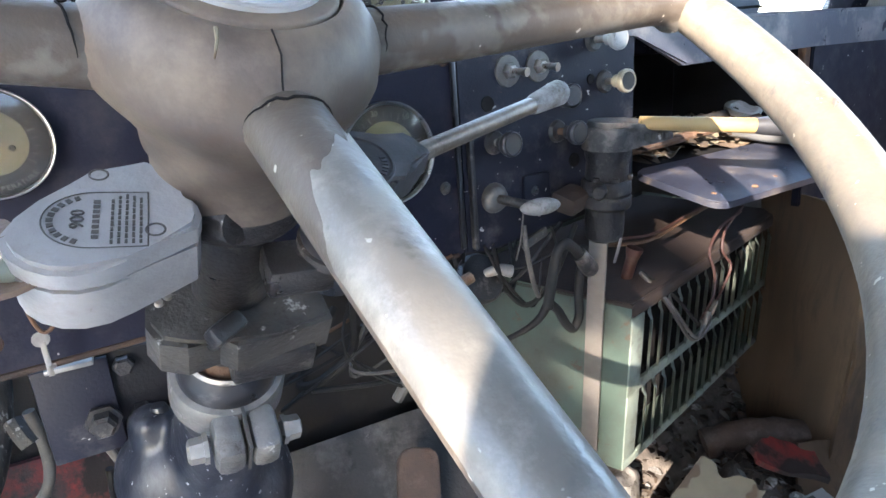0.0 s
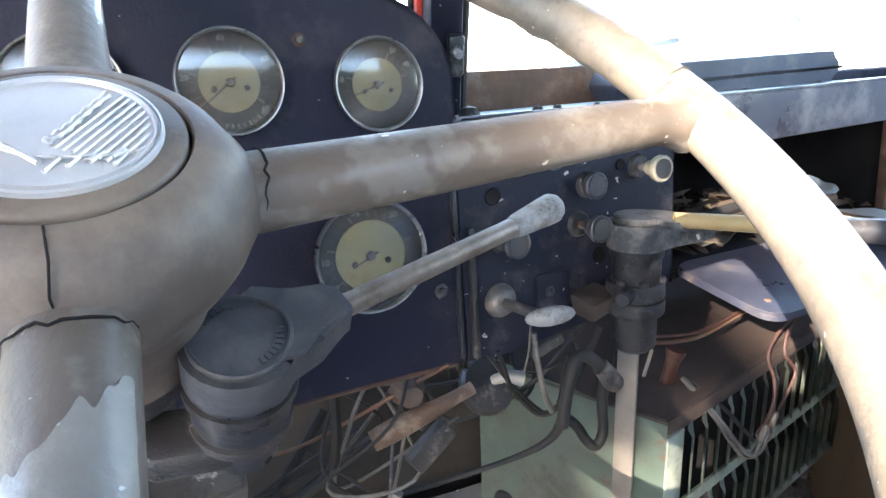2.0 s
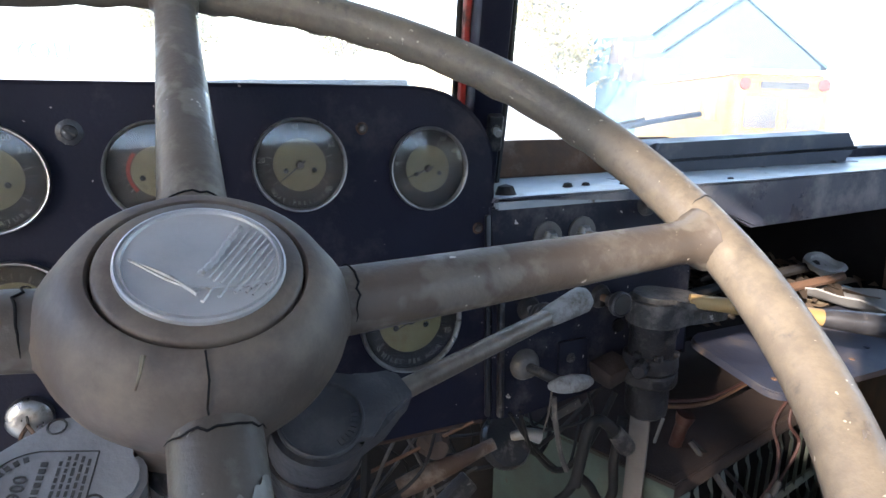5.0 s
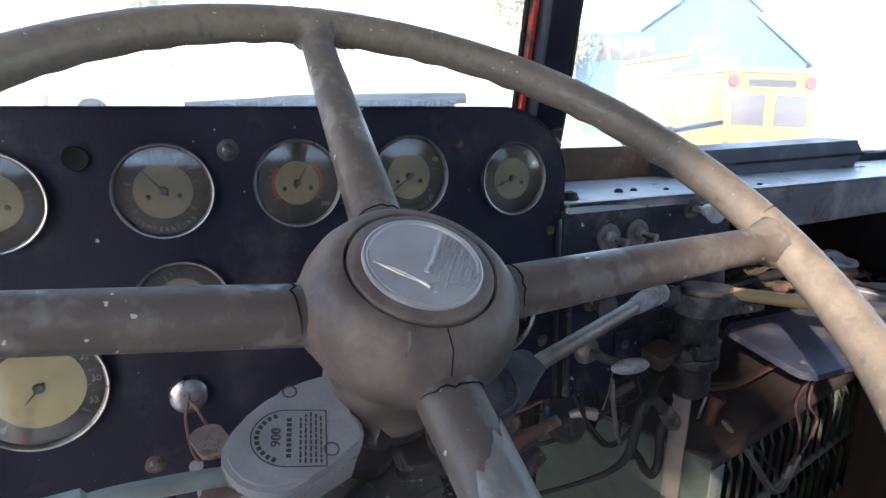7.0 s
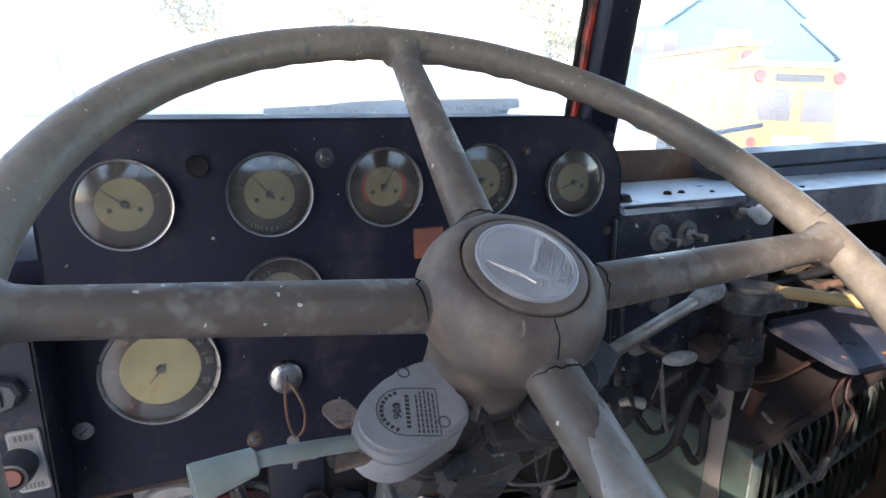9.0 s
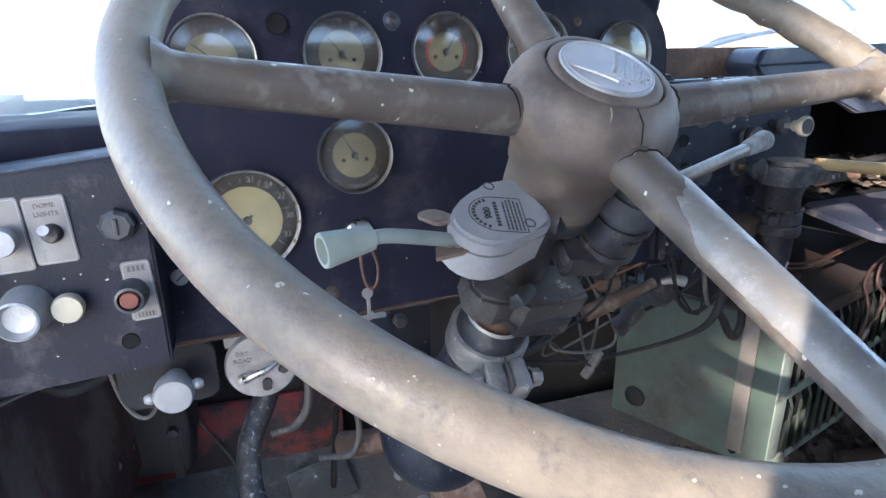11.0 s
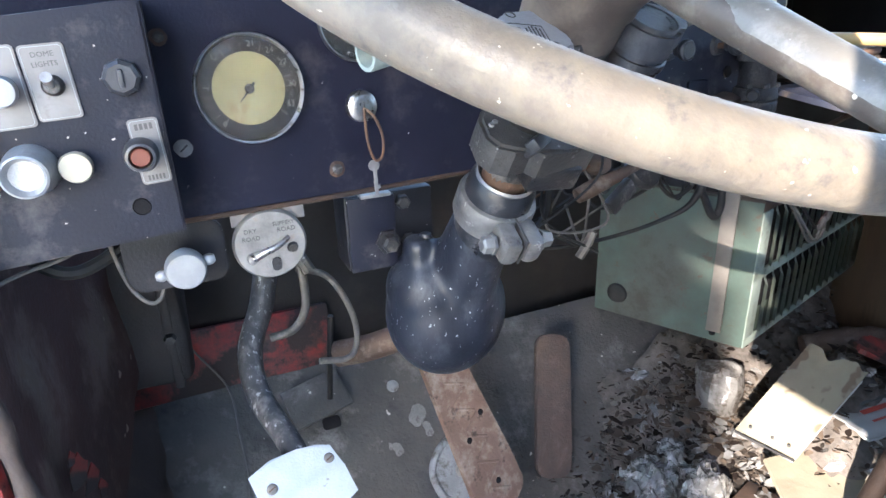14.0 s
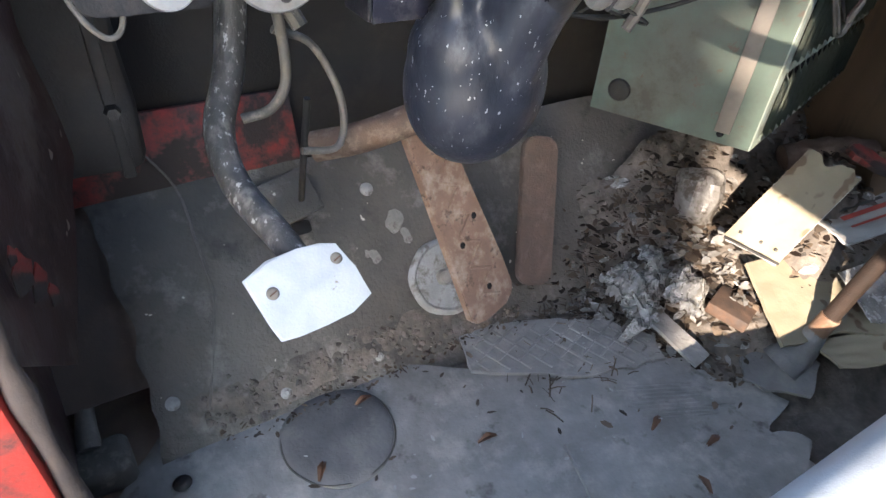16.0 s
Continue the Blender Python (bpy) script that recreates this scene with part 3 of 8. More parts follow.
def jitter(bm, amount, scale, seed=0.0):
    off = Vector((seed * 7.3, seed * 3.1, seed * 5.7))
    for v in bm.verts:
        v.co += noise.noise_vector(v.co * scale + off) * amount


FACE_OUT = pose(0, 0, 0, 90)          # turns a lathe's z towards the driver (-y)
DASH = pose(0, 0.5946, 0.9, -3.26, 0, 4.7)


def on_dash(x, z, out=0.0):
    """A place on the dash's face, by its world x and z."""
    return DASH @ Matrix.Translation(((x) * 1.0034, -out, (z - 0.9) * 1.0016))


_n = Vector((0.0715, -math.sin(radians(29.7)), math.cos(radians(29.7)))).normalized()
_u = Vector((0, 1, 0)).cross(_n).normalized()
_v = _n.cross(_u)
WHEEL = Matrix.Translation((0.0366, 0.371, 0.9033)) @ Matrix((_u, _v, _n)).transposed().to_4x4()

# ---- cab shell ----
def slab(name, size, at, mat, label, category, bevel=0.0, turn=None):
    return solo(name, box(size, (0, 0, 0), bevel), mat, label, category, Matrix.Translation(at) @ (turn or I4), kind="structure")


bm = bmesh.new()
bmesh.ops.create_grid(bm, x_segments=80, y_segments=70, size=0.5, matrix=Matrix.Translation((0.44, 0.23, 0)) @ Matrix.Diagonal((1.90, 1.48, 1, 1)))
for v in bm.verts:
    v.co.z = -0.002 + 0.004 * noise.fractal(v.co * 9, 1.0, 2.0, 3)
add_box(bm, (1.94, 1.50, 0.04), (0.44, 0.23, -0.03))
solo("floor", bm, M_FLOOR, "bare metal cab floor buried under dirt and litter", "floor", kind="structure")

# sloping toe board from the floor up to the firewall
TOE_Y, TOE_TAN = 0.664, 1.06
bm = bmesh.new()
bmesh.ops.create_grid(bm, x_segments=90, y_segments=30, size=0.5)
for v in bm.verts:
    s = v.co.y + 0.5
    x0 = -0.362 - 0.10 * (s - 0.55) * (0.3 if s > 0.55 else -0.35) + 0.010 * noise.noise(Vector((3.0, s * 9, 0)))
    x = x0 + (v.co.x + 0.5) * (1.36 - x0)
    v.co = Vector((x, TOE_Y - 0.03 + 0.285 * s, (-0.03 + 0.285 * s) * TOE_TAN + 0.004 * noise.fractal(Vector((x, s, 0)) * 6, 1.0, 2.0, 3)))
solo("toe_board", bm, M_TOE, "sloping steel toe board caked with grime", "toe board", kind="structure")
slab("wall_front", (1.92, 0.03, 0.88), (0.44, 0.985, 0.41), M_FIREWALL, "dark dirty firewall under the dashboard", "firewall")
bm = box((0.028, 0.50, 0.90), (-0.476, 0.725, 0.41))
solo("wall_left", bm, M_KICK, "grimy brown inner side of the cab front", "side wall", kind="structure")
slab("wall_right", (0.03, 1.46, 1.02), (1.40, 0.22, 0.49), M_ROOF, "plain inner side of the far cab wall", "side wall")
slab("wall_back", (1.92, 0.03, 1.22), (0.44, -0.50, 0.585), M_ROOF, "plain rear wall of the cab", "rear wall")
slab("wall_back_side", (0.54, 0.03, 0.16), (1.13, -0.50, 1.275), M_ROOF, "plain rear wall beside the back window", "rear wall")
slab("ceiling", (1.94, 1.24, 0.03), (0.44, 0.11, 1.50), M_ROOF, "dark lining of the cab roof", "roof")
# out of view; the stepped front edge is invented to block the sun by height
solo("wall_left_rear", prism([(-0.51, 0.0), (-0.457, 0.0), (-0.457, 0.845), (-0.215, 0.86), (-0.215, 0.965), (-0.246, 0.985), (-0.232, 1.01), (-0.230, 1.17), (-0.240, 1.19), (-0.378, 1.21), (-0.378, 1.50), (-0.51, 1.50)], -0.015, 0.015, pose(-0.495, 0, 0, 0, 0, 90)), M_RED, "plain red cab side behind the door opening, unseen, its front edge stepped to block sun", "side wall", kind="structure")
slab("sill_left", (0.07, 1.0, 0.05), (-0.475, -0.02, 0.0), M_RED, "faded red door sill", "door sill", 0.01)

slab("toe_gusset", (0.17, 0.25, 0.006), (-0.385, 0.845, 0.170), M_PIT, "brown grimy plate sunk beside the toe board", "floor", 0.0, pose(0, 0, 0, math.degrees(math.atan(1.06))))
slab("floor_pit", (0.20, 0.50, 0.012), (-0.40, 0.80, 0.004), M_PITFLOOR, "dark brown grimy floor pocket beside the toe board", "floor")

# corner posts and rails round the openings
slab("post_rear_left", (0.06, 0.055, 1.5), (-0.48, -0.4845, 0.75), M_RED, "red rear door post", "post", 0.01)
slab("post_rear_right", (0.06, 0.10, 0.66), (1.37, -0.46, 1.16), M_ROOF, "dark rear corner post", "post", 0.01)
slab("rail_back", (1.86, 0.05, 0.14), (0.44, -0.49, 1.42), M_ROOF, "rail over the rear window", "rail", 0.01)
slab("rail_right", (0.05, 1.2, 0.10), (1.38, 0.12, 1.44), M_ROOF, "rail over the far side window", "rail", 0.01)


def post(name, a, b, w, d, mat, label):
    a, b = Vector(a), Vector(b)
    q = (b - a).to_track_quat("Z", "Y").to_matrix().to_4x4()
    return solo(name, box((w, d, (b - a).length), (0, 0, 0), 0.006), mat, label, "post", Matrix.Translation((a + b) / 2) @ q, kind="structure")


post("post_front_left", (-0.47, 0.70, 0.80), (-0.44, 0.60, 1.50), 0.05, 0.06, M_DASH, "dark windshield post at the open door")
post("post_front_right", (1.38, 0.925, 0.85), (1.35, 0.71, 1.50), 0.06, 0.07, M_DASH, "dark far windshield post")
cp = thing("post_centre", I4, "black centre windshield post with red outer face and rubber seals", "post", kind="structure")
A, B = Vector((0.319, 0.785, 0.875)), Vector((0.286, 0.605, 1.50))
q = (B - A).to_track_quat("Z", "Y").to_matrix().to_4x4()
mid = Matrix.Translation((A + B) / 2) @ q
part("inner_channel", box((0.034, 0.052, 0.65), (0.004, -0.006, 0), 0.006), M_DASH, cp, "", m=mid)
part("red_outer_strip", box((0.007, 0.020, 0.65), (-0.0165, 0.018, 0), 0.002), M_RED, cp, "faded red painted edge", m=mid)
part("rubber_seal", tube([(-0.023, 0.024, -0.32), (-0.0235, 0.024, -0.1), (-0.0225, 0.025, 0.1), (-0.023, 0.024, 0.32)], 0.0035, 6), M_CABLE, cp, "perished black rubber seal", m=mid)
part("rubber_seal", tube([(0.0235, -0.020, -0.32), (0.0245, -0.021, -0.2), (0.0230, -0.020, -0.1), (0.0250, -0.019, 0.12), (0.0235, -0.020, 0.32)], 0.0042, 6), M_CABLE, cp, "perished black rubber seal", m=mid)
part("bracket", box((0.016, 0.014, 0.040), (0.012, -0.036, -0.255), 0.003), M_COLUMN, cp, "small dark bracket", m=mid)
part("bolt", lathe([(0, 0.012), (0.004, 0.012), (0.004, 0.0), (0.006, 0.0), (0.006, -0.004), (0, -0.004)], pose(0.012, -0.043, -0.25, 90), 8), M_STEEL, cp, "", m=mid)
slab("header", (1.86, 0.06, 0.09), (0.44, 0.665, 1.46), M_DASH, "dark rail over the windshield", "rail", 0.01)

# cowl: windshield sills, low at the driver's corner
slab("cowl_left", (0.19, 0.16, 0.03), (-0.375, 0.70, 0.845), M_DASH, "dark cowl below the windshield's corner", "cowl", 0.006, pose(0, 0, 0, 0, 0, 12))
slab("cowl_right", (1.05, 0.05, 0.06), (0.860, 0.893, 0.860), M_DASH, "dark windshield sill with a rusty lip", "cowl", 0.008, pose(0, 0, 0, 0, 0, 4.7))
slab("cowl_middle", (0.56, 0.05, 0.05), (0.000, 0.785, 0.93), M_DASH, "dark windshield sill behind the gauges", "cowl", 0.008, pose(0, 0, 0, 0, 0, 4.7))
slab("rust_lip", (0.32, 0.014, 0.048), (0.490, 0.838, 0.892), M_RUST, "rusty brown lip of the windshield frame", "trim", 0.004, pose(0, 0, 0, -14, 0, 4.7))


def pane(name, corners):
    bm = bmesh.new()
    n_ = (Vector(corners[1]) - Vector(corners[0])).cross(Vector(corners[3]) - Vector(corners[0])).normalized() * 0.004
    a = [bm.verts.new(c) for c in corners]
    b = [bm.verts.new(Vector(c) + n_) for c in corners]
    bm.faces.new(a)
    bm.faces.new(b[::-1])
    for i in range(4):
        bm.faces.new((a[i], b[i], b[(i + 1) % 4], a[(i + 1) % 4]))
    ob = solo(name, bm, M_WINDSHIELD, "clear windshield glass with an added pale film for glare", "windshield", kind="structure")
    ob.visible_shadow = False
    return ob


pane("window_1", [(-0.45, 0.755, 0.855), (0.306, 0.808, 0.94), (0.276, 0.640, 1.49), (-0.42, 0.62, 1.49)])
pane("window_2", [(0.336, 0.872, 0.88), (1.36, 0.940, 0.88), (1.33, 0.745, 1.49), (0.306, 0.650, 1.49)])


# ---- dashboard ----
dash = thing("dashboard", DASH, "blue-black painted steel dashboard with raised gauge panel and open glovebox", "dashboard")


def outline(l, r, b, t, rad, n=8):
    pts = [(l, b), (r, b)]
    pts += [(r - rad + rad * math.cos(radians(a)) - 0.010 * (a / 90), t - rad + rad * math.sin(radians(a))) for a in [90 * k / n for k in range(n + 1)]]
    pts += [(l + rad + rad * math.cos(radians(90 + a)) + 0.008 * (1 - a / 90), t - rad + rad * math.sin(radians(90 + a))) for a in [90 * k / n for k in range(n + 1)]]
    return pts


part("gauge_panel", prism(outline(-0.273, 0.274, -0.233, 0.076, 0.062), 0.0, 0.012, bevel=0.003), M_DASH, dash, "flat panel holding the gauges", 30)
bm = bmesh.new()
o, inn = outline(-0.273, 0.274, -0.06, 0.079, 0.064), outline(-0.268, 0.269, -0.06, 0.072, 0.060)
for a, b in ((o, inn),):
    ring = []
    for (x, z), (x2, z2) in zip(a[1:], b[1:]):
        k = max(0.0, (z + 0.02) / 0.1)
        ring.append([bm.verts.new(p) for p in ((x, 0.002, z), (x, 0.13 + 0.05 * k, z + 0.004), (x2, 0.13 + 0.05 * k, z2), (x2, 0.004, z2))])
    ring.append([bm.verts.new(p) for p in ((o[0][0], 0.002, o[0][1]), (o[0][0], 0.13, o[0][1]), (inn[0][0], 0.13, inn[0][1]), (inn[0][0], 0.004, inn[0][1]))])
    for p, q2 in zip(ring, ring[1:]):
        for k in range(4):
            bm.faces.new((p[k], p[(k + 1) % 4], q2[(k + 1) % 4], q2[k]))
part("gauge_hood", bm, M_DASH, dash, "", 30)
part("bottom_lip", tube([(-0.272, 0.004, -0.233), (-0.1, 0.003, -0.234), (0.05, 0.004, -0.232), (0.262, 0.004, -0.234)], 0.0028, 8), M_DARKRUST, dash, "rusty folded bottom edge")
part("switch_panel", prism([(0.268, -0.232), (0.300, -0.236), (0.42, -0.222), (0.44, -0.206), (0.512, -0.200), (0.512, -0.033), (0.512, -0.026), (0.268, -0.026)], -0.003, 0.008, bevel=0.002), M_PANEL, dash, "blue-black panel with pull knobs and toggle switches")
part("panel_seam", box((0.005, 0.006, 0.195), (0.2655, -0.002, -0.130), 0.002), M_BLACKMETAL, dash, "chipped folded seam")
part("panel_seam", box((0.006, 0.008, 0.120), (0.278, -0.005, -0.170), 0.002), M_COLUMN, dash, "crusted edge of the added panel")
bm = prism([(0.270, -0.022), (0.512, -0.030), (0.60, -0.070), (0.892, -0.062), (1.36, -0.062), (1.36, -0.010), (0.9, -0.012), (0.6, -0.016), (0.274, -0.018)], -0.006, 0.004, bevel=0.003)
part("fascia", bm, M_SHELF, dash, "dusty blue fascia band over the glovebox", 30)
part("shelf", prism([(0.274, -0.020), (1.36, -0.013), (1.36, -0.024), (0.274, -0.031)], -0.004, 0.275, bevel=0.002), M_SHELFTOP, dash, "top shelf under a film of dust, sky reflection put in as pale blue")
bm = bmesh.new()
for x, y, s in ((0.305, 0.035, 0.011), (0.395, 0.060, 0.006), (0.420, 0.062, 0.005), (0.46, 0.05, 0.004), (0.60, 0.03, 0.0045)):
    add_lathe(bm, [(0, s * 0.9), (s * 0.7, s * 0.7), (s, 0.0), (s * 1.1, -0.002)], pose(x, y, -0.0195), 8)
part("shelf_grommet", bm, M_CABLE, dash, "black rubber plugs in the shelf", kind="stuff")
# right of the glovebox and below it
part("end_panel", prism([(0.892, -0.30), (1.36, -0.30), (1.36, -0.060), (0.892, -0.060)], -0.004, 0.008, bevel=0.002), M_DASH, dash, "plain end panel beyond the glovebox")
part("end_frame", box((0.014, 0.012, 0.115), (0.886, 0.006, -0.120), 0.002), M_RUST, dash, "rusty upright at the glovebox opening")
# glovebox walls and floor are coloured near-black for the shade inside
part("glovebox_back", box((0.38, 0.004, 0.15), (0.70, 0.235, -0.13)), M_DARK, dash, "inside of the open glovebox, its shade put in as near-black")
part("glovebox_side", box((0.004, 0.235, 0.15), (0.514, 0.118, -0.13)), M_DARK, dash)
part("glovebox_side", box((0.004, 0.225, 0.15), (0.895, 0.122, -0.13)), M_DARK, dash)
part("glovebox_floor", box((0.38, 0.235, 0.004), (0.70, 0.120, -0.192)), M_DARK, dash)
lid = part("glovebox_lid", prism(rounded(0.372, 0.122, 0.020, 5, 0.702, -0.058), -0.004, 0.004, pose(0, 0, -0.191, -79), 0.0015), M_LID, dash, "blue steel glovebox lid folded down flat", 30)
bm = bmesh.new()
for x in (0.54, 0.60, 0.66, 0.72):
    add_lathe(bm, [(0, 0.003), (0.003, 0.002), (0.004, 0)], pose(x, -0.098 + 0.006 * math.sin(x * 60), -0.2065), 8)
part("rivet", bm, M_RUST, lid, "rusty rivets", kind="stuff")
# duct on top of the dash behind the far windshield
dd = thing("defroster_duct", pose(0.760, 0.822, 0.898, 0, -1.2, 4.7), "blue-grey steel defroster duct on the dash top", "duct")
bm = prism(rounded(0.42, 0.052, 0.024, 8), -0.03, 0.03, I4, 0.008)
for v in bm.verts:
    if v.co.z > 0:
        v.co.z -= 0.05 * v.co.x * v.co.x * 4
part("body", bm, M_DUCT, dd, "", 65)
part("foot_flange", box((0.40, 0.012, 0.003), (0.0, -0.036, -0.0250), 0.001), M_DUCT, dd, "folded foot of the duct")
for x in (-0.15, 0.0, 0.15):
    part("flange_screw", lathe([(0, 0.003), (0.003, 0.0028), (0.0042, 0.001), (0.0042, -0.001)], pose(x, -0.036, -0.0232), 10), M_COLUMN, dd)

# glovebox contents
for i, (x, y, z, w, l, rz, mt, lb) in enumerate(((0.60, 0.735, 0.716, 0.10, 0.14, 20, M_PAPER, "yellowed folded paper lying in the glovebox"), (0.74, 0.72, 0.718, 0.12, 0.10, -15, M_PAPER, "curled yellow paper lying in the glovebox"),
                                      (0.79, 0.63, 0.722, 0.08, 0.12, 30, M_WHITEPAPER, "white crumpled paper in the glovebox"), (0.845, 0.60, 0.71, 0.10, 0.16, -25, M_TAPE, "pale blue booklet hanging out of the glovebox"))):
    bm = bmesh.new()
    bmesh.ops.create_grid(bm, x_segments=10, y_segments=10, size=0.5)
    for v in bm.verts:
        v.co = Vector((v.co.x * w, v.co.y * l, 0.02 * v.co.x * v.co.x * 4 * 0.4 + 0.010 * noise.noise(v.co * 3 + Vector((i, 0, 0)))))
    bmesh.ops.solidify(bm, geom=bm.faces[:], thickness=0.002)
    solo("paper", bm, mt, lb, "paper", pose(x, y, z, 4, 3, rz), group="papers in the glovebox")
bm = bmesh.new()
random.seed(5)
for i in range(170):
    a, l = random.random() * 6.3, random.uniform(0.008, 0.045)
    p = Vector((random.uniform(0.55, 0.86), random.uniform(0.66, 0.84), random.uniform(0.712, 0.735)))
    d = Vector((math.cos(a), math.sin(a), random.uniform(-0.2, 0.3))) * l
    w = Vector((-math.sin(a), math.cos(a), 0)) * random.uniform(0.0008, 0.005)
    vs = [bm.verts.new(q) for q in (p - d - w, p - d + w, p + w * 1.5 + Vector((0, 0, 0.006)), p + d + w * 0.3, p + d - w, p - w * 1.5)]
    bm.faces.new(vs)
solo("dry_debris", bm, M_LEAF, "dry twigs and leaf scraps filling the glovebox", "debris", kind="stuff")
ham = thing("hand_tool", I4, "yellow wooden handled tool with dark grip, lying over the glovebox lid", "tool")
H0, H1, H2 = Vector((0.452, 0.558, 0.785)), Vector((0.549, 0.4975, 0.7785)), Vector((0.613, 0.4575, 0.774))
part("handle", tube([H0, H0.lerp(H1, 0.5), H1], lambda s: 0.0068 + 0.0012 * s, 14), M_WOOD, ham, "yellow varnished wood")
part("grip", tube([H1, H1.lerp(H2, 0.15), H1.lerp(H2, 0.5), H1.lerp(H2, 0.93), H2], lambda s: (0.0080 + 0.0040 * min(1.0, s * 1.3)) * (0.86 if s > 0.985 else 1.0), 16), M_BLACKKNOB, ham, "dark rubber grip")
solo("steel_rod", tube([(0.53, 0.66, 0.728), (0.68, 0.665, 0.738), (0.80, 0.67, 0.745)], 0.006, 8), M_RUST, "rusty steel rod lying in the glovebox", "rod")
solo("steel_rod", tube([(0.52, 0.69, 0.730), (0.66, 0.70, 0.741), (0.80, 0.71, 0.750)], 0.007, 8), M_CABLE, "dark steel rod lying in the glovebox", "rod")
jitter_cup = lathe([(0, 0), (0.020, 0.0), (0.026, 0.006), (0.027, 0.012), (0.020, 0.014), (0.018, 0.008), (0, 0.006)], I4, 20)
jitter(jitter_cup, 0.004, 60)
solo("crushed_cup", jitter_cup, M_WHITEKNOB, "crushed white cup at the back of the glovebox", "cup", pose(0.80, 0.70, 0.745, 15))


# ---- gauges ----
def ticks(bm, r0, r1, a0, a1, n, w, y):
    for i in range(n):
        a = radians(a0 + (a1 - a0) * i / (n - 1))
        c, s = math.cos(a), math.sin(a)
        k = w * (1.6 if i % 4 == 0 else 1.0)
        q0 = r0 - (0.0016 if i % 4 == 0 else 0)
        vs = [bm.verts.new((r * c - e * s, y, r * s + e * c)) for r, e in ((q0, -k), (r1, -k), (r1, k), (q0, k))]
        bm.faces.new(vs)


def gauge(x, z, r, label, needle=130.0, numbers=(), words="", arc=False, centre=0.58, span=(215, -35), dots=True):
    g = thing("gauge", on_dash(x, z), label, "gauge", "gauges on the dashboard")
    bm = lathe([(r * 0.93, -0.004), (r * 0.96, 0.004), (r * 1.0, 0.004), (r * 1.0, 0.0075), (r * 0.985, 0.0095), (r * 0.958, 0.0092), (r * 0.925, 0.0065)], FACE_OUT, 48)
    part("bezel", bm, M_CHROME, g, "dull chrome ring")
    part("dial_face", lathe([(0, 0.0015), (r * 0.955, 0.0015), (r * 0.955, 0.0)], FACE_OUT, 40), M_FACE, g, "black printed dial")
    part("dial_centre", lathe([(0, 0.0022), (r * centre, 0.0022), (r * centre, 0.0010)], FACE_OUT, 40), M_CREAM if r > 0.04 else M_CREAM_DIM, g, "yellowed cream centre")
    bm = bmesh.new()
    ticks(bm, r * (centre + 0.07), r * (centre + 0.16), span[0], span[1], 21, r * 0.008, -0.0019)
    part("scale_mark", bm, M_TICK, g, "pale scale marks", kind="stuff")
    if arc:
        for o2 in (0, 180):
            bm = bmesh.new()
            ring = [[bm.verts.new((q * math.cos(t), -0.0025, q * math.sin(t))) for q in (r * 0.51, r * 0.58)] for t in [radians(o2 - 42 + 3.5 * k) for k in range(25)]]
            for p, q in zip(ring, ring[1:]):
                bm.faces.new((p[0], p[1], q[1], q[0]))
            part("red_band", bm, M_REDINK, g, "red warning band")
    a = radians(needle)
    reach = 0.66 if r < 0.04 else 0.30
    d, w = Vector((math.cos(a), 0, math.sin(a))), Vector((-math.sin(a), 0, math.cos(a)))
    bm = bmesh.new()
    bm.faces.new([bm.verts.new(Vector((0, -0.0040, 0)) + q) for q in (d * -0.14 * r - w * 0.025 * r, d * reach * r - w * 0.008 * r, d * reach * r + w * 0.008 * r, d * -0.14 * r + w * 0.025 * r)])
    bmesh.ops.solidify(bm, geom=bm.faces[:], thickness=0.0004)
    part("needle", bm, M_INK, g, "thin dark needle")
    part("needle_hub", lathe([(0, 0.0052), (r * 0.07, 0.0048), (r * 0.09, 0.0022)], FACE_OUT, 16), M_COLUMN, g)
    if dots:
        bm = bmesh.new()
        for o2 in (-0.30, 0.30):
            add_lathe(bm, [(0, 0.0034), (r * 0.05, 0.0030), (r * 0.06, 0.0020)], pose(o2 * r, 0, -0.12 * r) @ FACE_OUT, 10)
        part("dial_screw", bm, M_COLUMN, g, kind="stuff")
    for text, ang in numbers:
        a = radians(ang)
        lettering(text, r * 0.155, M_WHITEINK, g, Matrix.Translation((r * 0.80 * math.cos(a), -0.0026, r * 0.80 * math.sin(a))) @ FACE_OUT, "numeral")
    for i, ch in enumerate(words):
        a = radians(-90 + (i - (len(words) - 1) / 2) * (92 / max(len(words), 9)))
        if ch != " ":
            lettering(ch, r * 0.125, M_WHITEINK, g, Matrix.Translation((r * 0.82 * math.cos(a), -0.0026, r * 0.82 * math.sin(a))) @ pose(0, 0, 0, 0, -(math.degrees(a) + 90), 0) @ FACE_OUT, "letter")
    gl = part("glass", lathe([(0, 0.0066 + r * 0.095), (r * 0.2, 0.0066 + r * 0.091), (r * 0.4, 0.0066 + r * 0.078), (r * 0.6, 0.0066 + r * 0.057), (r * 0.78, 0.0066 + r * 0.030), (r * 0.93, 0.0066), (r * 0.93, 0.0056), (r * 0.6, 0.0056 + r * 0.055), (0, 0.0056 + r * 0.093)], FACE_OUT, 40), M_GLASS, g, "dusty convex glass")
    gl.visible_shadow = False
    return g


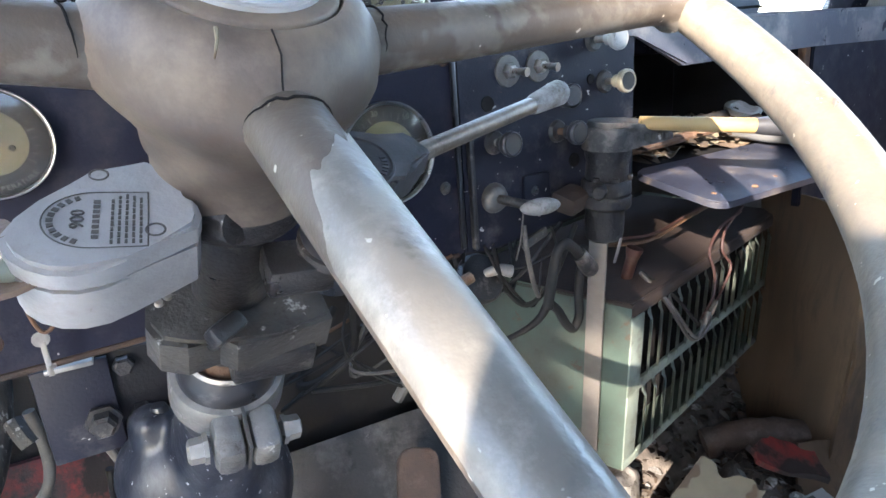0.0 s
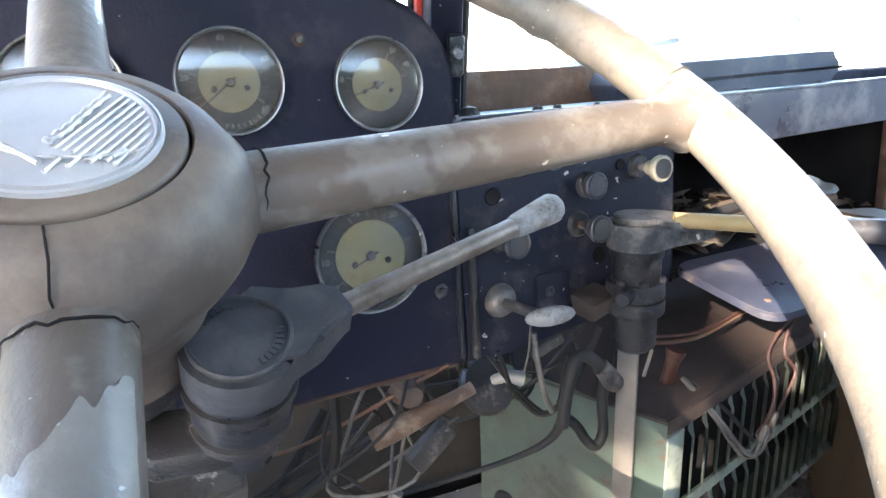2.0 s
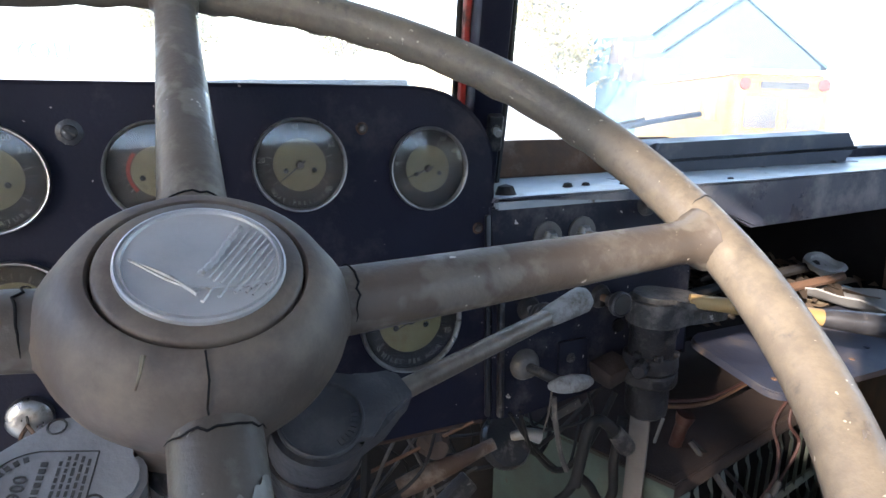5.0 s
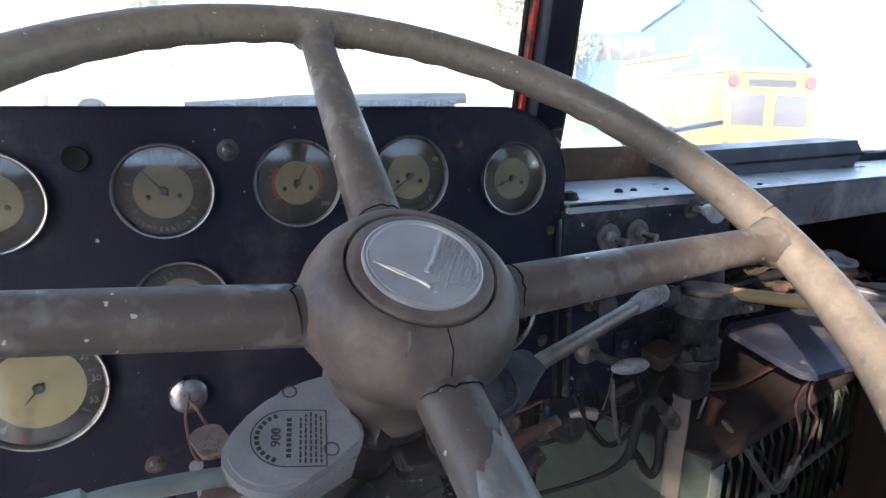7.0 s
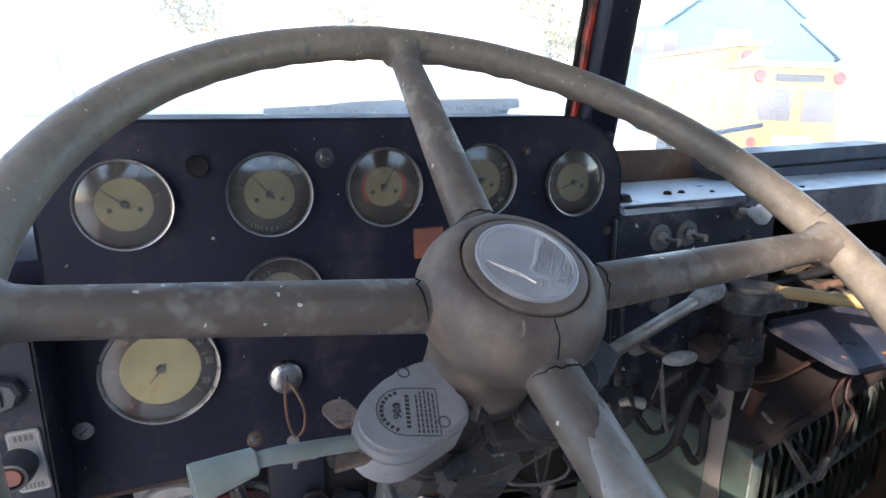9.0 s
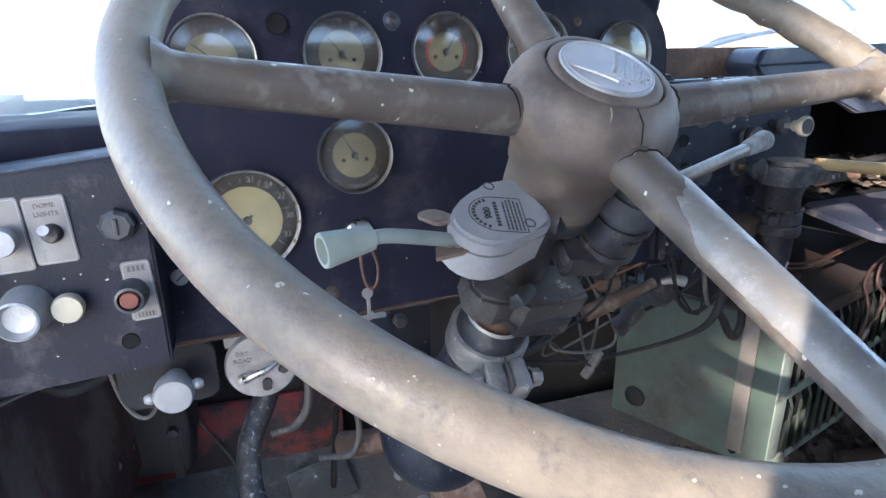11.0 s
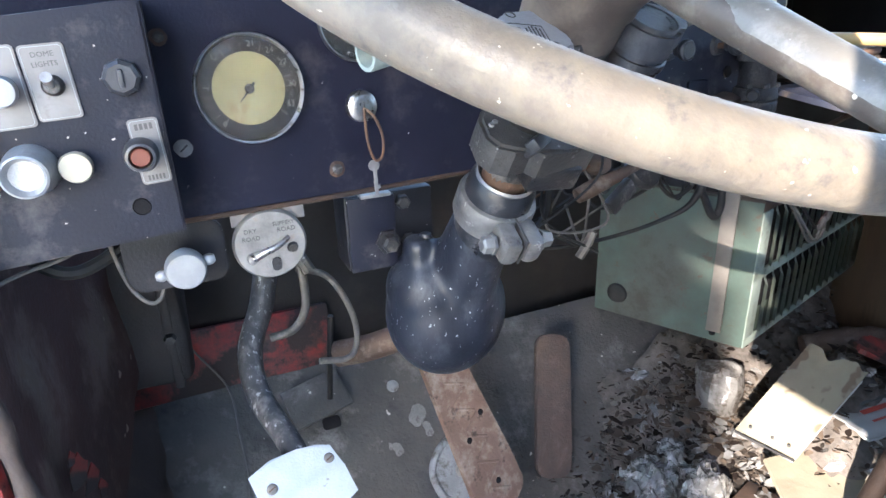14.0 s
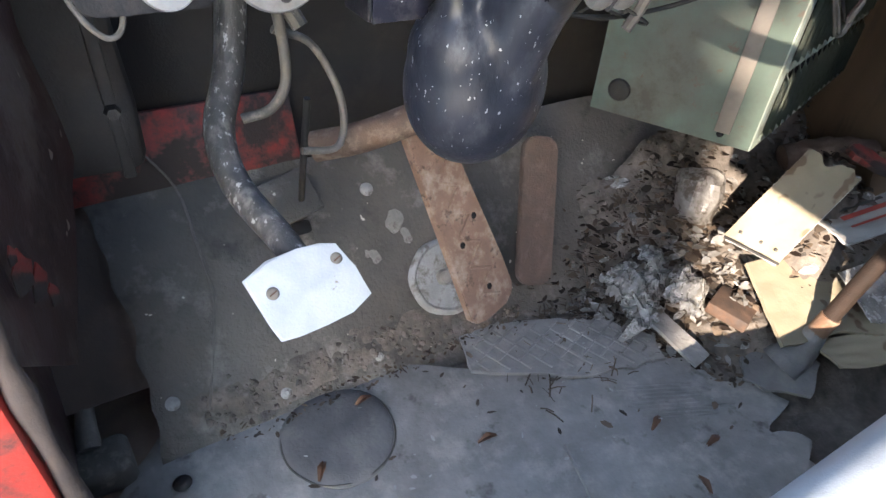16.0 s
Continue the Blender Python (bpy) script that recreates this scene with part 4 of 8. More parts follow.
gauge(-0.209, 0.914, 0.036, "round gauge with chrome ring, dusty glass and cream centre", 140)
gauge(-0.099, 0.916, 0.036, "temperature gauge with chrome ring and yellowed centre", 130, (("100", 125), ("170", 95), ("200", 65), ("230", 38)), "TEMPERATURE")
gauge(0.002, 0.917, 0.036, "round gauge with red warning bands round a yellowed centre", 60, (("100", -40),), "", True, 0.50)
gauge(0.101, 0.918, 0.0362, "oil pressure gauge with chrome ring and yellowed centre", 218, (("0", 222), ("20", 172), ("40", 95), ("60", 30), ("80", -42)), "OIL PRESSURE", False, 0.56)
gauge(0.2075, 0.911, 0.0350, "dim round gauge with clouded glass and faint scale", 200, (("0", 170), ("20", 60), ("40", 30)), "", False, 0.56)
gauge(-0.094, 0.826, 0.036, "oil temperature gauge with chrome ring and yellowed centre", 120, (), "OIL TEMPERATURE", False, 0.58)
gauge(-0.1965, 0.775, 0.047, "tachometer with chrome ring and large yellow centre", 228, (("0", 228), ("12", 132), ("21", 80), ("24", 55), ("27", 32), ("30", 2), ("33", -25)), "", False, 0.66, (228, -40), False)
gauge(0.189, 0.780, 0.0465, "speedometer with chrome ring and yellow centre", 205, (("0", 215), ("10", 180), ("30", 105), ("50", 55), ("70", -22)), "MILES PER HOUR", False, 0.62)


# ---- dash hardware ----
def screw(x, z, mat=None, r=0.006, label="small rusty panel screw", out=0.0):
    s = thing("panel_screw", on_dash(x, z, out), label, "screw", "screws in the dashboard")
    k = noise.noise(Vector((x * 31, z * 47, 0)))
    part("rust_ring", lathe([(r * 0.60, 0.0008), (r * 0.70, 0.0012), (r * (1.05 + 0.2 * k), 0.0005), (r * 1.15, -0.001)], FACE_OUT, 22, lambda a, q: 1.0 + 0.10 * noise.noise(Vector((math.cos(a) * 2, math.sin(a) * 2, x * 40)))), mat if mat and mat is not M_RUST else M_DARKRUST, s, "ring of rust round the head")
    part("head", lathe([(0, 0.0026), (r * 0.45, 0.0025), (r * 0.68, 0.0012), (r * 0.70, -0.001)], FACE_OUT, 16), M_COLUMN if mat in (None, M_RUST, M_COLUMN) else mat, s)
    part("slot", box((r * 1.1, 0.0006, r * 0.18), (0, -0.0027, 0), 0.0, pose(0, 0, 0, 0, 90 * k, 0)), M_INK, s)
    return s


for x, z, mt, r in ((-0.126, 0.693, M_RUST, 0.0075), (-0.261, 0.821, M_RUST, 0.0065), (-0.2585, 0.731, M_STEEL, 0.0075), (0.249, 0.738, M_COLUMN, 0.006), (0.256, 0.856, M_RUST, 0.005), (0.152, 0.945, M_RUST, 0.005), (-0.05, 0.945, M_BLACKMETAL, 0.0075), (0.301, 0.692, M_BRASS, 0.0062), (0.497, 0.825, M_STEEL, 0.0035), (0.497, 0.808, M_WHITEKNOB, 0.0035)):
    screw(x, z, mt, r)


def hole(x, z, r, m=None):
    return solo("panel_hole", lathe([(0, 0.0006), (r, 0.0006), (r * 1.12, 0.0012), (r * 1.2, 0.0)], FACE_OUT, 16), M_DARK, "empty drilled hole in the panel", "hole", m or on_dash(x, z, 0.003), "holes in the panels")


for x, z, r in ((0.302, 0.813, 0.0065), (0.4415, 0.826, 0.0045), (0.416, 0.742, 0.0065), (-0.154, 0.942, 0.0075)):
    hole(x, z, r)


def toggle(m, label):
    t = thing("toggle_switch", m, label, "switch", "toggle switches on the panel")
    part("washer", lathe([(0, 0.003), (0.0095, 0.003), (0.0150, 0.0022), (0.0155, 0.0)], FACE_OUT, 24), M_DULLSTEEL, t)
    part("collar_nut", lathe([(0, 0.010), (0.0055, 0.010), (0.0075, 0.007), (0.0080, 0.003)], FACE_OUT, 6), M_CHROME, t, angle=20)
    part("lever", tube([(0, -0.008, 0), (0.002, -0.018, -0.001), (0.004, -0.026, -0.002)], lambda s: 0.0026 + 0.0020 * s, 10), M_CHROME, t)
    return t


t1 = toggle(on_dash(0.328, 0.842, 0.003), "dull metal toggle switch on the knob panel")
copy_thing(t1, on_dash(0.367, 0.844, 0.003))


def pull_knob(m, length, r, mat, label, face=M_INK, stem=M_STEEL):
    k = thing("pull_switch", m, label, "knob", "pull knobs on the panels")
    part("escutcheon", lathe([(0, 0.004), (r * 0.8, 0.004), (r * 0.95, 0.0015), (r, 0)], FACE_OUT, 20), M_COLUMN, k)
    part("stem", lathe([(0.0038, 0.0), (0.0038, length - 0.006)], FACE_OUT, 10), stem, k)
    part("knob", lathe([(r * 0.55, length - 0.014), (r * 0.55, length - 0.008), (r * 0.9, length - 0.004), (r, length - 0.001), (r, length + 0.003), (r * 0.88, length + 0.0045), (r * 0.8, length + 0.0035), (0, length + 0.0035)], FACE_OUT, 24), mat, k)
    part("face_disc", lathe([(0, length + 0.0042), (r * 0.74, length + 0.0042), (r * 0.74, length + 0.003)], FACE_OUT, 20), face, k)
    return k


pull_knob(on_dash(0.463, 0.822, 0.003), 0.030, 0.0125, M_CREAMKNOB, "ivory pull knob with a dark legend disc")
pull_knob(on_dash(0.446, 0.866, 0.003), 0.034, 0.0125, M_WHITEKNOB, "white pull knob catching the light", M_WHITEKNOB)
pull_knob(on_dash(0.308, 0.775, 0.003), 0.026, 0.0125, M_BLACKKNOB, "black pull knob with worn white legend")
pull_knob(on_dash(0.392, 0.776, 0.003), 0.030, 0.0125, M_BLACKKNOB, "black pull knob on a rusty stem", M_INK, M_RUST)
pull_knob(on_dash(0.402, 0.812, 0.003), 0.012, 0.0125, M_BLACKKNOB, "short black pull knob with grey face", M_BLACKKNOB)
pull_knob(on_dash(0.462, 0.762, 0.003), 0.018, 0.0125, M_BLACKKNOB, "black pull knob behind the brake valve")
th = thing("throttle_pull", on_dash(0.3045, 0.719, 0.003), "pale metal T-handle pull on a rusty stem", "handle")
part("bushing", lathe([(0, 0.010), (0.008, 0.010), (0.012, 0.008), (0.0155, 0.002), (0.016, 0)], FACE_OUT, 24), M_DULLSTEEL, th)
part("stem", tube([(0, -0.008, 0), (0.006, -0.026, -0.002), (0.012, -0.040, -0.004)], 0.005, 10), M_COLUMN, th)
bm = bmesh.new()
bmesh.ops.create_uvsphere(bm, u_segments=20, v_segments=10, radius=1.0, matrix=pose(0.022, -0.046, -0.006, 0, 4, 0) @ Matrix.Diagonal((0.0255, 0.008, 0.0086, 1)))
hd = part("grip", bm, M_GREY, th, "flat oval grip with an embossed word")
bm = bmesh.new()
for i in range(7):
    add_box(bm, (0.0020, 0.0006, 0.0028), (0.008 + i * 0.0042, -0.0541 + 0.0007 * abs(i - 3), -0.006), 0.0003)
part("embossed_word", bm, M_PLATE, hd, "worn embossed characters", kind="stuff")
solo("thin_wire", tube([(0.318, 0.572, 0.712), (0.319, 0.578, 0.68), (0.318, 0.585, 0.655)], 0.0009, 6), M_GREYCABLE, "thin wire hanging from the pull handle", "wire")
solo("badge_plate", box((0.036, 0.003, 0.040), (0, 0, 0), 0.003), M_PANEL, "small square black plate with a rusty screw", "plate", on_dash(0.360, 0.716, 0.005))
screw(0.356, 0.718, M_COLUMN, 0.0045, "dark screw in a small plate", 0.007)
solo("warning_lens", box((0.030, 0.004, 0.029), (0, 0, 0), 0.0012), M_ORANGE, "square amber warning lens on the gauge panel", "lens", on_dash(0.045, 0.8615, 0.002))

# ignition lock with a loop of rusty wire and a key
ig = thing("ignition_lock", on_dash(-0.096, 0.750), "chrome ignition lock with a worn face", "lock")
part("barrel", lathe([(0, 0.010), (0.006, 0.0105), (0.0115, 0.0095), (0.0145, 0.007), (0.0150, 0.0)], FACE_OUT, 28), M_CHROME, ig)
part("keyhole", box((0.0016, 0.001, 0.009), (0, -0.0106, 0), 0.0003), M_INK, ig)
kw = thing("key_on_wire", on_dash(-0.096, 0.750), "old key hanging on a bent rusty wire loop", "key")
part("wire_loop", tube([(0.0, -0.011, -0.002), (-0.004, -0.020, -0.010), (-0.003, -0.020, -0.034), (0.002, -0.021, -0.050), (0.010, -0.021, -0.046), (0.012, -0.020, -0.028), (0.006, -0.019, -0.010), (0.0, -0.012, -0.002)], 0.0014, 8), M_RUST, kw, "bent rusty wire")
bm = bmesh.new()
add_prism(bm, disc(0.0055, 14, 0, -0.055), -0.0216, -0.0202)
add_box(bm, (0.0036, 0.0016, 0.026), (0.0005, -0.0209, -0.070), 0.0004)
add_box(bm, (0.006, 0.0016, 0.0035), (0.0016, -0.0209, -0.076), 0.0004)
part("key", bm, M_STEEL, kw, "worn steel key")


# ---- driver's switch panel ----
SW = pose(-0.345, 0.515, 0.755, -1, 0, 0)


def on_sw(x, z, out=0.0):
    return SW @ Matrix.Translation((x + 0.345, -out, z - 0.755))


sw = thing("switch_panel", SW, "worn black steel switch panel at the door side", "switch panel")
part("face_plate", prism([(-0.12, -0.095), (0.078, -0.081), (0.077, 0.094), (-0.12, 0.074)], 0.0, 0.006, bevel=0.002), M_PANEL, sw, "", 30)
part("top_return", box((0.197, 0.075, 0.004), (-0.021, 0.040, 0.0825), 0.001, pose(0, 0, 0, 0, -5.8)), M_PANEL, sw)
part("side_return", box((0.004, 0.060, 0.172), (0.075, 0.034, 0.006), 0.001), M_PANEL, sw)


def plate(x, z, w, h, tilt=-3):
    p = thing("legend_plate", on_sw(x, z, 0.0005) @ pose(0, 0, 0, 0, tilt), "scuffed grey legend plate behind a switch", "plate", "legend plates on the switch panel")
    part("plate", prism(rounded(w, h, 0.003, 3), -0.0015, 0, bevel=0.0005), M_PLATE, p)
    bm = bmesh.new()
    edge = rounded(w - 0.0030, h - 0.0030, 0.0024, 3)
    add_tube(bm, [Vector((x, -0.0016, z)) for x, z in edge], 0.00028, 5, closed=True)
    part("border_line", bm, M_WHITEKNOB, p, "thin pale border line")
    return p


p1 = plate(-0.3345, 0.796, 0.0285, 0.052)
lettering("DOME", 0.0050, M_FADEDINK, p1, pose(0, -0.0017, 0.019) @ FACE_OUT)
lettering("LIGHTS", 0.0050, M_FADEDINK, p1, pose(0, -0.0017, 0.0125) @ FACE_OUT)
plate(-0.3645, 0.794, 0.029, 0.056)
p3 = plate(-0.3940, 0.790, 0.0275, 0.054)
lettering("CLUSTER", 0.0050, M_FADEDINK, p3, pose(0, -0.0017, 0.019) @ FACE_OUT)
lettering("LIGHTS", 0.0050, M_FADEDINK, p3, pose(0, -0.0017, 0.0125) @ FACE_OUT)
p4 = plate(-0.2815, 0.741, 0.0215, 0.050)
bm = bmesh.new()
for i in range(4):
    add_box(bm, (0.0022, 0.0005, 0.0045), (-0.005 + i * 0.0034, -0.0016, 0.019))
for i in range(5):
    add_box(bm, (0.0016, 0.0005, 0.004), (-0.005 + i * 0.0026, -0.0016, -0.020))
part("worn_print", bm, M_FADEDINK, p4, "worn unreadable print", kind="stuff")


def small_toggle(m):
    t = thing("toggle_switch", m, "small dark toggle switch on a legend plate", "switch", "toggle switches on the panel")
    part("collar_nut", lathe([(0, 0.007), (0.0050, 0.007), (0.0068, 0.005), (0.0075, 0.0)], FACE_OUT, 16), M_COLUMN, t)
    part("lever", tube([(0, -0.005, 0), (0, -0.013, 0.003), (0, -0.020, 0.007)], lambda s: 0.0022 + 0.0018 * s, 10), M_STEEL, t)
    return t


small_toggle(on_sw(-0.3335, 0.794, 0.002))
small_toggle(on_sw(-0.396, 0.789, 0.002))


def button(x, z, r, depth, mat, label, name="push_button"):
    b = thing(name, on_sw(x, z), label, "knob", "knobs on the switch panel")
    part("knob", lathe([(r * 0.7, 0.0), (r * 0.7, depth * 0.3), (r * 0.95, depth * 0.45), (r, depth * 0.8), (r * 0.9, depth), (0, depth * 1.05)], FACE_OUT, 28), mat, b)
    return b


button(-0.3635, 0.793, 0.0108, 0.018, M_PALEKNOB, "round pale grey pull knob on a grey plate")
button(-0.331, 0.737, 0.0115, 0.016, M_CREAMKNOB, "round ivory knob on the switch panel")
b = thing("headlight_pull", on_sw(-0.3605, 0.737), "flared dull-metal pull knob on the switch panel", "knob")
part("knob", lathe([(0.0185, 0.0), (0.0182, 0.006), (0.0165, 0.018), (0.0150, 0.026), (0.0150, 0.029), (0.0135, 0.0300), (0.0105, 0.0235), (0, 0.022)], FACE_OUT, 36), M_SILVER, b)
b = thing("push_button", on_sw(-0.2875, 0.740), "black ringed push button with a dull red centre", "button")
part("housing", lathe([(0.0125, 0.0), (0.0125, 0.012), (0.0105, 0.0205), (0.0085, 0.021), (0.0080, 0.0195)], FACE_OUT, 24), M_BLACKKNOB, b)
part("button", lathe([(0, 0.0205), (0.0062, 0.0205), (0.0074, 0.019), (0.0074, 0.012)], FACE_OUT, 20), M_REDBUTTON, b, "dull red button")
b = thing("hex_plug", on_sw(-0.2895, 0.796), "faceted black plug with a raised bar", "plug")
part("body", lathe([(0, 0.010), (0.0100, 0.010), (0.0128, 0.007), (0.0135, 0.0)], FACE_OUT, 8), M_BLACKKNOB, b, angle=20)
part("bar", box((0.0035, 0.004, 0.013), (0, -0.0105, 0), 0.001), M_BLACKKNOB, b)
b = thing("rotary_switch", on_sw(-0.390, 0.735), "small grey rotary switch on a rusty washer", "switch")
part("washer", lathe([(0, 0.003), (0.011, 0.003), (0.013, 0.0)], FACE_OUT, 18), M_RUST, b)
part("nut", lathe([(0, 0.010), (0.0075, 0.010), (0.0085, 0.003)], FACE_OUT, 6), M_STEEL, b, angle=20)
part("finger", tube([(0.0, -0.009, -0.001), (0.003, -0.016, -0.005), (0.006, -0.022, -0.010)], lambda s: 0.0045 + 0.0012 * s, 10), M_LEVER, b, "grey-green finger grip")
hole(0, 0, 0.0058, on_sw(-0.2955, 0.6985))
hole(0, 0, 0.0045, on_sw(-0.4235, 0.680))
bm = bmesh.new()
random.seed(3)
for k in range(5):
    p0 = (-0.405 + 0.004 * k, 0.512, 0.779)
    add_tube(bm, smooth_path([p0, (p0[0] + random.uniform(-.01, .01), 0.502, 0.768), (p0[0] + random.uniform(-.012, .016), 0.505, 0.757), (p0[0] + random.uniform(-.012, .016), 0.503, 0.749)], 5), 0.0012, 6)
solo("frayed_string", bm, M_GREYCABLE, "frayed grey string tied to a switch", "string")

# vent knob, selector dial and plates under the dash
solo("vent_bracket", prism(rounded(0.086, 0.060, 0.014, 4), 0.0, 0.004, bevel=0.001), M_BLACKPLATE, "black steel plate hanging below the dash", "bracket", pose(-0.281, 0.566, 0.635))
vk = thing("pull_control", pose(-0.2745, 0.566, 0.632), "round dull chrome knob with two side screws", "knob")
part("knob", lathe([(0.010, 0.0), (0.010, 0.016), (0.0160, 0.019), (0.0172, 0.024), (0.0172, 0.033), (0.0155, 0.0365), (0, 0.0375)], FACE_OUT, 32), M_PALEKNOB, vk)
for o2 in (-1, 1):
    part("side_screw", tube([(o2 * 0.014, -0.025, o2 * 0.003), (o2 * 0.020, -0.025, o2 * 0.004), (o2 * 0.025, -0.025, o2 * 0.0045)], lambda s: 0.003 + 0.0022 * math.sin(s * 3.1), 10), M_PALEKNOB, vk)
dl = thing("brake_selector", pose(-0.198, 0.572, 0.631), "round scuffed metal selector dial for dry or slippery road", "dial")
part("bracket", prism([(-0.032, 0.02), (0.036, 0.02), (0.036, 0.045), (-0.032, 0.045)], 0.0, 0.004), M_PLATE, dl)
part("dial_plate", lathe([(0, 0.008), (0.0325, 0.008), (0.0345, 0.005), (0.0345, 0.0)], FACE_OUT, 40), M_STEEL, dl, "scuffed round legend plate")
lettering("DRY", 0.0060, M_FADEDINK, dl, pose(-0.017, -0.0083, 0.016) @ FACE_OUT)
lettering("ROAD", 0.0060, M_FADEDINK, dl, pose(-0.017, -0.0083, 0.0085) @ FACE_OUT)
lettering("SLIPPERY", 0.0052, M_FADEDINK, dl, pose(0.014, -0.0083, 0.020) @ FACE_OUT)
lettering("ROAD", 0.0062, M_FADEDINK, dl, pose(0.016, -0.0083, 0.0135) @ FACE_OUT)
part("pointer", tube([(-0.017, -0.012, -0.009), (-0.008, -0.016, -0.004), (0.006, -0.017, 0.001), (0.017, -0.013, 0.007)], lambda s: 0.0042 - 0.002 * s, 10), M_CHROME, dl, "bent chrome pointer lever")
part("pointer_foot", lathe([(0, 0.013), (0.0045, 0.012), (0.006, 0.008)], pose(-0.018, 0, -0.011) @ FACE_OUT, 14), M_CHROME, dl)
part("screw", lathe([(0, 0.011), (0.004, 0.011), (0.0055, 0.008)], pose(0.020, 0, -0.006) @ FACE_OUT, 12), M_COLUMN, dl)
part("key_slot", prism(rounded(0.009, 0.013, 0.004, 4, 0.003, -0.020), -0.0098, -0.008), M_COLUMN, dl)
ub = thing("under_dash_box", pose(-0.066, 0.600, 0.612), "black steel box with bolts under the dash", "box")
part("case", box((0.100, 0.05, 0.085), (0, 0.026, 0), 0.003), M_BLACKPLATE, ub)
part("side_flange", box((0.052, 0.004, 0.083), (-0.022, -0.003, 0), 0.001), M_PANEL, ub, "folded front flange")
part("bolt", lathe([(0, 0.012), (0.006, 0.012), (0.008, 0.009), (0.0085, 0.0)], pose(0.019, 0, -0.015) @ FACE_OUT, 6), M_COLUMN, ub, angle=20)
part("bolt", lathe([(0, 0.009), (0.006, 0.009), (0.008, 0.007), (0.0085, 0.0)], pose(0.014, 0, 0.030) @ FACE_OUT, 6), M_COLUMN, ub, angle=20)
part("top_clip", box((0.032, 0.016, 0.004), (-0.020, -0.012, 0.046), 0.001), M_STEEL, ub)


# ---- steering wheel ----
SPOKE0 = 5.5
RIM_R, RIM_T = 0.2775, 0.0145
wheel = thing("steering_wheel", WHEEL, "large four-spoke truck steering wheel in dusty cracked grey-brown plastic", "steering wheel")
bm = bmesh.new()
path = [Vector((RIM_R * math.cos(2 * math.pi * k / 120), RIM_R * math.sin(2 * math.pi * k / 120), 0.0)) for k in range(120)]
add_tube(bm, path, RIM_T, 20, closed=True, up=(0, 0, 1))
# finger grips under the rim
for v in bm.verts:
    a = math.atan2(v.co.y, v.co.x)
    rr = math.hypot(v.co.x, v.co.y)
    if v.co.z < 0.004 and rr < RIM_R + 0.008 and 0.30 < a < 2.6:
        k = 1.0 + 0.0045 * (math.cos(a * 72)) / rr * 0.5
        v.co.x *= k
        v.co.y *= k
        v.co.z -= 0.0022 * math.cos(a * 72)
rim = part("rim", bm, M_WHEEL, wheel, "dusty sun-bleached rim")


def rim_mark(name, a0, a1, p0, p1, r, mat, label, seed):
    """A line over the rim's skin from one place round it to another."""
    pts = []
    for i in range(11):
        t = i / 10
        a = radians(a0 + (a1 - a0) * t + 0.6 * noise.noise(Vector((seed, t * 4, 0))))
        p = radians(p0 + (p1 - p0) * t)
        q = RIM_R + (RIM_T + 0.0001) * math.cos(p)
        pts.append(Vector((q * math.cos(a), q * math.sin(a), (RIM_T + 0.0001) * math.sin(p))))
    bm = bmesh.new()
    add_tube(bm, pts, lambda s: r * (0.3 + math.sin(s * 3.14)), 6)
    part(name, bm, mat, rim, label)


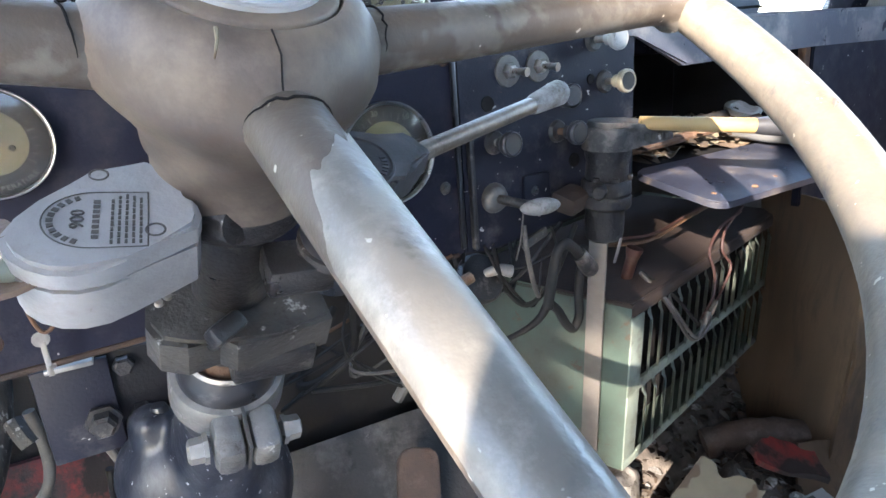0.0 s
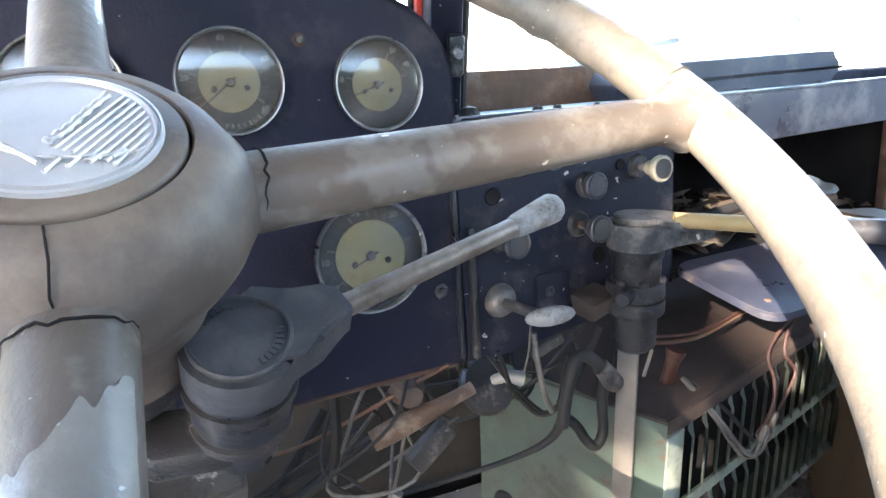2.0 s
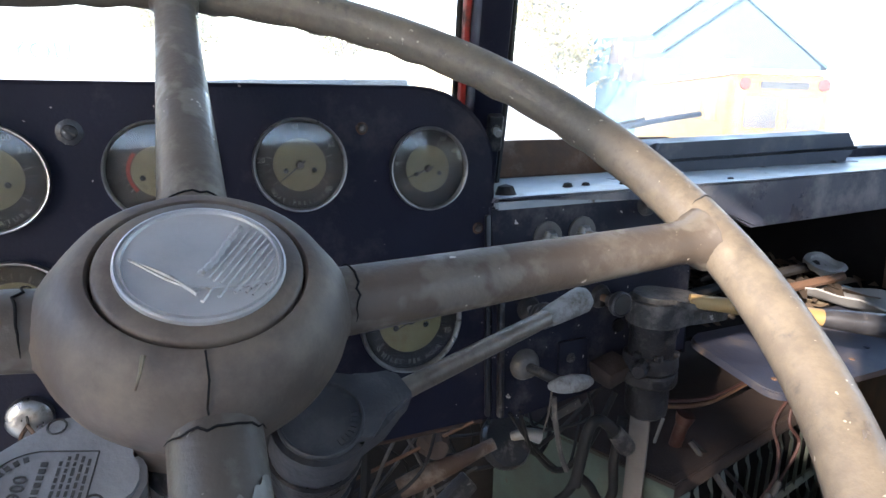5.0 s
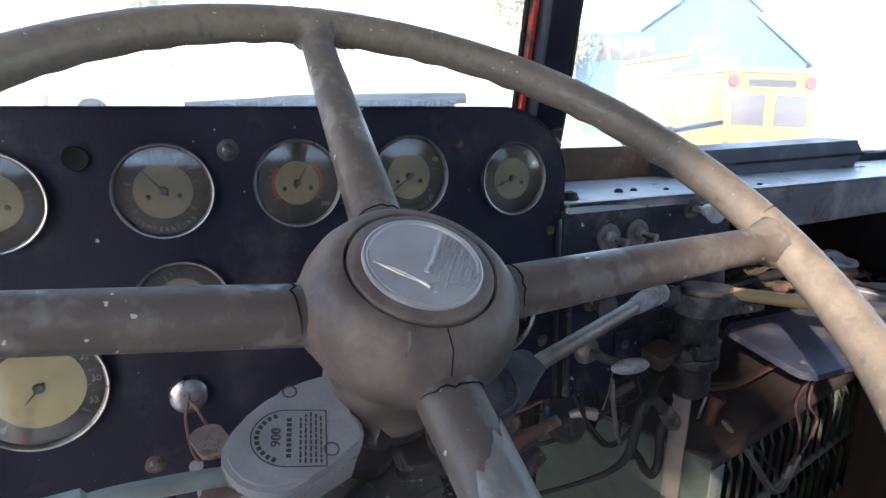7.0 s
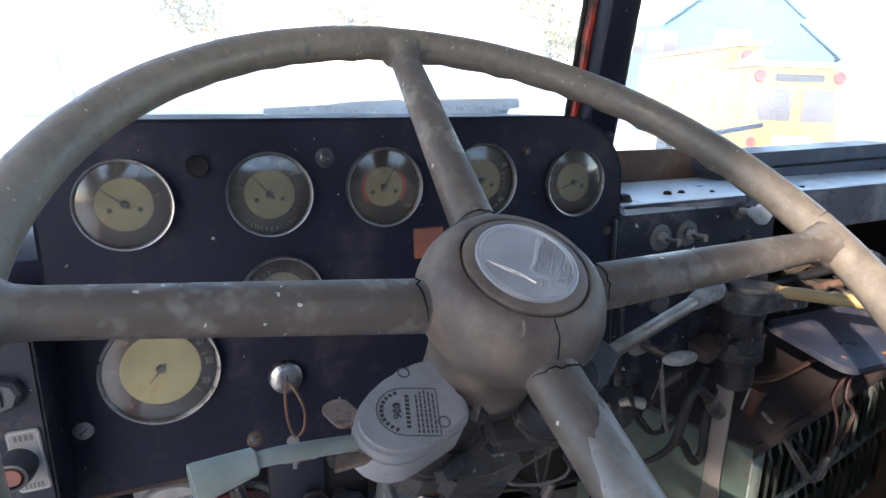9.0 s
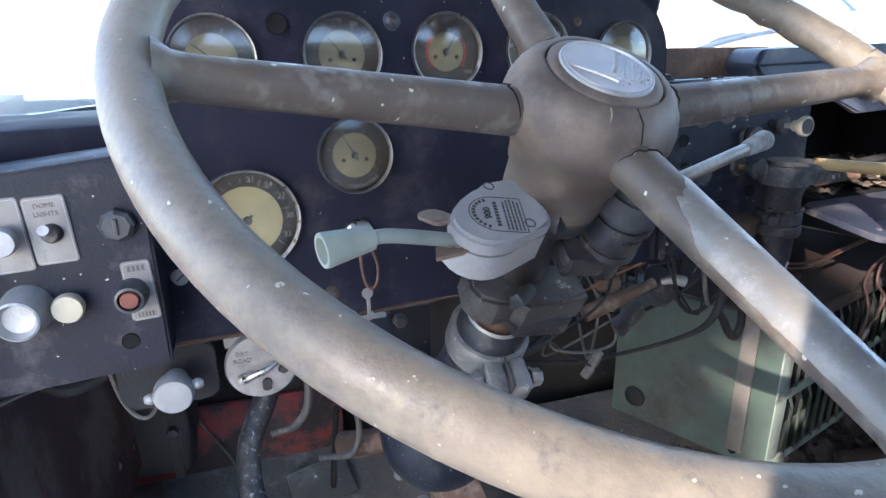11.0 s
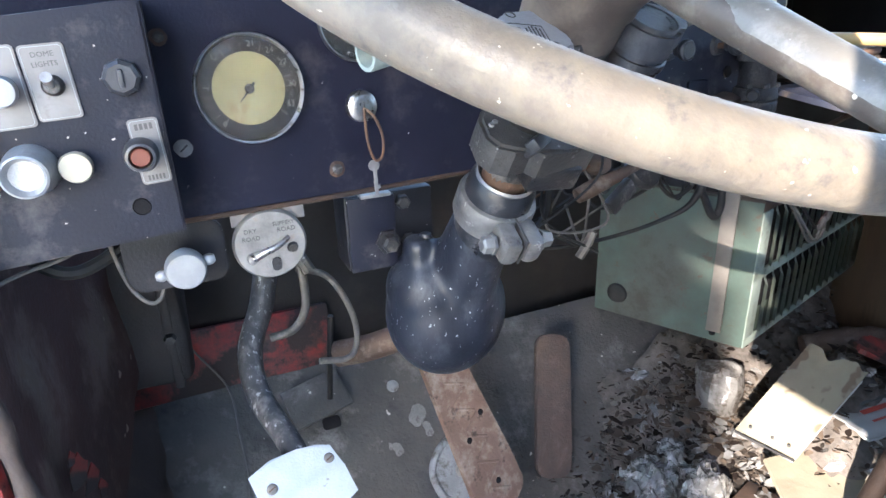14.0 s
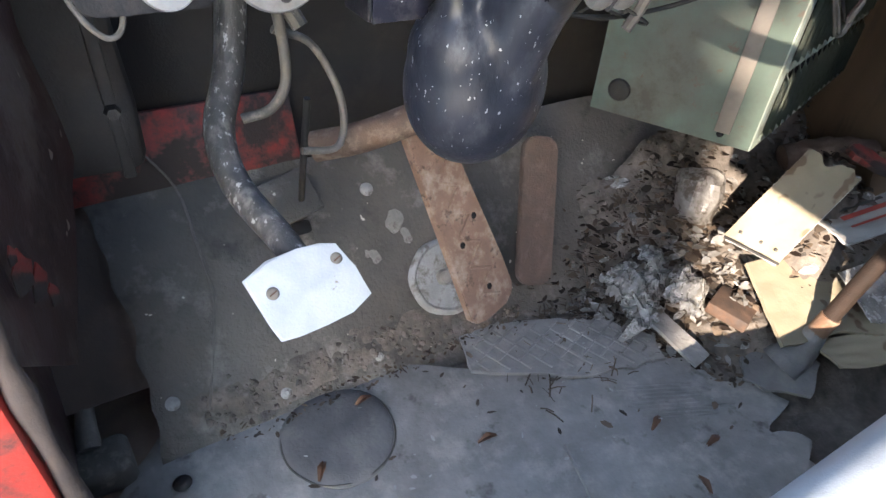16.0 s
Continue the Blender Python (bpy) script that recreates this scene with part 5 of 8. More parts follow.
rim_mark("crack", 10.0, 9.0, 20, 130, 0.0005, M_INK, "dark crack across the rim", 1.0)
rim_mark("chip", 42.0, 40.0, -5, 30, 0.0010, M_STRIP, "pale chipped scar", 2.0)
rim_mark("chip", 41.0, 40.2, 10, 40, 0.0008, M_STRIP, "pale chipped scar", 3.0)
rim_mark("chip", 51.5, 50.5, 0, 20, 0.0009, M_STRIP, "pale chipped scar", 4.0)
rim_mark("chip", -22.0, -24.0, 90, 110, 0.0008, M_STRIP, "pale chipped scar", 5.0)
for k in range(4):
    a = radians(SPOKE0 + 90 * k)
    d = Vector((math.cos(a), math.sin(a), 0))

    def width(s):
        base = 0.0172 - 0.0048 * s
        return base + 0.007 * max(0.0, (s - 0.93) / 0.07) ** 2
    pts = [d * (0.050 + 0.218 * i / 24) + Vector((0, 0, -0.028 + 0.026 * i / 24)) for i in range(25)]
    bm = bmesh.new()
    add_tube(bm, pts, width, 18, up=(0, 0, 1), flat=0.92)
    sp = part("spoke", bm, M_SPOKE, wheel, "cracked dusty spoke")
    if k == 3:
        # pale worn coat over the top of the lower spoke, with a ragged start
        bm = bmesh.new()
        side, rows = Vector((-d.y, d.x, 0)), []
        for j in range(57):
            ph = radians(-88 + 150 * j / 56)
            start = 4.2 + 1.2 * noise.noise(Vector((j * 0.085, 4.0, 0))) + 0.4 * noise.noise(Vector((j * 0.25, 9.0, 0))) + 6.0 * (1 - j / 56) ** 2
            row = []
            for i in range(33):
                u = start + (24.0 - start) * i / 32
                c = d * (0.050 + 0.218 * u / 24) + Vector((0, 0, -0.028 + 0.026 * u / 24))
                r = width(u / 24) + 0.0004
                ph2 = ph + (0.05 * noise.noise(Vector((u * 1.3, 2.0, 0))) if j in (0, 56) else 0.0)
                row.append(bm.verts.new(c + side * math.sin(ph2) * r + Vector((0, 0, math.cos(ph2) * (r * 0.92 + 0.0003)))))
            rows.append(row)
        for a_, b_ in zip(rows, rows[1:]):
            for i in range(32):
                bm.faces.new((a_[i], b_[i], b_[i + 1], a_[i + 1]))
        bmesh.ops.recalc_face_normals(bm, faces=bm.faces[:])
        bmesh.ops.solidify(bm, geom=bm.faces[:], thickness=0.0003)
        part("worn_coat", bm, M_WORNCOAT, sp, "pale silvery coat worn smooth")
    # dark jagged crack where the spoke meets the hub
    bm = bmesh.new()
    side = Vector((-d.y, d.x, 0))
    cr = []
    for i in range(15):
        t = -1.25 + 2.5 * i / 14
        w0 = 0.0172 - 0.0055 * 0.06
        cr.append(d * (0.0650 + 0.0022 * noise.noise(Vector((i * 0.9, k * 3.0, 0))) - 0.002 * abs(t)) + side * math.sin(t) * (w0 + 0.0012) + Vector((0, 0, -0.0265 + math.cos(t) * (w0 * 0.92 + 0.0006))))
    add_tube(bm, cr, lambda s: 0.00042 * (0.4 + math.sin(s * 3.14)), 6)
    part("crack", bm, M_DARK, sp, "dark crack through the plastic")


def lobes(a, z):
    """The hub swells towards each spoke at the spokes' height."""
    k = max(0.0, math.cos(4 * (a - radians(SPOKE0)))) ** 1.5
    return 1.0 + 0.085 * k * math.exp(-((z + 0.026) / 0.017) ** 2)


hub = part("hub", lathe([(0.0401, -0.006), (0.0402, 0.0010), (0.0412, 0.0026), (0.0450, 0.0024), (0.0515, -0.003), (0.0570, -0.011), (0.0605, -0.020), (0.0615, -0.029), (0.0598, -0.036), (0.0562, -0.0435), (0.0512, -0.0505), (0.0470, -0.0575), (0.0440, -0.064), (0.0428, -0.074), (0.0400, -0.078), (0.0390, -0.100), (0.0, -0.100)], I4, 96, lobes), M_HUB, wheel, "bulbous dusty brown hub with a lobe at each spoke")
part("horn_button", lathe([(0, 0.0050), (0.020, 0.0047), (0.032, 0.0042), (0.0380, 0.0036), (0.0391, 0.0026), (0.0394, 0.0008), (0.0394, -0.010), (0.0, -0.010)], I4, 56), M_HUB, wheel, "round horn button")
bg = part("badge", lathe([(0, 0.0062), (0.0285, 0.0056), (0.0290, 0.0068), (0.0297, 0.0068), (0.0300, 0.0054), (0.0308, 0.0054), (0.0312, 0.0064), (0.0320, 0.0060), (0.0322, 0.0035)], I4, 56), M_BADGE, wheel, "round dull silver maker's badge")
# plain relief of the badge: a sweep, a bow and seven stripes, lettering left out
BG = pose(0, 0, 0, 0, 0, 9)
bm = bmesh.new()
add_tube(bm, smooth_path([BG @ Vector(p) for p in ((-0.026, 0.004, 0.0062), (-0.014, -0.006, 0.0064), (-0.004, -0.018, 0.0064))], 8), lambda s: 0.0006 + 0.0005 * s, 6)
add_tube(bm, smooth_path([BG @ Vector(p) for p in ((-0.026, 0.004, 0.0062), (-0.008, -0.013, 0.0064), (0.012, -0.017, 0.0064), (0.022, -0.016, 0.0062))], 8), 0.0006, 6)
for i in range(5):
    add_tube(bm, [BG @ Vector((-0.003 + 0.006 * i, -0.022 + 0.0012 * i, 0.0063)), BG @ Vector((0.001 + 0.006 * i, -0.0165 + 0.0006 * i, 0.0063))], 0.0008, 6)
for i in range(8):
    s0 = Vector((0.0005 + 0.0021 * i, -0.0105 - 0.0016 * i, 0.0061))
    along = Vector((0.62, 0.78, 0))
    dot = s0.x * along.x + s0.y * along.y
    run = -dot + math.sqrt(max(0.0, dot * dot - (s0.x ** 2 + s0.y ** 2 - 0.0276 ** 2)))
    add_tube(bm, [BG @ s0, BG @ (s0 + along * run)], 0.0006, 6)
add_tube(bm, smooth_path([BG @ Vector(p) for p in ((-0.002, -0.008, 0.0064), (0.004, -0.002, 0.0066), (0.010, 0.007, 0.0066), (0.017, 0.017, 0.0062))], 8), lambda s: 0.0013 + 0.0004 * math.sin(s * 40), 8)
part("badge_relief", bm, M_BADGE_INK, bg, "raised stripes and sweep", kind="stuff")
bm = bmesh.new()
add_tube(bm, [Vector((0.0020, -0.0425, 0.0034)), Vector((0.0035, -0.052, -0.0010)), Vector((0.0030, -0.0585, -0.0085)), Vector((0.0042, -0.0605, -0.0180))], 0.0004, 6)
part("crack", bm, M_DARK, hub, "dark hairline crack")
bm = bmesh.new()
add_tube(bm, [Vector((-0.0175, -0.0440, 0.0040)), Vector((-0.0180, -0.0490, 0.0018)), Vector((-0.0195, -0.0530, -0.0030))], lambda s: 0.0009 - 0.0005 * s, 6)
solo("leaf_scrap", bm, M_PAPER, "tiny dry leaf scrap stuck on the hub", "leaf", WHEEL)

# turn signal switch clamped on the column
cover = [(-0.097, -0.0425), (-0.0920, -0.0330), (-0.0841, -0.0237), (-0.0740, -0.0155), (-0.0634, -0.0097), (-0.0520, -0.0045), (-0.0408, -0.0018), (-0.0365, -0.0060), (-0.0355, -0.0130), (-0.0325, -0.0210), (-0.0265, -0.0280), (-0.0231, -0.0345), (-0.0225, -0.0420), (-0.0253, -0.0490), (-0.0419, -0.0575), (-0.0540, -0.0635), (-0.0636, -0.0675), (-0.0730, -0.0685), (-0.0817, -0.0665), (-0.0890, -0.0620), (-0.0941, -0.0560), (-0.0970, -0.0490)]
ts = thing("turn_signal_switch", WHEEL @ Matrix.Translation((0, 0, -0.085)), "silver cast turn signal switch clamped to the column", "signal switch")
top = Matrix(((1, 0, 0, 0), (0, 0, 1, 0), (0, -1, 0, 0), (0, 0, 0, 1)))
part("cover", prism(cover, 0.0, 0.011, top, 0.0028), M_SILVER, ts, "silver cover with an embossed legend", 35)
low = [(x * 0.985 - 0.0008, y * 0.985 - 0.001) for x, y in cover]
part("body", prism(low, 0.0115, 0.036, top, 0.002), M_SILVER, ts, "lower half of the casing", 35)
for x, y in ((-0.0608, -0.0125), (-0.0420, -0.0500)):
    part("cover_screw", lathe([(0, -0.0006), (0.0030, -0.0006), (0.0036, 0.0008), (0.0042, 0.0003)], pose(x, y, 0), 14), M_INK, ts, "sunken screw")
LG = pose(-0.062, -0.041, 0.0004, 0, 0, 84)
bm = bmesh.new()
for k in range(20):
    a, b = math.pi * k / 20, math.pi * (k + 1) / 20
    add_tube(bm, [LG @ Vector((0.0165 * math.cos(a), 0.002 + 0.019 * math.sin(a), 0)), LG @ Vector((0.0165 * math.cos(b), 0.002 + 0.019 * math.sin(b), 0))], 0.00035, 4)
add_tube(bm, [LG @ Vector((-0.0165, -0.018, 0)), LG @ Vector((0.0165, -0.018, 0))], 0.00035, 4)
for sx in (-1, 1):
    add_tube(bm, [LG @ Vector((sx * 0.0165, 0.002, 0)), LG @ Vector((sx * 0.0165, -0.018, 0))], 0.00035, 4)
random.seed(8)
for r in range(5):
    x = -0.0145
    while x < 0.0125:
        w = random.uniform(0.0016, 0.0036)
        add_box(bm, (w, 0.0011, 0.0004), LG @ Vector((x + w / 2, -0.0045 - r * 0.0027, 0)), turn=pose(0, 0, 0, 0, 0, 84))
        x += w + 0.0009
for i in range(8):
    add_box(bm, (0.0019, 0.0026, 0.0004), LG @ Vector((-0.0105 + i * 0.0030, 0.0015, 0)), turn=pose(0, 0, 0, 0, 0, 84))
for i in range(11):
    a = radians(25 + 130 * i / 10)
    add_box(bm, (0.0020, 0.0024, 0.0004), LG @ Vector((0.0138 * math.cos(a), 0.002 + 0.0160 * math.sin(a), 0)), turn=pose(0, 0, 0, 0, 0, 84 + math.degrees(a) - 90))
part("embossed_legend", bm, M_INK, ts, "dark embossed legend frame and worn text", kind="stuff")
lettering("900", 0.0075, M_INK, ts, LG @ pose(0, 0.0080, 0.0002), "numeral")
K0, K1 = Vector((-0.1543, -0.0669, 0.0071)), Vector((-0.1823, -0.0759, 0.0072))
lv = part("lever", tube([(-0.088, -0.050, -0.018), (-0.100, -0.052, -0.012), (K0.x + 0.016, K0.y + 0.004, K0.z - 0.003), K0, K0.lerp(K1, 0.3)], lambda s: 0.0052 - 0.0010 * s, 12), M_LEVER, ts, "bent grey-green lever")
kq = Matrix.Translation(K0) @ (K1 - K0).to_track_quat("Z", "Y").to_matrix().to_4x4()
KL = (K1 - K0).length
part("lever_knob", lathe([(0.0045, -0.002), (0.0074, 0.0), (0.0084, KL * 0.3), (0.0106, KL), (0.0103, KL + 0.002), (0.0080, KL + 0.002), (0.0070, KL - 0.006), (0, KL - 0.008)], kq, 28), M_LEVER, lv, "hollow-ended grey-green knob")
bm = prism(rounded(0.017, 0.030, 0.008, 5), -0.0012, 0.0012, Matrix.Translation((-0.102, -0.0322, -0.0107)) @ pose(0, 0, 0, 62, 0, 22))
part("bent_tab", bm, M_TABRUST, ts, "bent rusty tab")
bm = prism([(-0.022, 0.004), (-0.006, 0.011), (0.018, 0.006), (0.014, -0.010), (-0.010, -0.012)], -0.0012, 0.0012, Matrix.Translation((-0.0907, -0.0552, -0.0166)) @ pose(0, 0, 0, 58, 0, 24))
part("torn_flap", bm, M_TABRUST, ts, "torn peeling edge of the casing")
part("mount_lug", lathe([(0, 0.012), (0.010, 0.010), (0.012, 0.0), (0.012, -0.02)], pose(-0.012, -0.030, -0.018, 70, 0, 40), 14), M_COLUMN, ts, "black mounting lug")
part("mount_lug", tube([(-0.010, -0.018, -0.010), (0.000, -0.022, -0.006), (0.010, -0.012, -0.014), (0.012, -0.004, -0.024)], 0.006, 10, flat=0.5), M_COLUMN, ts, "curled dark strap end")

# trailer brake control on the other side of the column
CAN = WHEEL @ Matrix.Translation((0.0525, -0.0255, -0.0745))
tb = thing("trailer_brake_lever", CAN, "black trailer brake control with a long dusty lever", "brake lever")
part("housing", lathe([(0, -0.018), (0.0225, -0.018), (0.0230, -0.022), (0.0222, -0.050), (0.0205, -0.058), (0.0180, -0.060), (0.0175, -0.085), (0.0, -0.088)], I4, 36), M_BLACKMETAL, tb, "straight-sided black housing", 50)
ld = math.atan2(0.084, 0.191)
root = [(0.0238 * math.cos(ld + radians(a)), 0.0238 * math.sin(ld + radians(a))) for a in range(50, 311, 13)]
for r, w in ((0.030, -0.0165), (0.046, -0.0098), (0.0500, -0.0088), (0.0515, -0.0060), (0.0515, 0.0060), (0.0500, 0.0088), (0.046, 0.0098), (0.030, 0.0165)):
    root.append((r * math.cos(ld) - w * math.sin(ld), r * math.sin(ld) + w * math.cos(ld)))
bm = prism(root, 0.0, 0.0225, top, 0.0030)
for v in bm.verts:
    k = max(0.0, (v.co.x * math.cos(ld) + v.co.y * math.sin(ld) - 0.016) / 0.036)
    v.co.z = v.co.z * (1 - 0.30 * k) - 0.0045 * k
cap = part("cap", bm, M_DUSTCAP, tb, "dusty cap drawn out into the lever's tapering root", 45)
part("cap_rim", lathe([(0.0190, 0.0), (0.0196, 0.0011), (0.0206, 0.0011), (0.0212, 0.0)], I4, 40), M_DUSTCAP, tb, "raised ring on the cap")
bm = bmesh.new()
for ang in [150 - i * 10 for i in range(7)] + [-62 + i * 10 for i in range(8)]:
    a = radians(ang)
    add_box(bm, (0.0016, 0.0032, 0.0010), (0.0158 * math.cos(a), 0.0158 * math.sin(a), 0.0003), turn=pose(0, 0, 0, 0, 0, ang - 90))
part("embossed_word", bm, M_DUSTCAP, tb, "worn embossed characters", kind="stuff")
P0, P1, P2 = Vector((0.045, 0.020, -0.014)), Vector((0.160, 0.071, -0.0155)), Vector((0.191, 0.084, -0.0135))
part("lever_rod", tube([P0, P0.lerp(P1, 0.5), P1], 0.0058, 14), M_ROD, tb, "worn steel rod")
kq = Matrix.Translation(P1) @ (P2 - P1).to_track_quat("Z", "Y").to_matrix().to_4x4()
part("lever_knob", lathe([(0, -0.004), (0.0062, -0.004), (0.0072, 0.0), (0.0092, 0.026), (0.0094, 0.031), (0.0078, 0.0345), (0, 0.036)], kq, 24), M_GREY, tb, "tapered grey plastic knob")
for i, (z0, r0) in enumerate(((-0.030, 0.0246), (-0.058, 0.0232))):
    part("band", lathe([(r0 - 0.004, z0 - 0.004), (r0, z0 - 0.003), (r0, z0 + 0.003), (r0 - 0.004, z0 + 0.004)], I4, 30), M_COLUMN, tb)
part("bracket_arm", box((0.040, 0.026, 0.022), (-0.022, -0.004, -0.070), 0.004), M_COLUMN, tb)

# ---- steering column, clamp and boot ----
col = thing("steering_column", WHEEL, "greasy black steering column with a cast pinch clamp", "steering column")
part("collar", lathe([(0.0385, -0.099), (0.0385, -0.112), (0.0350, -0.118), (0.0300, -0.121), (0.0225, -0.122)], I4, 36), M_COLUMN, col, "dark collar under the wheel")
part("upper_tube", lathe([(0.026, -0.10), (0.026, -0.125), (0.0225, -0.13), (0.0225, -0.31)], I4, 30), M_COLUMN, col)
part("rust_patch", lathe([(0.0226, -0.243), (0.0229, -0.247), (0.0230, -0.256), (0.0226, -0.260)], I4, 24, lambda a, z: 1.0 + 0.012 * math.sin(a * 3)), M_RUST, col, "band of bare rust on the tube")
bm = prism([(-0.050, -0.020), (-0.048, 0.004), (-0.040, 0.016), (-0.024, 0.018), (-0.014, 0.006), (0.004, 0.000), (0.052, -0.002), (0.054, -0.036), (0.020, -0.042), (-0.004, -0.044), (-0.012, -0.036), (-0.030, -0.040), (-0.044, -0.034)], 0.186, 0.216, top, 0.0035)
jitter(bm, 0.0012, 60)
sc = part("switch_clamp", bm, M_CLAMP, col, "dusty cast clamp under the signal switch", 30)
for x, y in ((-0.041, -0.008), (-0.036, -0.004)):
    part("screw", lathe([(0, 0.0022), (0.0022, 0.002), (0.0028, 0.0)], pose(x, y, -0.186), 10), M_STEEL, sc)
part("lower_block", box((0.052, 0.030, 0.026), (0.020, -0.028, -0.222), 0.004), M_COLUMN, col, "black block under the clamp")
part("clamp_tongue", box((0.022, 0.012, 0.020), (-0.010, -0.034, -0.186), 0.003, pose(0, 0, 0, 25, 0, 35)), M_COLUMN, col)
part("sleeve", lathe([(0.0245, -0.255), (0.0265, -0.253), (0.0335, -0.262), (0.0345, -0.275), (0.0340, -0.34), (0.0350, -0.42)], pose(0, 0, 0), 32), M_BLACKMETAL, col, "black sleeve with a bright worn lip")
part("sleeve_lip", lathe([(0.0262, -0.2535), (0.0282, -0.2510), (0.0300, -0.2535), (0.0285, -0.2570)], I4, 32), M_STEEL, col, "worn bright lip")
part("clamp_ring", lathe([(0.0345, -0.276), (0.0385, -0.277), (0.0400, -0.281), (0.0400, -0.303), (0.0385, -0.307), (0.0345, -0.308)], I4, 40), M_PINCH, col, "worn pale ring of the pinch clamp")
for sx in (-1, 1):
    part("pinch_ear", box((0.020, 0.036, 0.030), (sx * 0.0115 + 0.003, -0.050, -0.292), 0.007), M_PINCH, col, "pale cast clamp ear")
part("split", box((0.0022, 0.034, 0.031), (0.003, -0.0486, -0.2915), 0.0), M_INK, col)
for sx, l in ((-1, 0.010), (1, 0.012)):
    part("clamp_bolt", lathe([(0, 0.010), (0.006, 0.010), (0.0085, 0.0085), (0.009, 0.0), (0.0105, 0.0), (0.0105, -0.003)], pose(sx * 0.0275 + 0.003, -0.050, -0.292, 0, sx * 90, 0), 6), M_STEEL, col, "hexagon bolt head", angle=20)
boot = thing("column_boot", pose(-0.012, 0.592, 0.505), "glossy black steering gear boot splashed with pale specks", "boot")
bm = bmesh.new()
bmesh.ops.create_uvsphere(bm, u_segments=40, v_segments=28, radius=1.0, matrix=pose(0.004, 0.0, 0.0) @ Matrix.Diagonal((0.073, 0.060, 0.082, 1)))
bmesh.ops.create_uvsphere(bm, u_segments=30, v_segments=20, radius=1.0, matrix=pose(-0.018, -0.004, 0.034) @ Matrix.Diagonal((0.050, 0.048, 0.050, 1)))
add_tube(bm, smooth_path([(0.010, -0.010, 0.0), (0.016, -0.030, 0.060), (0.026, -0.062, 0.125)], 8), lambda s: 0.045 - 0.011 * s, 20)
add_lathe(bm, [(0, 0.0), (0.019, 0.0), (0.019, 0.024), (0.014, 0.030), (0, 0.031)], pose(-0.030, -0.010, 0.070), 20)
dome = part("dome", bm, M_BOOT, boot, "", 70)
rm = dome.modifiers.new("skin", "REMESH")
rm.mode, rm.voxel_size, rm.use_smooth_shade = "VOXEL", 0.0045, True
sm = dome.modifiers.new("soften", "SMOOTH")
sm.iterations, sm.factor = 8, 0.6
part("flange_bolt", lathe([(0, 0.012), (0.007, 0.012), (0.010, 0.009), (0.0105, 0.0), (0.014, 0.0), (0.014, -0.004)], pose(-0.062, -0.006, 0.098) @ FACE_OUT, 6), M_COLUMN, boot, "dark bolt on the flange", angle=20)
part("bolt_cap", lathe([(0, 0.007), (0.006, 0.006), (0.008, 0.0)], pose(-0.022, -0.012, 0.097), 12), M_BLACKMETAL, boot)

# ---- heater ----
HA, HB, HC, HD = Vector((0.476, 0.574)), Vector((0.955, 0.716)), Vector((0.85, 0.93)), Vector((0.362, 0.790))
HZ0, HZ1 = 0.328, 0.562
heater = thing("cab_heater", I4, "mint green louvred cab heater hung under the dash", "heater")
bm = bmesh.new()
pts = [HA, HB, HC, HD]
lo = [bm.verts.new((p.x, p.y, HZ0)) for p in pts]
hi = [bm.verts.new((p.x, p.y, HZ1 + (0.012 if i in (2, 3) else 0.0))) for i, p in enumerate(pts)]
bm.faces.new(lo[::-1])
for i in (1, 2, 3):
    j = (i + 1) % 4
    bm.faces.new((lo[i], lo[j], hi[j], hi[i]))
part("case", bm, M_GREEN, heater, "mint green sheet-steel case, darkened in colour for its shaded side", 20)
bm = prism([(p.x, p.y) for p in pts], -0.002, 0.004, Matrix.Translation((0, 0, HZ1 + 0.004)) @ top, 0.0015)
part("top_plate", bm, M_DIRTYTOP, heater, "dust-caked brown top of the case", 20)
fx = (HB - HA).normalized()
FR = Matrix.Translation((HA.x, HA.y, HZ0)) @ Matrix(((fx.x, -fx.y, 0, 0), (fx.y, fx.x, 0, 0), (0, 0, 1, 0), (0, 0, 0, 1)))
FW, FH = (HB - HA).length, HZ1 - HZ0
bm = bmesh.new()
N = 17
x0, x1 = 0.030, FW - 0.010
pitch = (x1 - x0) / N
for z0, h in ((0.0, 0.014), (FH / 2 - 0.006, 0.016)):
    add_box(bm, (FW, 0.004, h), (FW / 2, 0.0, z0 + h / 2), 0.001)
add_box(bm, (x0, 0.004, FH - 0.028), (x0 / 2, 0.0, FH / 2), 0.001)
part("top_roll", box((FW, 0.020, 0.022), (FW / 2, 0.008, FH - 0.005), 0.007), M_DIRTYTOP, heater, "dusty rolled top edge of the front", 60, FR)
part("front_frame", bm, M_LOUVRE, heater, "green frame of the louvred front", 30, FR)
part("inner_core", box((FW - 0.02, 0.004, FH - 0.01), (FW / 2, 0.045, FH / 2)), M_DARK, heater, "heater core behind the louvres, near-black for the recess shade", m=FR)
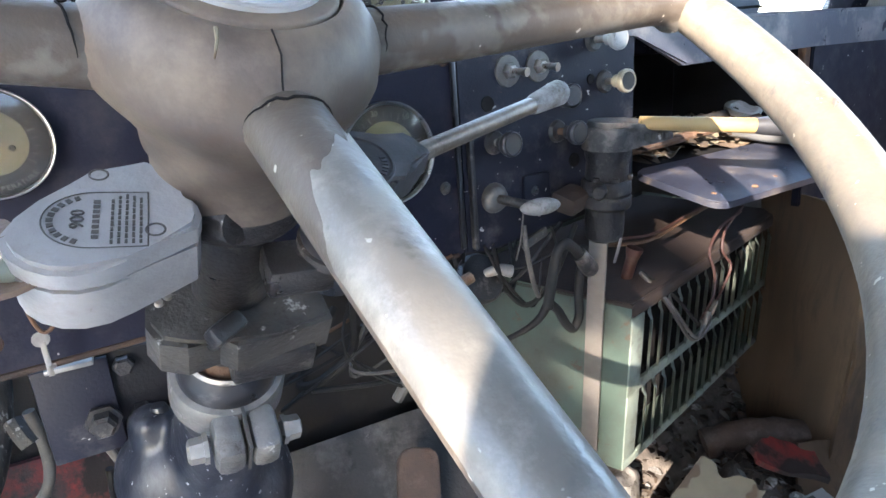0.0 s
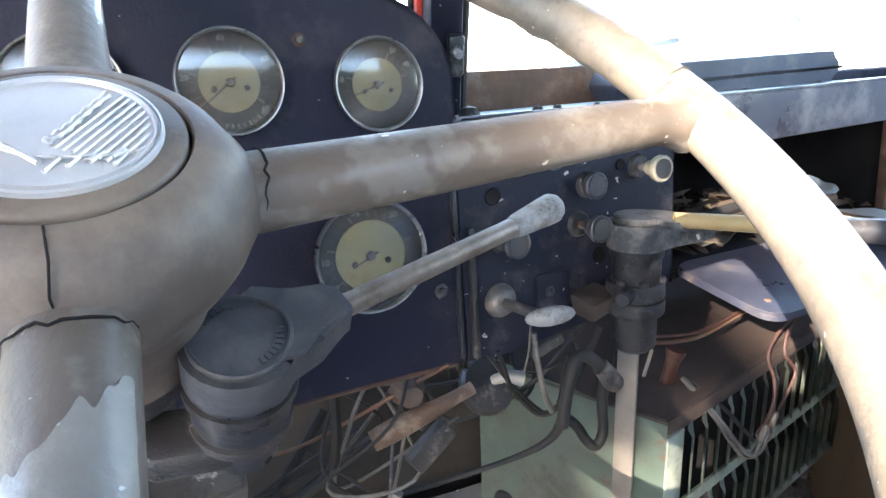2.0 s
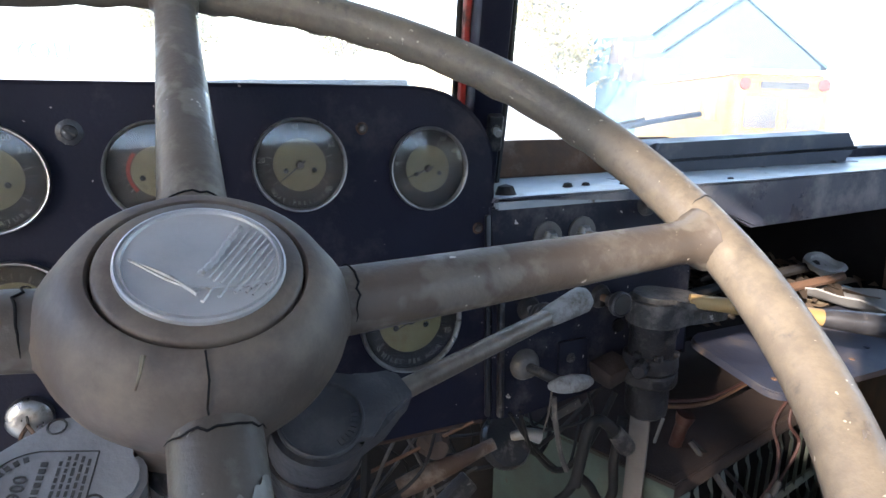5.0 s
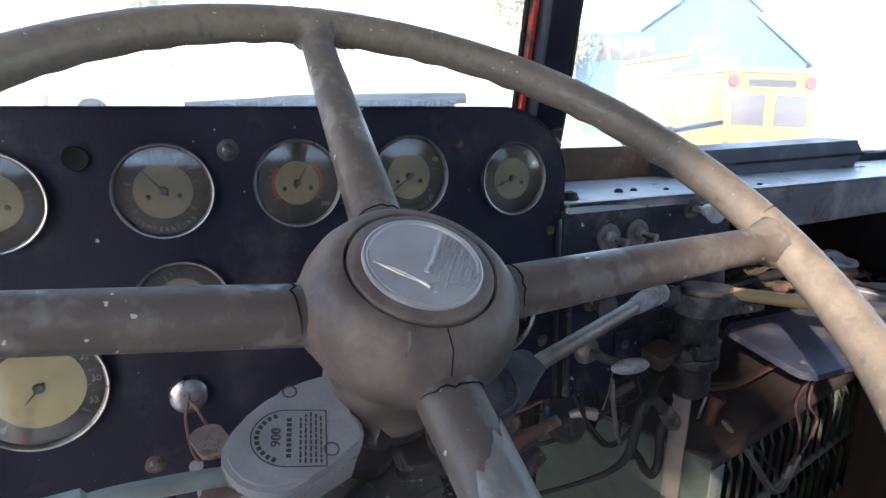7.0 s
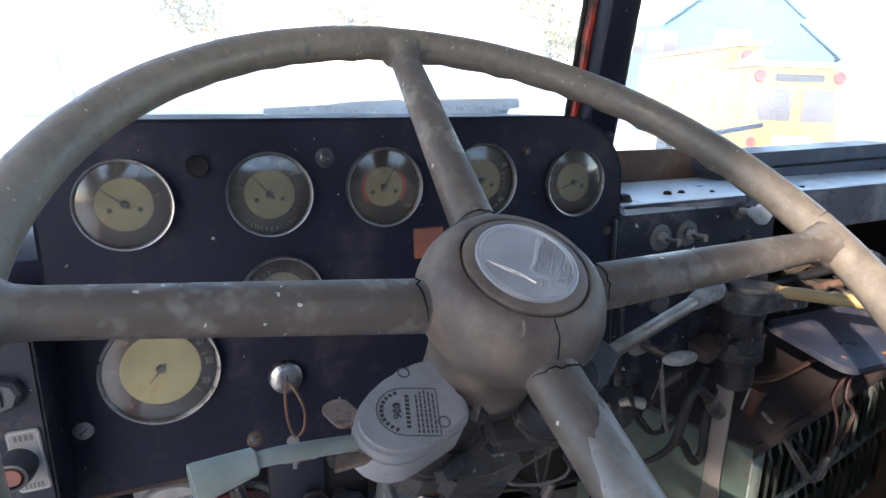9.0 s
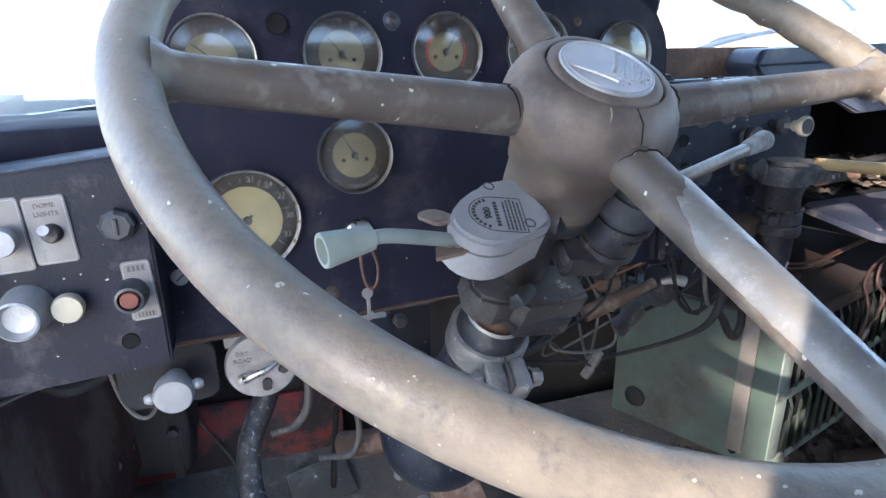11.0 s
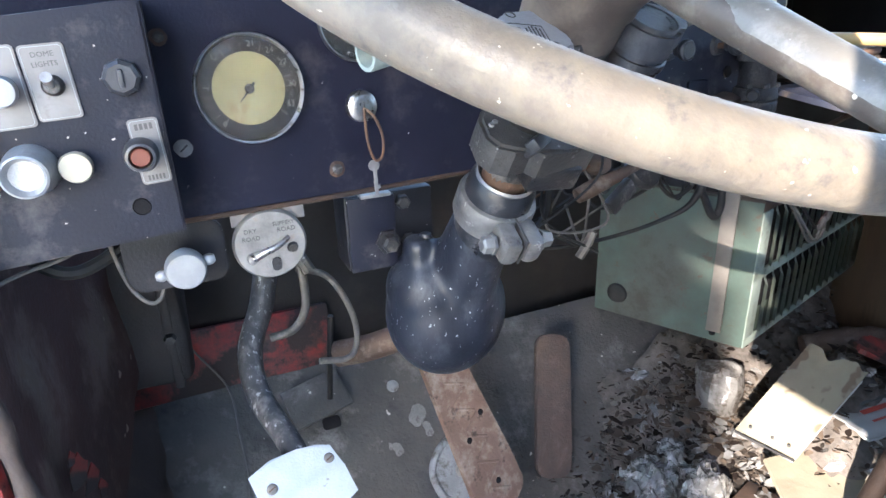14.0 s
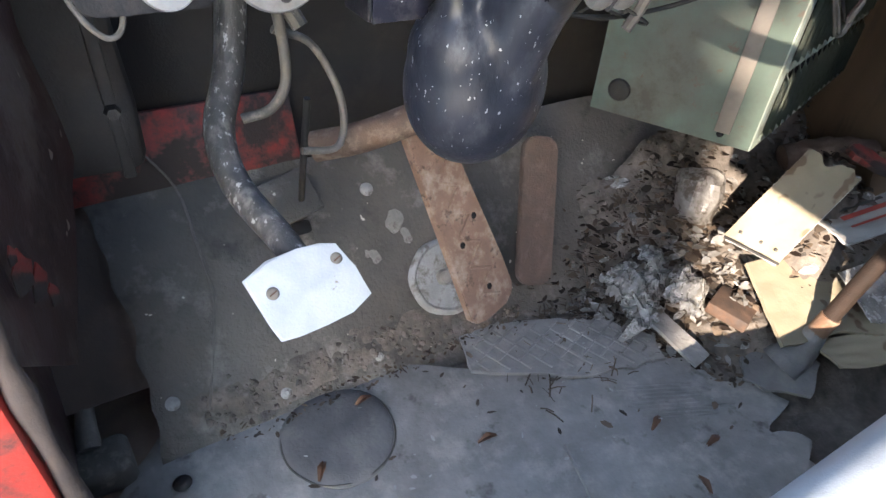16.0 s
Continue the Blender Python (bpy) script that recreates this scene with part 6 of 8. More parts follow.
for row, (za, zb) in enumerate(((0.012, FH / 2 - 0.005), (FH / 2 + 0.009, FH - 0.012))):
    h = zb - za
    bm = bmesh.new()
    rows = []
    for s in range(5):
        t = s / 4
        rows.append([bm.verts.new((pitch * (0.16 + 0.62 * t), -0.0105 * math.cos(t * 1.5) * (1 if z < h - 0.012 else 0.35) + 0.001 + 0.001 * t, z)) for z in (0.0, h * 0.3, h * 0.6, h - 0.014, h - 0.005, h)])
    for a, b in zip(rows, rows[1:]):
        for k in range(5):
            bm.faces.new((a[k], b[k], b[k + 1], a[k + 1]))
    bmesh.ops.solidify(bm, geom=bm.faces[:], thickness=0.0012)
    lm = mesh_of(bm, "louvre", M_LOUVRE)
    for i in range(N):
        ob = new("louvre", lm)
        ob.parent, ob.matrix_basis = heater, FR @ Matrix.Translation((x0 + pitch * i, 0, za))
part("corner_strip", box((0.022, 0.0045, 0.318), (-0.009, 0, 0.159), 0.001), M_STRIP, heater, "bare dusty mounting strip with bolts", m=Matrix.Translation((HA.x - 0.022, HA.y + 0.026, HZ0 + 0.020)) @ pose(0, 0, 0, 0, 0, math.degrees(math.atan2(HD.y - HA.y, HD.x - HA.x)) + 180))
sd = (HD - HA).normalized()
for s, z, r in ((0.032, 0.483, 0.0055), (0.032, 0.404, 0.0060), (0.032, 0.344, 0.0050)):
    p = HA + sd * (s + 0.012)
    part("strip_bolt", lathe([(0, 0.004), (r * 0.7, 0.004), (r, 0.001), (r, -0.001)], Matrix.Translation((p.x, p.y, z)) @ pose(0, 0, 0, 0, 0, math.degrees(math.atan2(sd.y, sd.x)) + 180) @ pose(0, -0.0035, 0, 90), 12), M_COLUMN if z > 0.35 else M_DARK, heater)
p = HA + sd * 0.205
part("grommet", lathe([(0, 0.004), (0.010, 0.005), (0.016, 0.003), (0.018, -0.001)], Matrix.Translation((p.x, p.y, 0.367)) @ pose(0, 0, 0, 0, 0, math.degrees(math.atan2(sd.y, sd.x)) + 180) @ pose(0, -0.001, 0, 90), 18), M_CABLE, heater, "black rubber grommet")
solo("rubber_bumper", lathe([(0.005, 0.0), (0.0075, 0.004), (0.0080, 0.036), (0.0110, 0.046), (0.0110, 0.050), (0, 0.052)], I4, 18), M_BROWNRUBBER, "red-brown rubber plug standing on the heater", "plug", pose(0.528, 0.640, 0.560, 6, 10))
# brake valve and plumbing under the panel
bv = thing("air_brake_valve", pose(0.434, 0.583, 0.660), "black hand brake valve with peeling paint and a tapering lever cap", "valve")


def crusted(profile, amount, seed, seg=40):
    """A turned body whose flanges have gone uneven under layers of paint."""
    return lathe(profile, I4, seg, lambda a, z: 1.0 + amount * noise.noise(Vector((math.cos(a) * 1.6, math.sin(a) * 1.6, z * 60 + seed))))


part("lower_body", crusted([(0, -0.004), (0.016, -0.004), (0.0205, 0.000), (0.0212, 0.006), (0.0212, 0.034), (0.0225, 0.038)], 0.03, 1.0), M_FLAKED, bv, "black lower body with peeling paint", 28)
part("flange", crusted([(0.020, 0.034), (0.0270, 0.0345), (0.0285, 0.037), (0.0285, 0.046), (0.0272, 0.0485), (0.0245, 0.049)], 0.06, 3.0), M_FLAKED, bv, "uneven paint-crusted flange", 28)
part("flange", crusted([(0.0225, 0.049), (0.0262, 0.0495), (0.0275, 0.052), (0.0272, 0.062), (0.0255, 0.065), (0.0215, 0.066)], 0.07, 7.0), M_FLAKED, bv, "uneven paint-crusted flange", 28)
part("upper_body", crusted([(0.0215, 0.063), (0.0225, 0.066), (0.0222, 0.086), (0.0240, 0.090), (0.0245, 0.097), (0.0230, 0.100)], 0.035, 11.0), M_FLAKED, bv, "narrower upper body", 28)
for ang in (200, 250, 310):
    part("flange_screw", lathe([(0, 0.005), (0.0032, 0.005), (0.0042, 0.004), (0.0044, 0.0)], pose(0.0232 * math.cos(radians(ang)), 0.0232 * math.sin(radians(ang)), 0.0655), 8), M_COLUMN, bv)
cap_pts = [(0.0275 * math.cos(radians(a)), 0.0275 * math.sin(radians(a))) for a in range(18, 289, 15)] + [(0.020, -0.0275), (0.048, -0.0385), (0.054, -0.0375), (0.0560, -0.0310), (0.052, -0.018), (0.034, -0.004)]
bm = prism(cap_pts, -0.128, -0.098, Matrix(((1, 0, 0, 0), (0, 0, 1, 0), (0, -1, 0, 0), (0, 0, 0, 1))), 0.0055)
for v in bm.verts:
    out = max(0.0, (v.co.x - v.co.y) - 0.03)
    v.co.z += (-0.10 * out if v.co.z > 0.113 else 0.14 * out) - (0.05 * math.hypot(v.co.x, v.co.y) if v.co.z > 0.12 else 0.0)
part("lever_cap", bm, M_VALVECAP, bv, "dusty cap drawn out into a tapering lever", 50)
bm = bmesh.new()
for k in range(4):
    add_box(bm, (0.0050, 0.0010, 0.0075), (0.0245 + 0.0065 * k, -0.0303 - 0.0026 * k, 0.1105), 0.0006, pose(0, 0, 0, 0, 0, -21.5))
part("raised_word", bm, M_CLAMP, bv, "worn raised characters on the lever", kind="stuff")
part("port_stub", lathe([(0, 0.016), (0.006, 0.016), (0.008, 0.013), (0.008, 0.0)], pose(-0.020, -0.014, 0.058, 0, 0, -50) @ FACE_OUT, 10), M_FLAKED, bv, angle=25)
bm = box((0.034, 0.030, 0.024), (-0.036, 0.012, 0.044), 0.006, pose(0, 0, 0, 10, -14, 12))
jitter(bm, 0.004, 50)
part("side_boss", bm, M_DIRTYTOP, bv, "dusty brown side boss")
part("pale_tag", box((0.004, 0.002, 0.030), (0.002, -0.021, -0.012), 0.001, pose(0, 0, 0, 8, 8)), M_STRIP, bv, "pale strip hanging from the valve")


def hose(name, pts, r, mat, label, cat="hose", seg=10):
    return solo(name, tube(pts, r, seg), mat, label, cat)


el = thing("air_elbow", I4, "black elbow hose with a thick end fitting under the valve", "fitting")
part("hose", tube([(0.352, 0.575, 0.596), (0.354, 0.570, 0.634), (0.359, 0.569, 0.660), (0.368, 0.569, 0.668), (0.381, 0.570, 0.660), (0.394, 0.570, 0.645)], 0.0058, 12), M_CABLE, el)
part("end_fitting", tube([(0.391, 0.570, 0.649), (0.398, 0.570, 0.640), (0.404, 0.570, 0.632), (0.407, 0.570, 0.628)], lambda s: 0.0080 + 0.0018 * math.sin(s * 3.0), 12), M_COLUMN, el)
part("crimp", tube([(0.389, 0.570, 0.651), (0.391, 0.570, 0.649), (0.393, 0.570, 0.646)], 0.0084, 12), M_COLUMN, el)
hose("air_hose", [(0.352, 0.575, 0.600), (0.362, 0.586, 0.595), (0.378, 0.590, 0.580), (0.390, 0.590, 0.560), (0.401, 0.590, 0.551), (0.409, 0.590, 0.566), (0.407, 0.590, 0.605), (0.415, 0.592, 0.650)], 0.0052, M_CABLE, "black air hose looping under the dash")
hose("air_hose", [(0.352, 0.575, 0.600), (0.346, 0.585, 0.578), (0.322, 0.592, 0.564), (0.267, 0.610, 0.545), (0.181, 0.620, 0.538), (0.10, 0.625, 0.55)], lambda s: 0.0050 - 0.0022 * min(1.0, s * 2), M_CABLE, "thin black hose running across under the dash")
hose("copper_pipe", [(0.178, 0.603, 0.611), (0.205, 0.602, 0.620), (0.240, 0.602, 0.630), (0.275, 0.604, 0.640)], lambda s: 0.0085 + 0.0022 * math.sin(s * 4.5 + 0.4), M_RUSTPIPE, "rusty brown pipe with fittings", "pipe")
pf = thing("pipe_fitting", pose(0.300, 0.628, 0.624), "dark round fitting with a pale spigot under the panel", "fitting")
part("flange", lathe([(0, 0.006), (0.026, 0.006), (0.029, 0.002), (0.029, -0.004)], pose(0, 0, 0, 55, 0, 12), 26), M_COLUMN, pf)
part("spigot", tube([(0.005, 0, 0.004), (0.020, -0.006, 0.008), (0.034, -0.010, 0.004)], lambda s: 0.005 + 0.0025 * s, 10), M_STEEL, pf)
nb = thing("pipe_tee", pose(0.217, 0.620, 0.645), "rust-crusted round pipe tee under the gauge panel", "fitting")
part("nut", lathe([(0, 0.018), (0.010, 0.018), (0.014, 0.010), (0.017, 0.0), (0.014, -0.006)], FACE_OUT, 10), M_PIT, nb, angle=25)
part("tail", tube([(0.0, 0.0, -0.01), (0.004, -0.004, -0.026), (0.014, -0.006, -0.036)], 0.008, 10), M_COLUMN, nb)
lug = solo("terminal_strip", box((0.045, 0.012, 0.022), (0, 0, 0), 0.003), M_COLUMN, "dark wiring block under the dash", "block", pose(0.222, 0.575, 0.612, 0, -35, 10))
random.seed(12)
for i, (mt, lb) in enumerate(((M_HOSE, "grey wire dangling under the dash"), (M_CABLE, "black wire dangling under the dash"), (M_COPPER, "bare copper wire looping under the dash"), (M_CABLE, "black cable bundle behind the column"), (M_HOSE, "grey wire with a pale plug"), (M_CABLE, "black wire looping down"), (M_CABLE, "black wire behind the pipes"), (M_HOSE, "dusty wire crossing below the dash"))):
    R_ = random.uniform
    a = Vector((R_(0.10, 0.28), R_(0.60, 0.66), 0.67))
    b = Vector((R_(0.12, 0.26), R_(0.575, 0.64), R_(0.58, 0.63)))
    c = Vector((R_(0.06, 0.26), R_(0.58, 0.66), R_(0.52, 0.59)))
    d = Vector((R_(0.04, 0.30), R_(0.62, 0.72), R_(0.56, 0.66)))
    hose("wire", [a, b, c, d], 0.0018 if i != 3 else 0.005, mt, lb, "wire", 6)
solo("wire_connector", tube([(0.175, 0.588, 0.535), (0.185, 0.586, 0.552), (0.192, 0.585, 0.568)], 0.006, 8), M_GREYCABLE, "pale wire connector hanging under the dash", "connector")
hose("strap", [(0.329, 0.587, 0.690), (0.330, 0.584, 0.668), (0.336, 0.585, 0.641), (0.341, 0.585, 0.622), (0.348, 0.586, 0.606)], 0.0028, M_HOSE, "dusty strap hanging below the panel", "strap", 8)
solo("angle_bracket", box((0.034, 0.004, 0.010), (0, 0, 0), 0.0015), M_CLAMP, "dusty angled bracket below the panel", "bracket", pose(0.345, 0.590, 0.672, 0, -22, 0))
random.seed(77)
for i in range(9):
    R_ = random.uniform
    a = Vector((R_(0.26, 0.44), R_(0.60, 0.66), 0.672))
    d = Vector((R_(0.22, 0.42), R_(0.64, 0.74), R_(0.57, 0.66)))
    b = a.lerp(d, 0.35) + Vector((R_(-0.02, 0.02), R_(-0.02, 0.0), R_(-0.07, -0.02)))
    c = a.lerp(d, 0.7) + Vector((R_(-0.03, 0.03), R_(-0.02, 0.01), R_(-0.08, -0.03)))
    hose("wire", [a, b, c, d], random.choice((0.0018, 0.0026, 0.0034)), M_CABLE, "black wire in the tangle under the dash", "wire", 6)

# wires across the heater's face
for pts, mt, r, lb in (([(0.535, 0.622, 0.580), (0.555, 0.596, 0.545), (0.580, 0.588, 0.505), (0.605, 0.590, 0.478), (0.630, 0.592, 0.475), (0.645, 0.596, 0.49), (0.648, 0.60, 0.505)], M_GREYCABLE, 0.0026, "grey wire drooping across the heater front"),
                       ([(0.538, 0.622, 0.578), (0.562, 0.594, 0.540), (0.590, 0.586, 0.500), (0.612, 0.588, 0.480), (0.628, 0.592, 0.487), (0.626, 0.594, 0.50)], M_GREYCABLE, 0.0026, "grey wire drooping across the heater front"),
                       ([(0.540, 0.625, 0.580), (0.575, 0.600, 0.545), (0.600, 0.592, 0.515), (0.618, 0.592, 0.495)], M_CABLE, 0.0024, "dark wire drooping across the heater front"),
                       ([(0.626, 0.594, 0.50), (0.642, 0.592, 0.53), (0.650, 0.600, 0.56), (0.648, 0.61, 0.59), (0.68, 0.62, 0.615), (0.73, 0.63, 0.625)], M_REDCABLE, 0.0020, "dull red wire looping above the heater"),
                       ([(0.650, 0.598, 0.505), (0.672, 0.600, 0.535), (0.690, 0.606, 0.56), (0.674, 0.61, 0.585), (0.69, 0.62, 0.61), (0.74, 0.635, 0.63)], M_REDCABLE, 0.0020, "dull red wire looping above the heater"),
                       ([(0.50, 0.66, 0.620), (0.58, 0.65, 0.615), (0.66, 0.655, 0.630), (0.78, 0.66, 0.660)], M_REDCABLE, 0.0022, "dull red wire running over the heater"),
                       ([(0.50, 0.665, 0.610), (0.58, 0.655, 0.605), (0.66, 0.66, 0.622), (0.78, 0.665, 0.650)], M_RUST, 0.0030, "rusty tube running over the heater")):
    hose("wire", pts, r, mt, lb, "wire", 8)
for p in ((0.629, 0.592, 0.492), (0.649, 0.598, 0.500)):
    solo("wire_connector", lathe([(0.0025, 0), (0.0042, 0.002), (0.0042, 0.018), (0.0025, 0.021)], pose(*p, 8, 12, 0), 10), M_STRIP, "pale crimp connector on a wire", "connector")

# ---- pedals and toe board ----
cl = thing("clutch_pedal", I4, "clutch pedal with a worn pale pad on a chipped curved arm", "pedal")
PADM = Matrix.Translation((-0.203, 0.553, 0.350)) @ pose(0, 0, 0, 50.3 - 0, 0, 0)
padpts = [(-0.055, 0.024), (-0.030, 0.036), (0.0, 0.0395), (0.022, 0.0385), (0.037, 0.034), (0.0485, 0.008), (0.0560, -0.022), (0.035, -0.034), (0.010, -0.0375), (-0.020, -0.0395), (-0.037, -0.0385), (-0.043, -0.022)]
bm = prism(padpts, 0.0, 0.008, top, 0.002)
for v in bm.verts:
    v.co.z += 0.006 * (v.co.x / 0.055) ** 2
pad = part("pad", bm, M_WHITEPAD, cl, "worn pale metal pad", 30, PADM)
for x, y in ((-0.033, 0.006), (0.033, 0.020)):
    part("pad_bolt", lathe([(0, 0.0036), (0.0035, 0.0036), (0.0046, 0.003), (0.0060, 0.0018), (0.0064, 0.0)], pose(x, y, 0.0015), 14), M_STRIP, pad, "worn bolt head with a rusty slot")
    part("bolt_slot", box((0.008, 0.0014, 0.0012), (x, y, 0.0050), 0.0, pose(0, 0, 0, 0, 0, 25)), M_RUST, pad)
bm = bmesh.new()
add_tube(bm, smooth_path([(-0.180, 0.800, 0.66), (-0.180, 0.785, 0.57), (-0.198, 0.760, 0.49), (-0.226, 0.722, 0.440), (-0.228, 0.675, 0.402), (-0.208, 0.615, 0.372), (-0.196, 0.570, 0.352)], 8), lambda s: 0.0185 - 0.003 * s, 14, flat=0.9, up=(1, 0, 0))
part("arm", bm, M_ARM, cl, "curved arm with the paint chipped off")
ac = thing("accelerator_pedal", I4, "rust-brown accelerator plate with worn tread", "pedal")
a0, a1 = Vector((0.098, 0.640, 0.118)), Vector((0.030, 0.770, 0.385))
ax = (a1 - a0).normalized()
side = Vector((0.97, 0.16, -0.16))
side = (side - ax * side.dot(ax)).normalized()
nrm = side.cross(ax).normalized()
AM = Matrix((side, ax, nrm)).transposed().to_4x4()
AM.translation = a0
L = (a1 - a0).length
pp = [(-0.048, 0.014), (-0.040, 0.003), (-0.020, -0.003), (0.024, -0.003), (0.042, 0.006), (0.049, 0.020), (0.047, 0.07), (0.038, 0.2), (0.034, L), (-0.034, L), (-0.039, 0.2)]
part("plate", prism(pp, -0.006, 0.006, top, 0.002), M_ACCEL, ac, "rusty plate", 30, AM)
bm = bmesh.new()
random.seed(4)
for i in range(11):
    add_box(bm, (0.044 - 0.0012 * i, 0.0040, 0.003), (0.001 * (i % 2), 0.03 + 0.022 * i, 0.007), 0.001, pose(0, 0, 0, 0, 0, 32 if i % 2 else -28))
part("tread_rib", bm, M_ACCEL, ac, "worn tread ribs", m=AM, kind="stuff")
for x, y in ((-0.014, 0.118), (0.024, 0.145), (0.004, 0.04)):
    part("bolt_hole", lathe([(0, 0.0068), (0.0042, 0.0068), (0.005, 0.0062)], pose(x, y, 0), 10), M_DARK, ac, m=AM)
pb = thing("pedal_bar", I4, "rusty upright pedal bar leaning on the toe board", "pedal")
b0, b1 = Vector((0.232, 0.706, 0.062)), Vector((0.290, 0.822, 0.275))
ax = (b1 - b0).normalized()
side = (Vector((1, -0.1, 0)) - ax * ax.x).normalized()
BM_ = Matrix((side, ax, side.cross(ax))).transposed().to_4x4()
BM_.translation = b0
part("bar", prism(rounded(0.068, (b1 - b0).length, 0.024, 4, 0, (b1 - b0).length / 2), -0.005, 0.005, top, 0.002), M_BAR, pb, "", 30, BM_)


def on_toe(x, y, out=0.0):
    z = (y - TOE_Y) * TOE_TAN
    return Matrix.Translation((x, y - out * 0.727, z + out * 0.686)) @ pose(0, 0, 0, 46.7)


ds = thing("dimmer_switch", on_toe(0.086, 0.757, 0.003), "grey cast floor switch beside the accelerator", "floor switch")
part("disc", lathe([(0, 0.006), (0.040, 0.006), (0.052, 0.005), (0.056, 0.008), (0.060, 0.007), (0.064, 0.002), (0.064, -0.001)], I4, 48, lambda a, z: 1.0 + 0.03 * math.sin(2 * a + 1) + 0.012 * math.sin(7 * a)), M_GREY, ds)
part("button", lathe([(0, 0.018), (0.010, 0.017), (0.013, 0.013), (0.013, 0.006)], pose(-0.008, 0.0, 0), 18), M_STEEL, ds, "worn foot button")
solo("drain_hole", prism(rounded(0.030, 0.020, 0.006, 4), -0.001, 0.001, top), M_DARK, "ragged dark hole rusted through the toe board", "hole", on_toe(-0.115, 0.850, 0.006))
for x, y, r in ((0.002, 0.872, 0.008), (-0.205, 0.70, 0.006), (-0.345, 0.728, 0.007), (-0.06, 0.70, 0.005)):
    solo("floor_bolt", lathe([(0, 0.004), (r * 0.6, 0.004), (r, 0.002), (r * 1.3, 0.0015), (r * 1.35, -0.001)], I4, 14), M_GREY, "flat bolt head in the toe board", "bolt", on_toe(x, y, 0.002), "bolts in the toe board")
for x, y, w, h, rz in ((-0.018, 0.800, 0.009, 0.011, 20), (-0.029, 0.806, 0.005, 0.006, 0), (0.030, 0.832, 0.014, 0.020, -30), (0.042, 0.812, 0.008, 0.013, 10)):
    bm = prism(disc(1.0, 18), 0, 0.002, top @ Matrix.Diagonal((w, 1, h, 1)))
    jitter(bm, 0.005, 90)
    solo("paint_blot", bm, M_BLOT, "pale dried blot on the toe board", "stain", on_toe(x, y, 0.003) @ pose(0, 0, 0, 0, 0, rz))
solo("toe_flap", box((0.10, 0.006, 0.07), (0, 0, 0), 0.002), M_TOE, "loose grimy flap of floor covering", "flap", on_toe(-0.13, 0.88, 0.012) @ pose(0, 0, 0, 80, 0, 12))
hose("thin_cable", [(-0.335, 0.95, 0.46), (-0.310, 0.935, 0.36), (-0.263, 0.915, 0.274), (-0.258, 0.860, 0.216), (-0.258, 0.805, 0.158), (-0.280, 0.755, 0.104), (-0.305, 0.708, 0.054)], 0.0018, M_GREYCABLE, "thin black cable lying down the toe board", "cable", 6)
# red painted ledge and tube on the firewall
slab("red_ledge", (0.34, 0.02, 0.105), (-0.250, 0.945, 0.315), M_REDGRIME, "red painted strip of the firewall showing through the dirt", "firewall", 0.004, pose(0, 0, 0, -20))
solo("steering_tube", tube([(-0.10, 0.80, 0.354), (-0.05, 0.765, 0.374), (0.03, 0.735, 0.405)], 0.020, 18), M_RUSTPIPE, "dusty brown tube crossing behind the boot", "tube")
hose("firewall_hose", [(-0.150, 0.74, 0.55), (-0.146, 0.74, 0.505), (-0.150, 0.735, 0.470), (-0.168, 0.735, 0.446), (-0.198, 0.74, 0.438)], lambda s: 0.0056, M_HOSE, "dusty hose curving behind the pedal arm")
hose("firewall_hose", [(-0.150, 0.76, 0.52), (-0.110, 0.76, 0.50), (-0.086, 0.75, 0.45), (-0.082, 0.745, 0.405), (-0.098, 0.735, 0.384), (-0.140, 0.73, 0.392)], lambda s: 0.0044, M_HOSE, "dusty hose making a loop at the firewall")
hose("cable_clip", [(-0.155, 0.70, 0.565), (-0.150, 0.69, 0.555), (-0.145, 0.685, 0.545)], 0.008, M_CLAMP, "frayed wrap round the hose", "clip", 8)
hose("link_rod", [(-0.105, 0.80, 0.42), (-0.112, 0.815, 0.33), (-0.115, 0.83, 0.26)], 0.0045, M_CABLE, "dark rod going down behind the pedals", "rod")
hose("wire", [(-0.44, 0.50, 0.638), (-0.40, 0.535, 0.650), (-0.36, 0.555, 0.655), (-0.33, 0.565, 0.672)], 0.0019, M_GREYCABLE, "pale wire under the switch panel", "wire", 8)
hose("wire", [(-0.335, 0.58, 0.665), (-0.325, 0.575, 0.612), (-0.310, 0.575, 0.590), (-0.298, 0.58, 0.60), (-0.300, 0.585, 0.64)], 0.0020, M_HOSE, "wire loop hanging under the switch panel", "wire", 8)
hose("wire", [(-0.40, 0.58, 0.655), (-0.37, 0.57, 0.635), (-0.34, 0.58, 0.638), (-0.30, 0.60, 0.66)], 0.006, M_CABLE, "black harness under the switch panel", "wire", 8)
kb = thing("heater_hose_box", pose(-0.345, 0.80, 0.50), "dark dented box on the kick panel", "box")
bm = box((0.10, 0.12, 0.20), (0, 0, 0), 0.016)
bmesh.ops.subdivide_edges(bm, edges=bm.edges[:], cuts=2, use_grid_fill=True)
jitter(bm, 0.006, 18)
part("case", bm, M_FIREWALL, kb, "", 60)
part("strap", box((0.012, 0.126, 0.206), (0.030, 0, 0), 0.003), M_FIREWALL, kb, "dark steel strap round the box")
part("nut", lathe([(0, 0.008), (0.006, 0.008), (0.008, 0.0)], pose(0.030, -0.063, -0.03) @ FACE_OUT, 6), M_COLUMN, kb, angle=20)
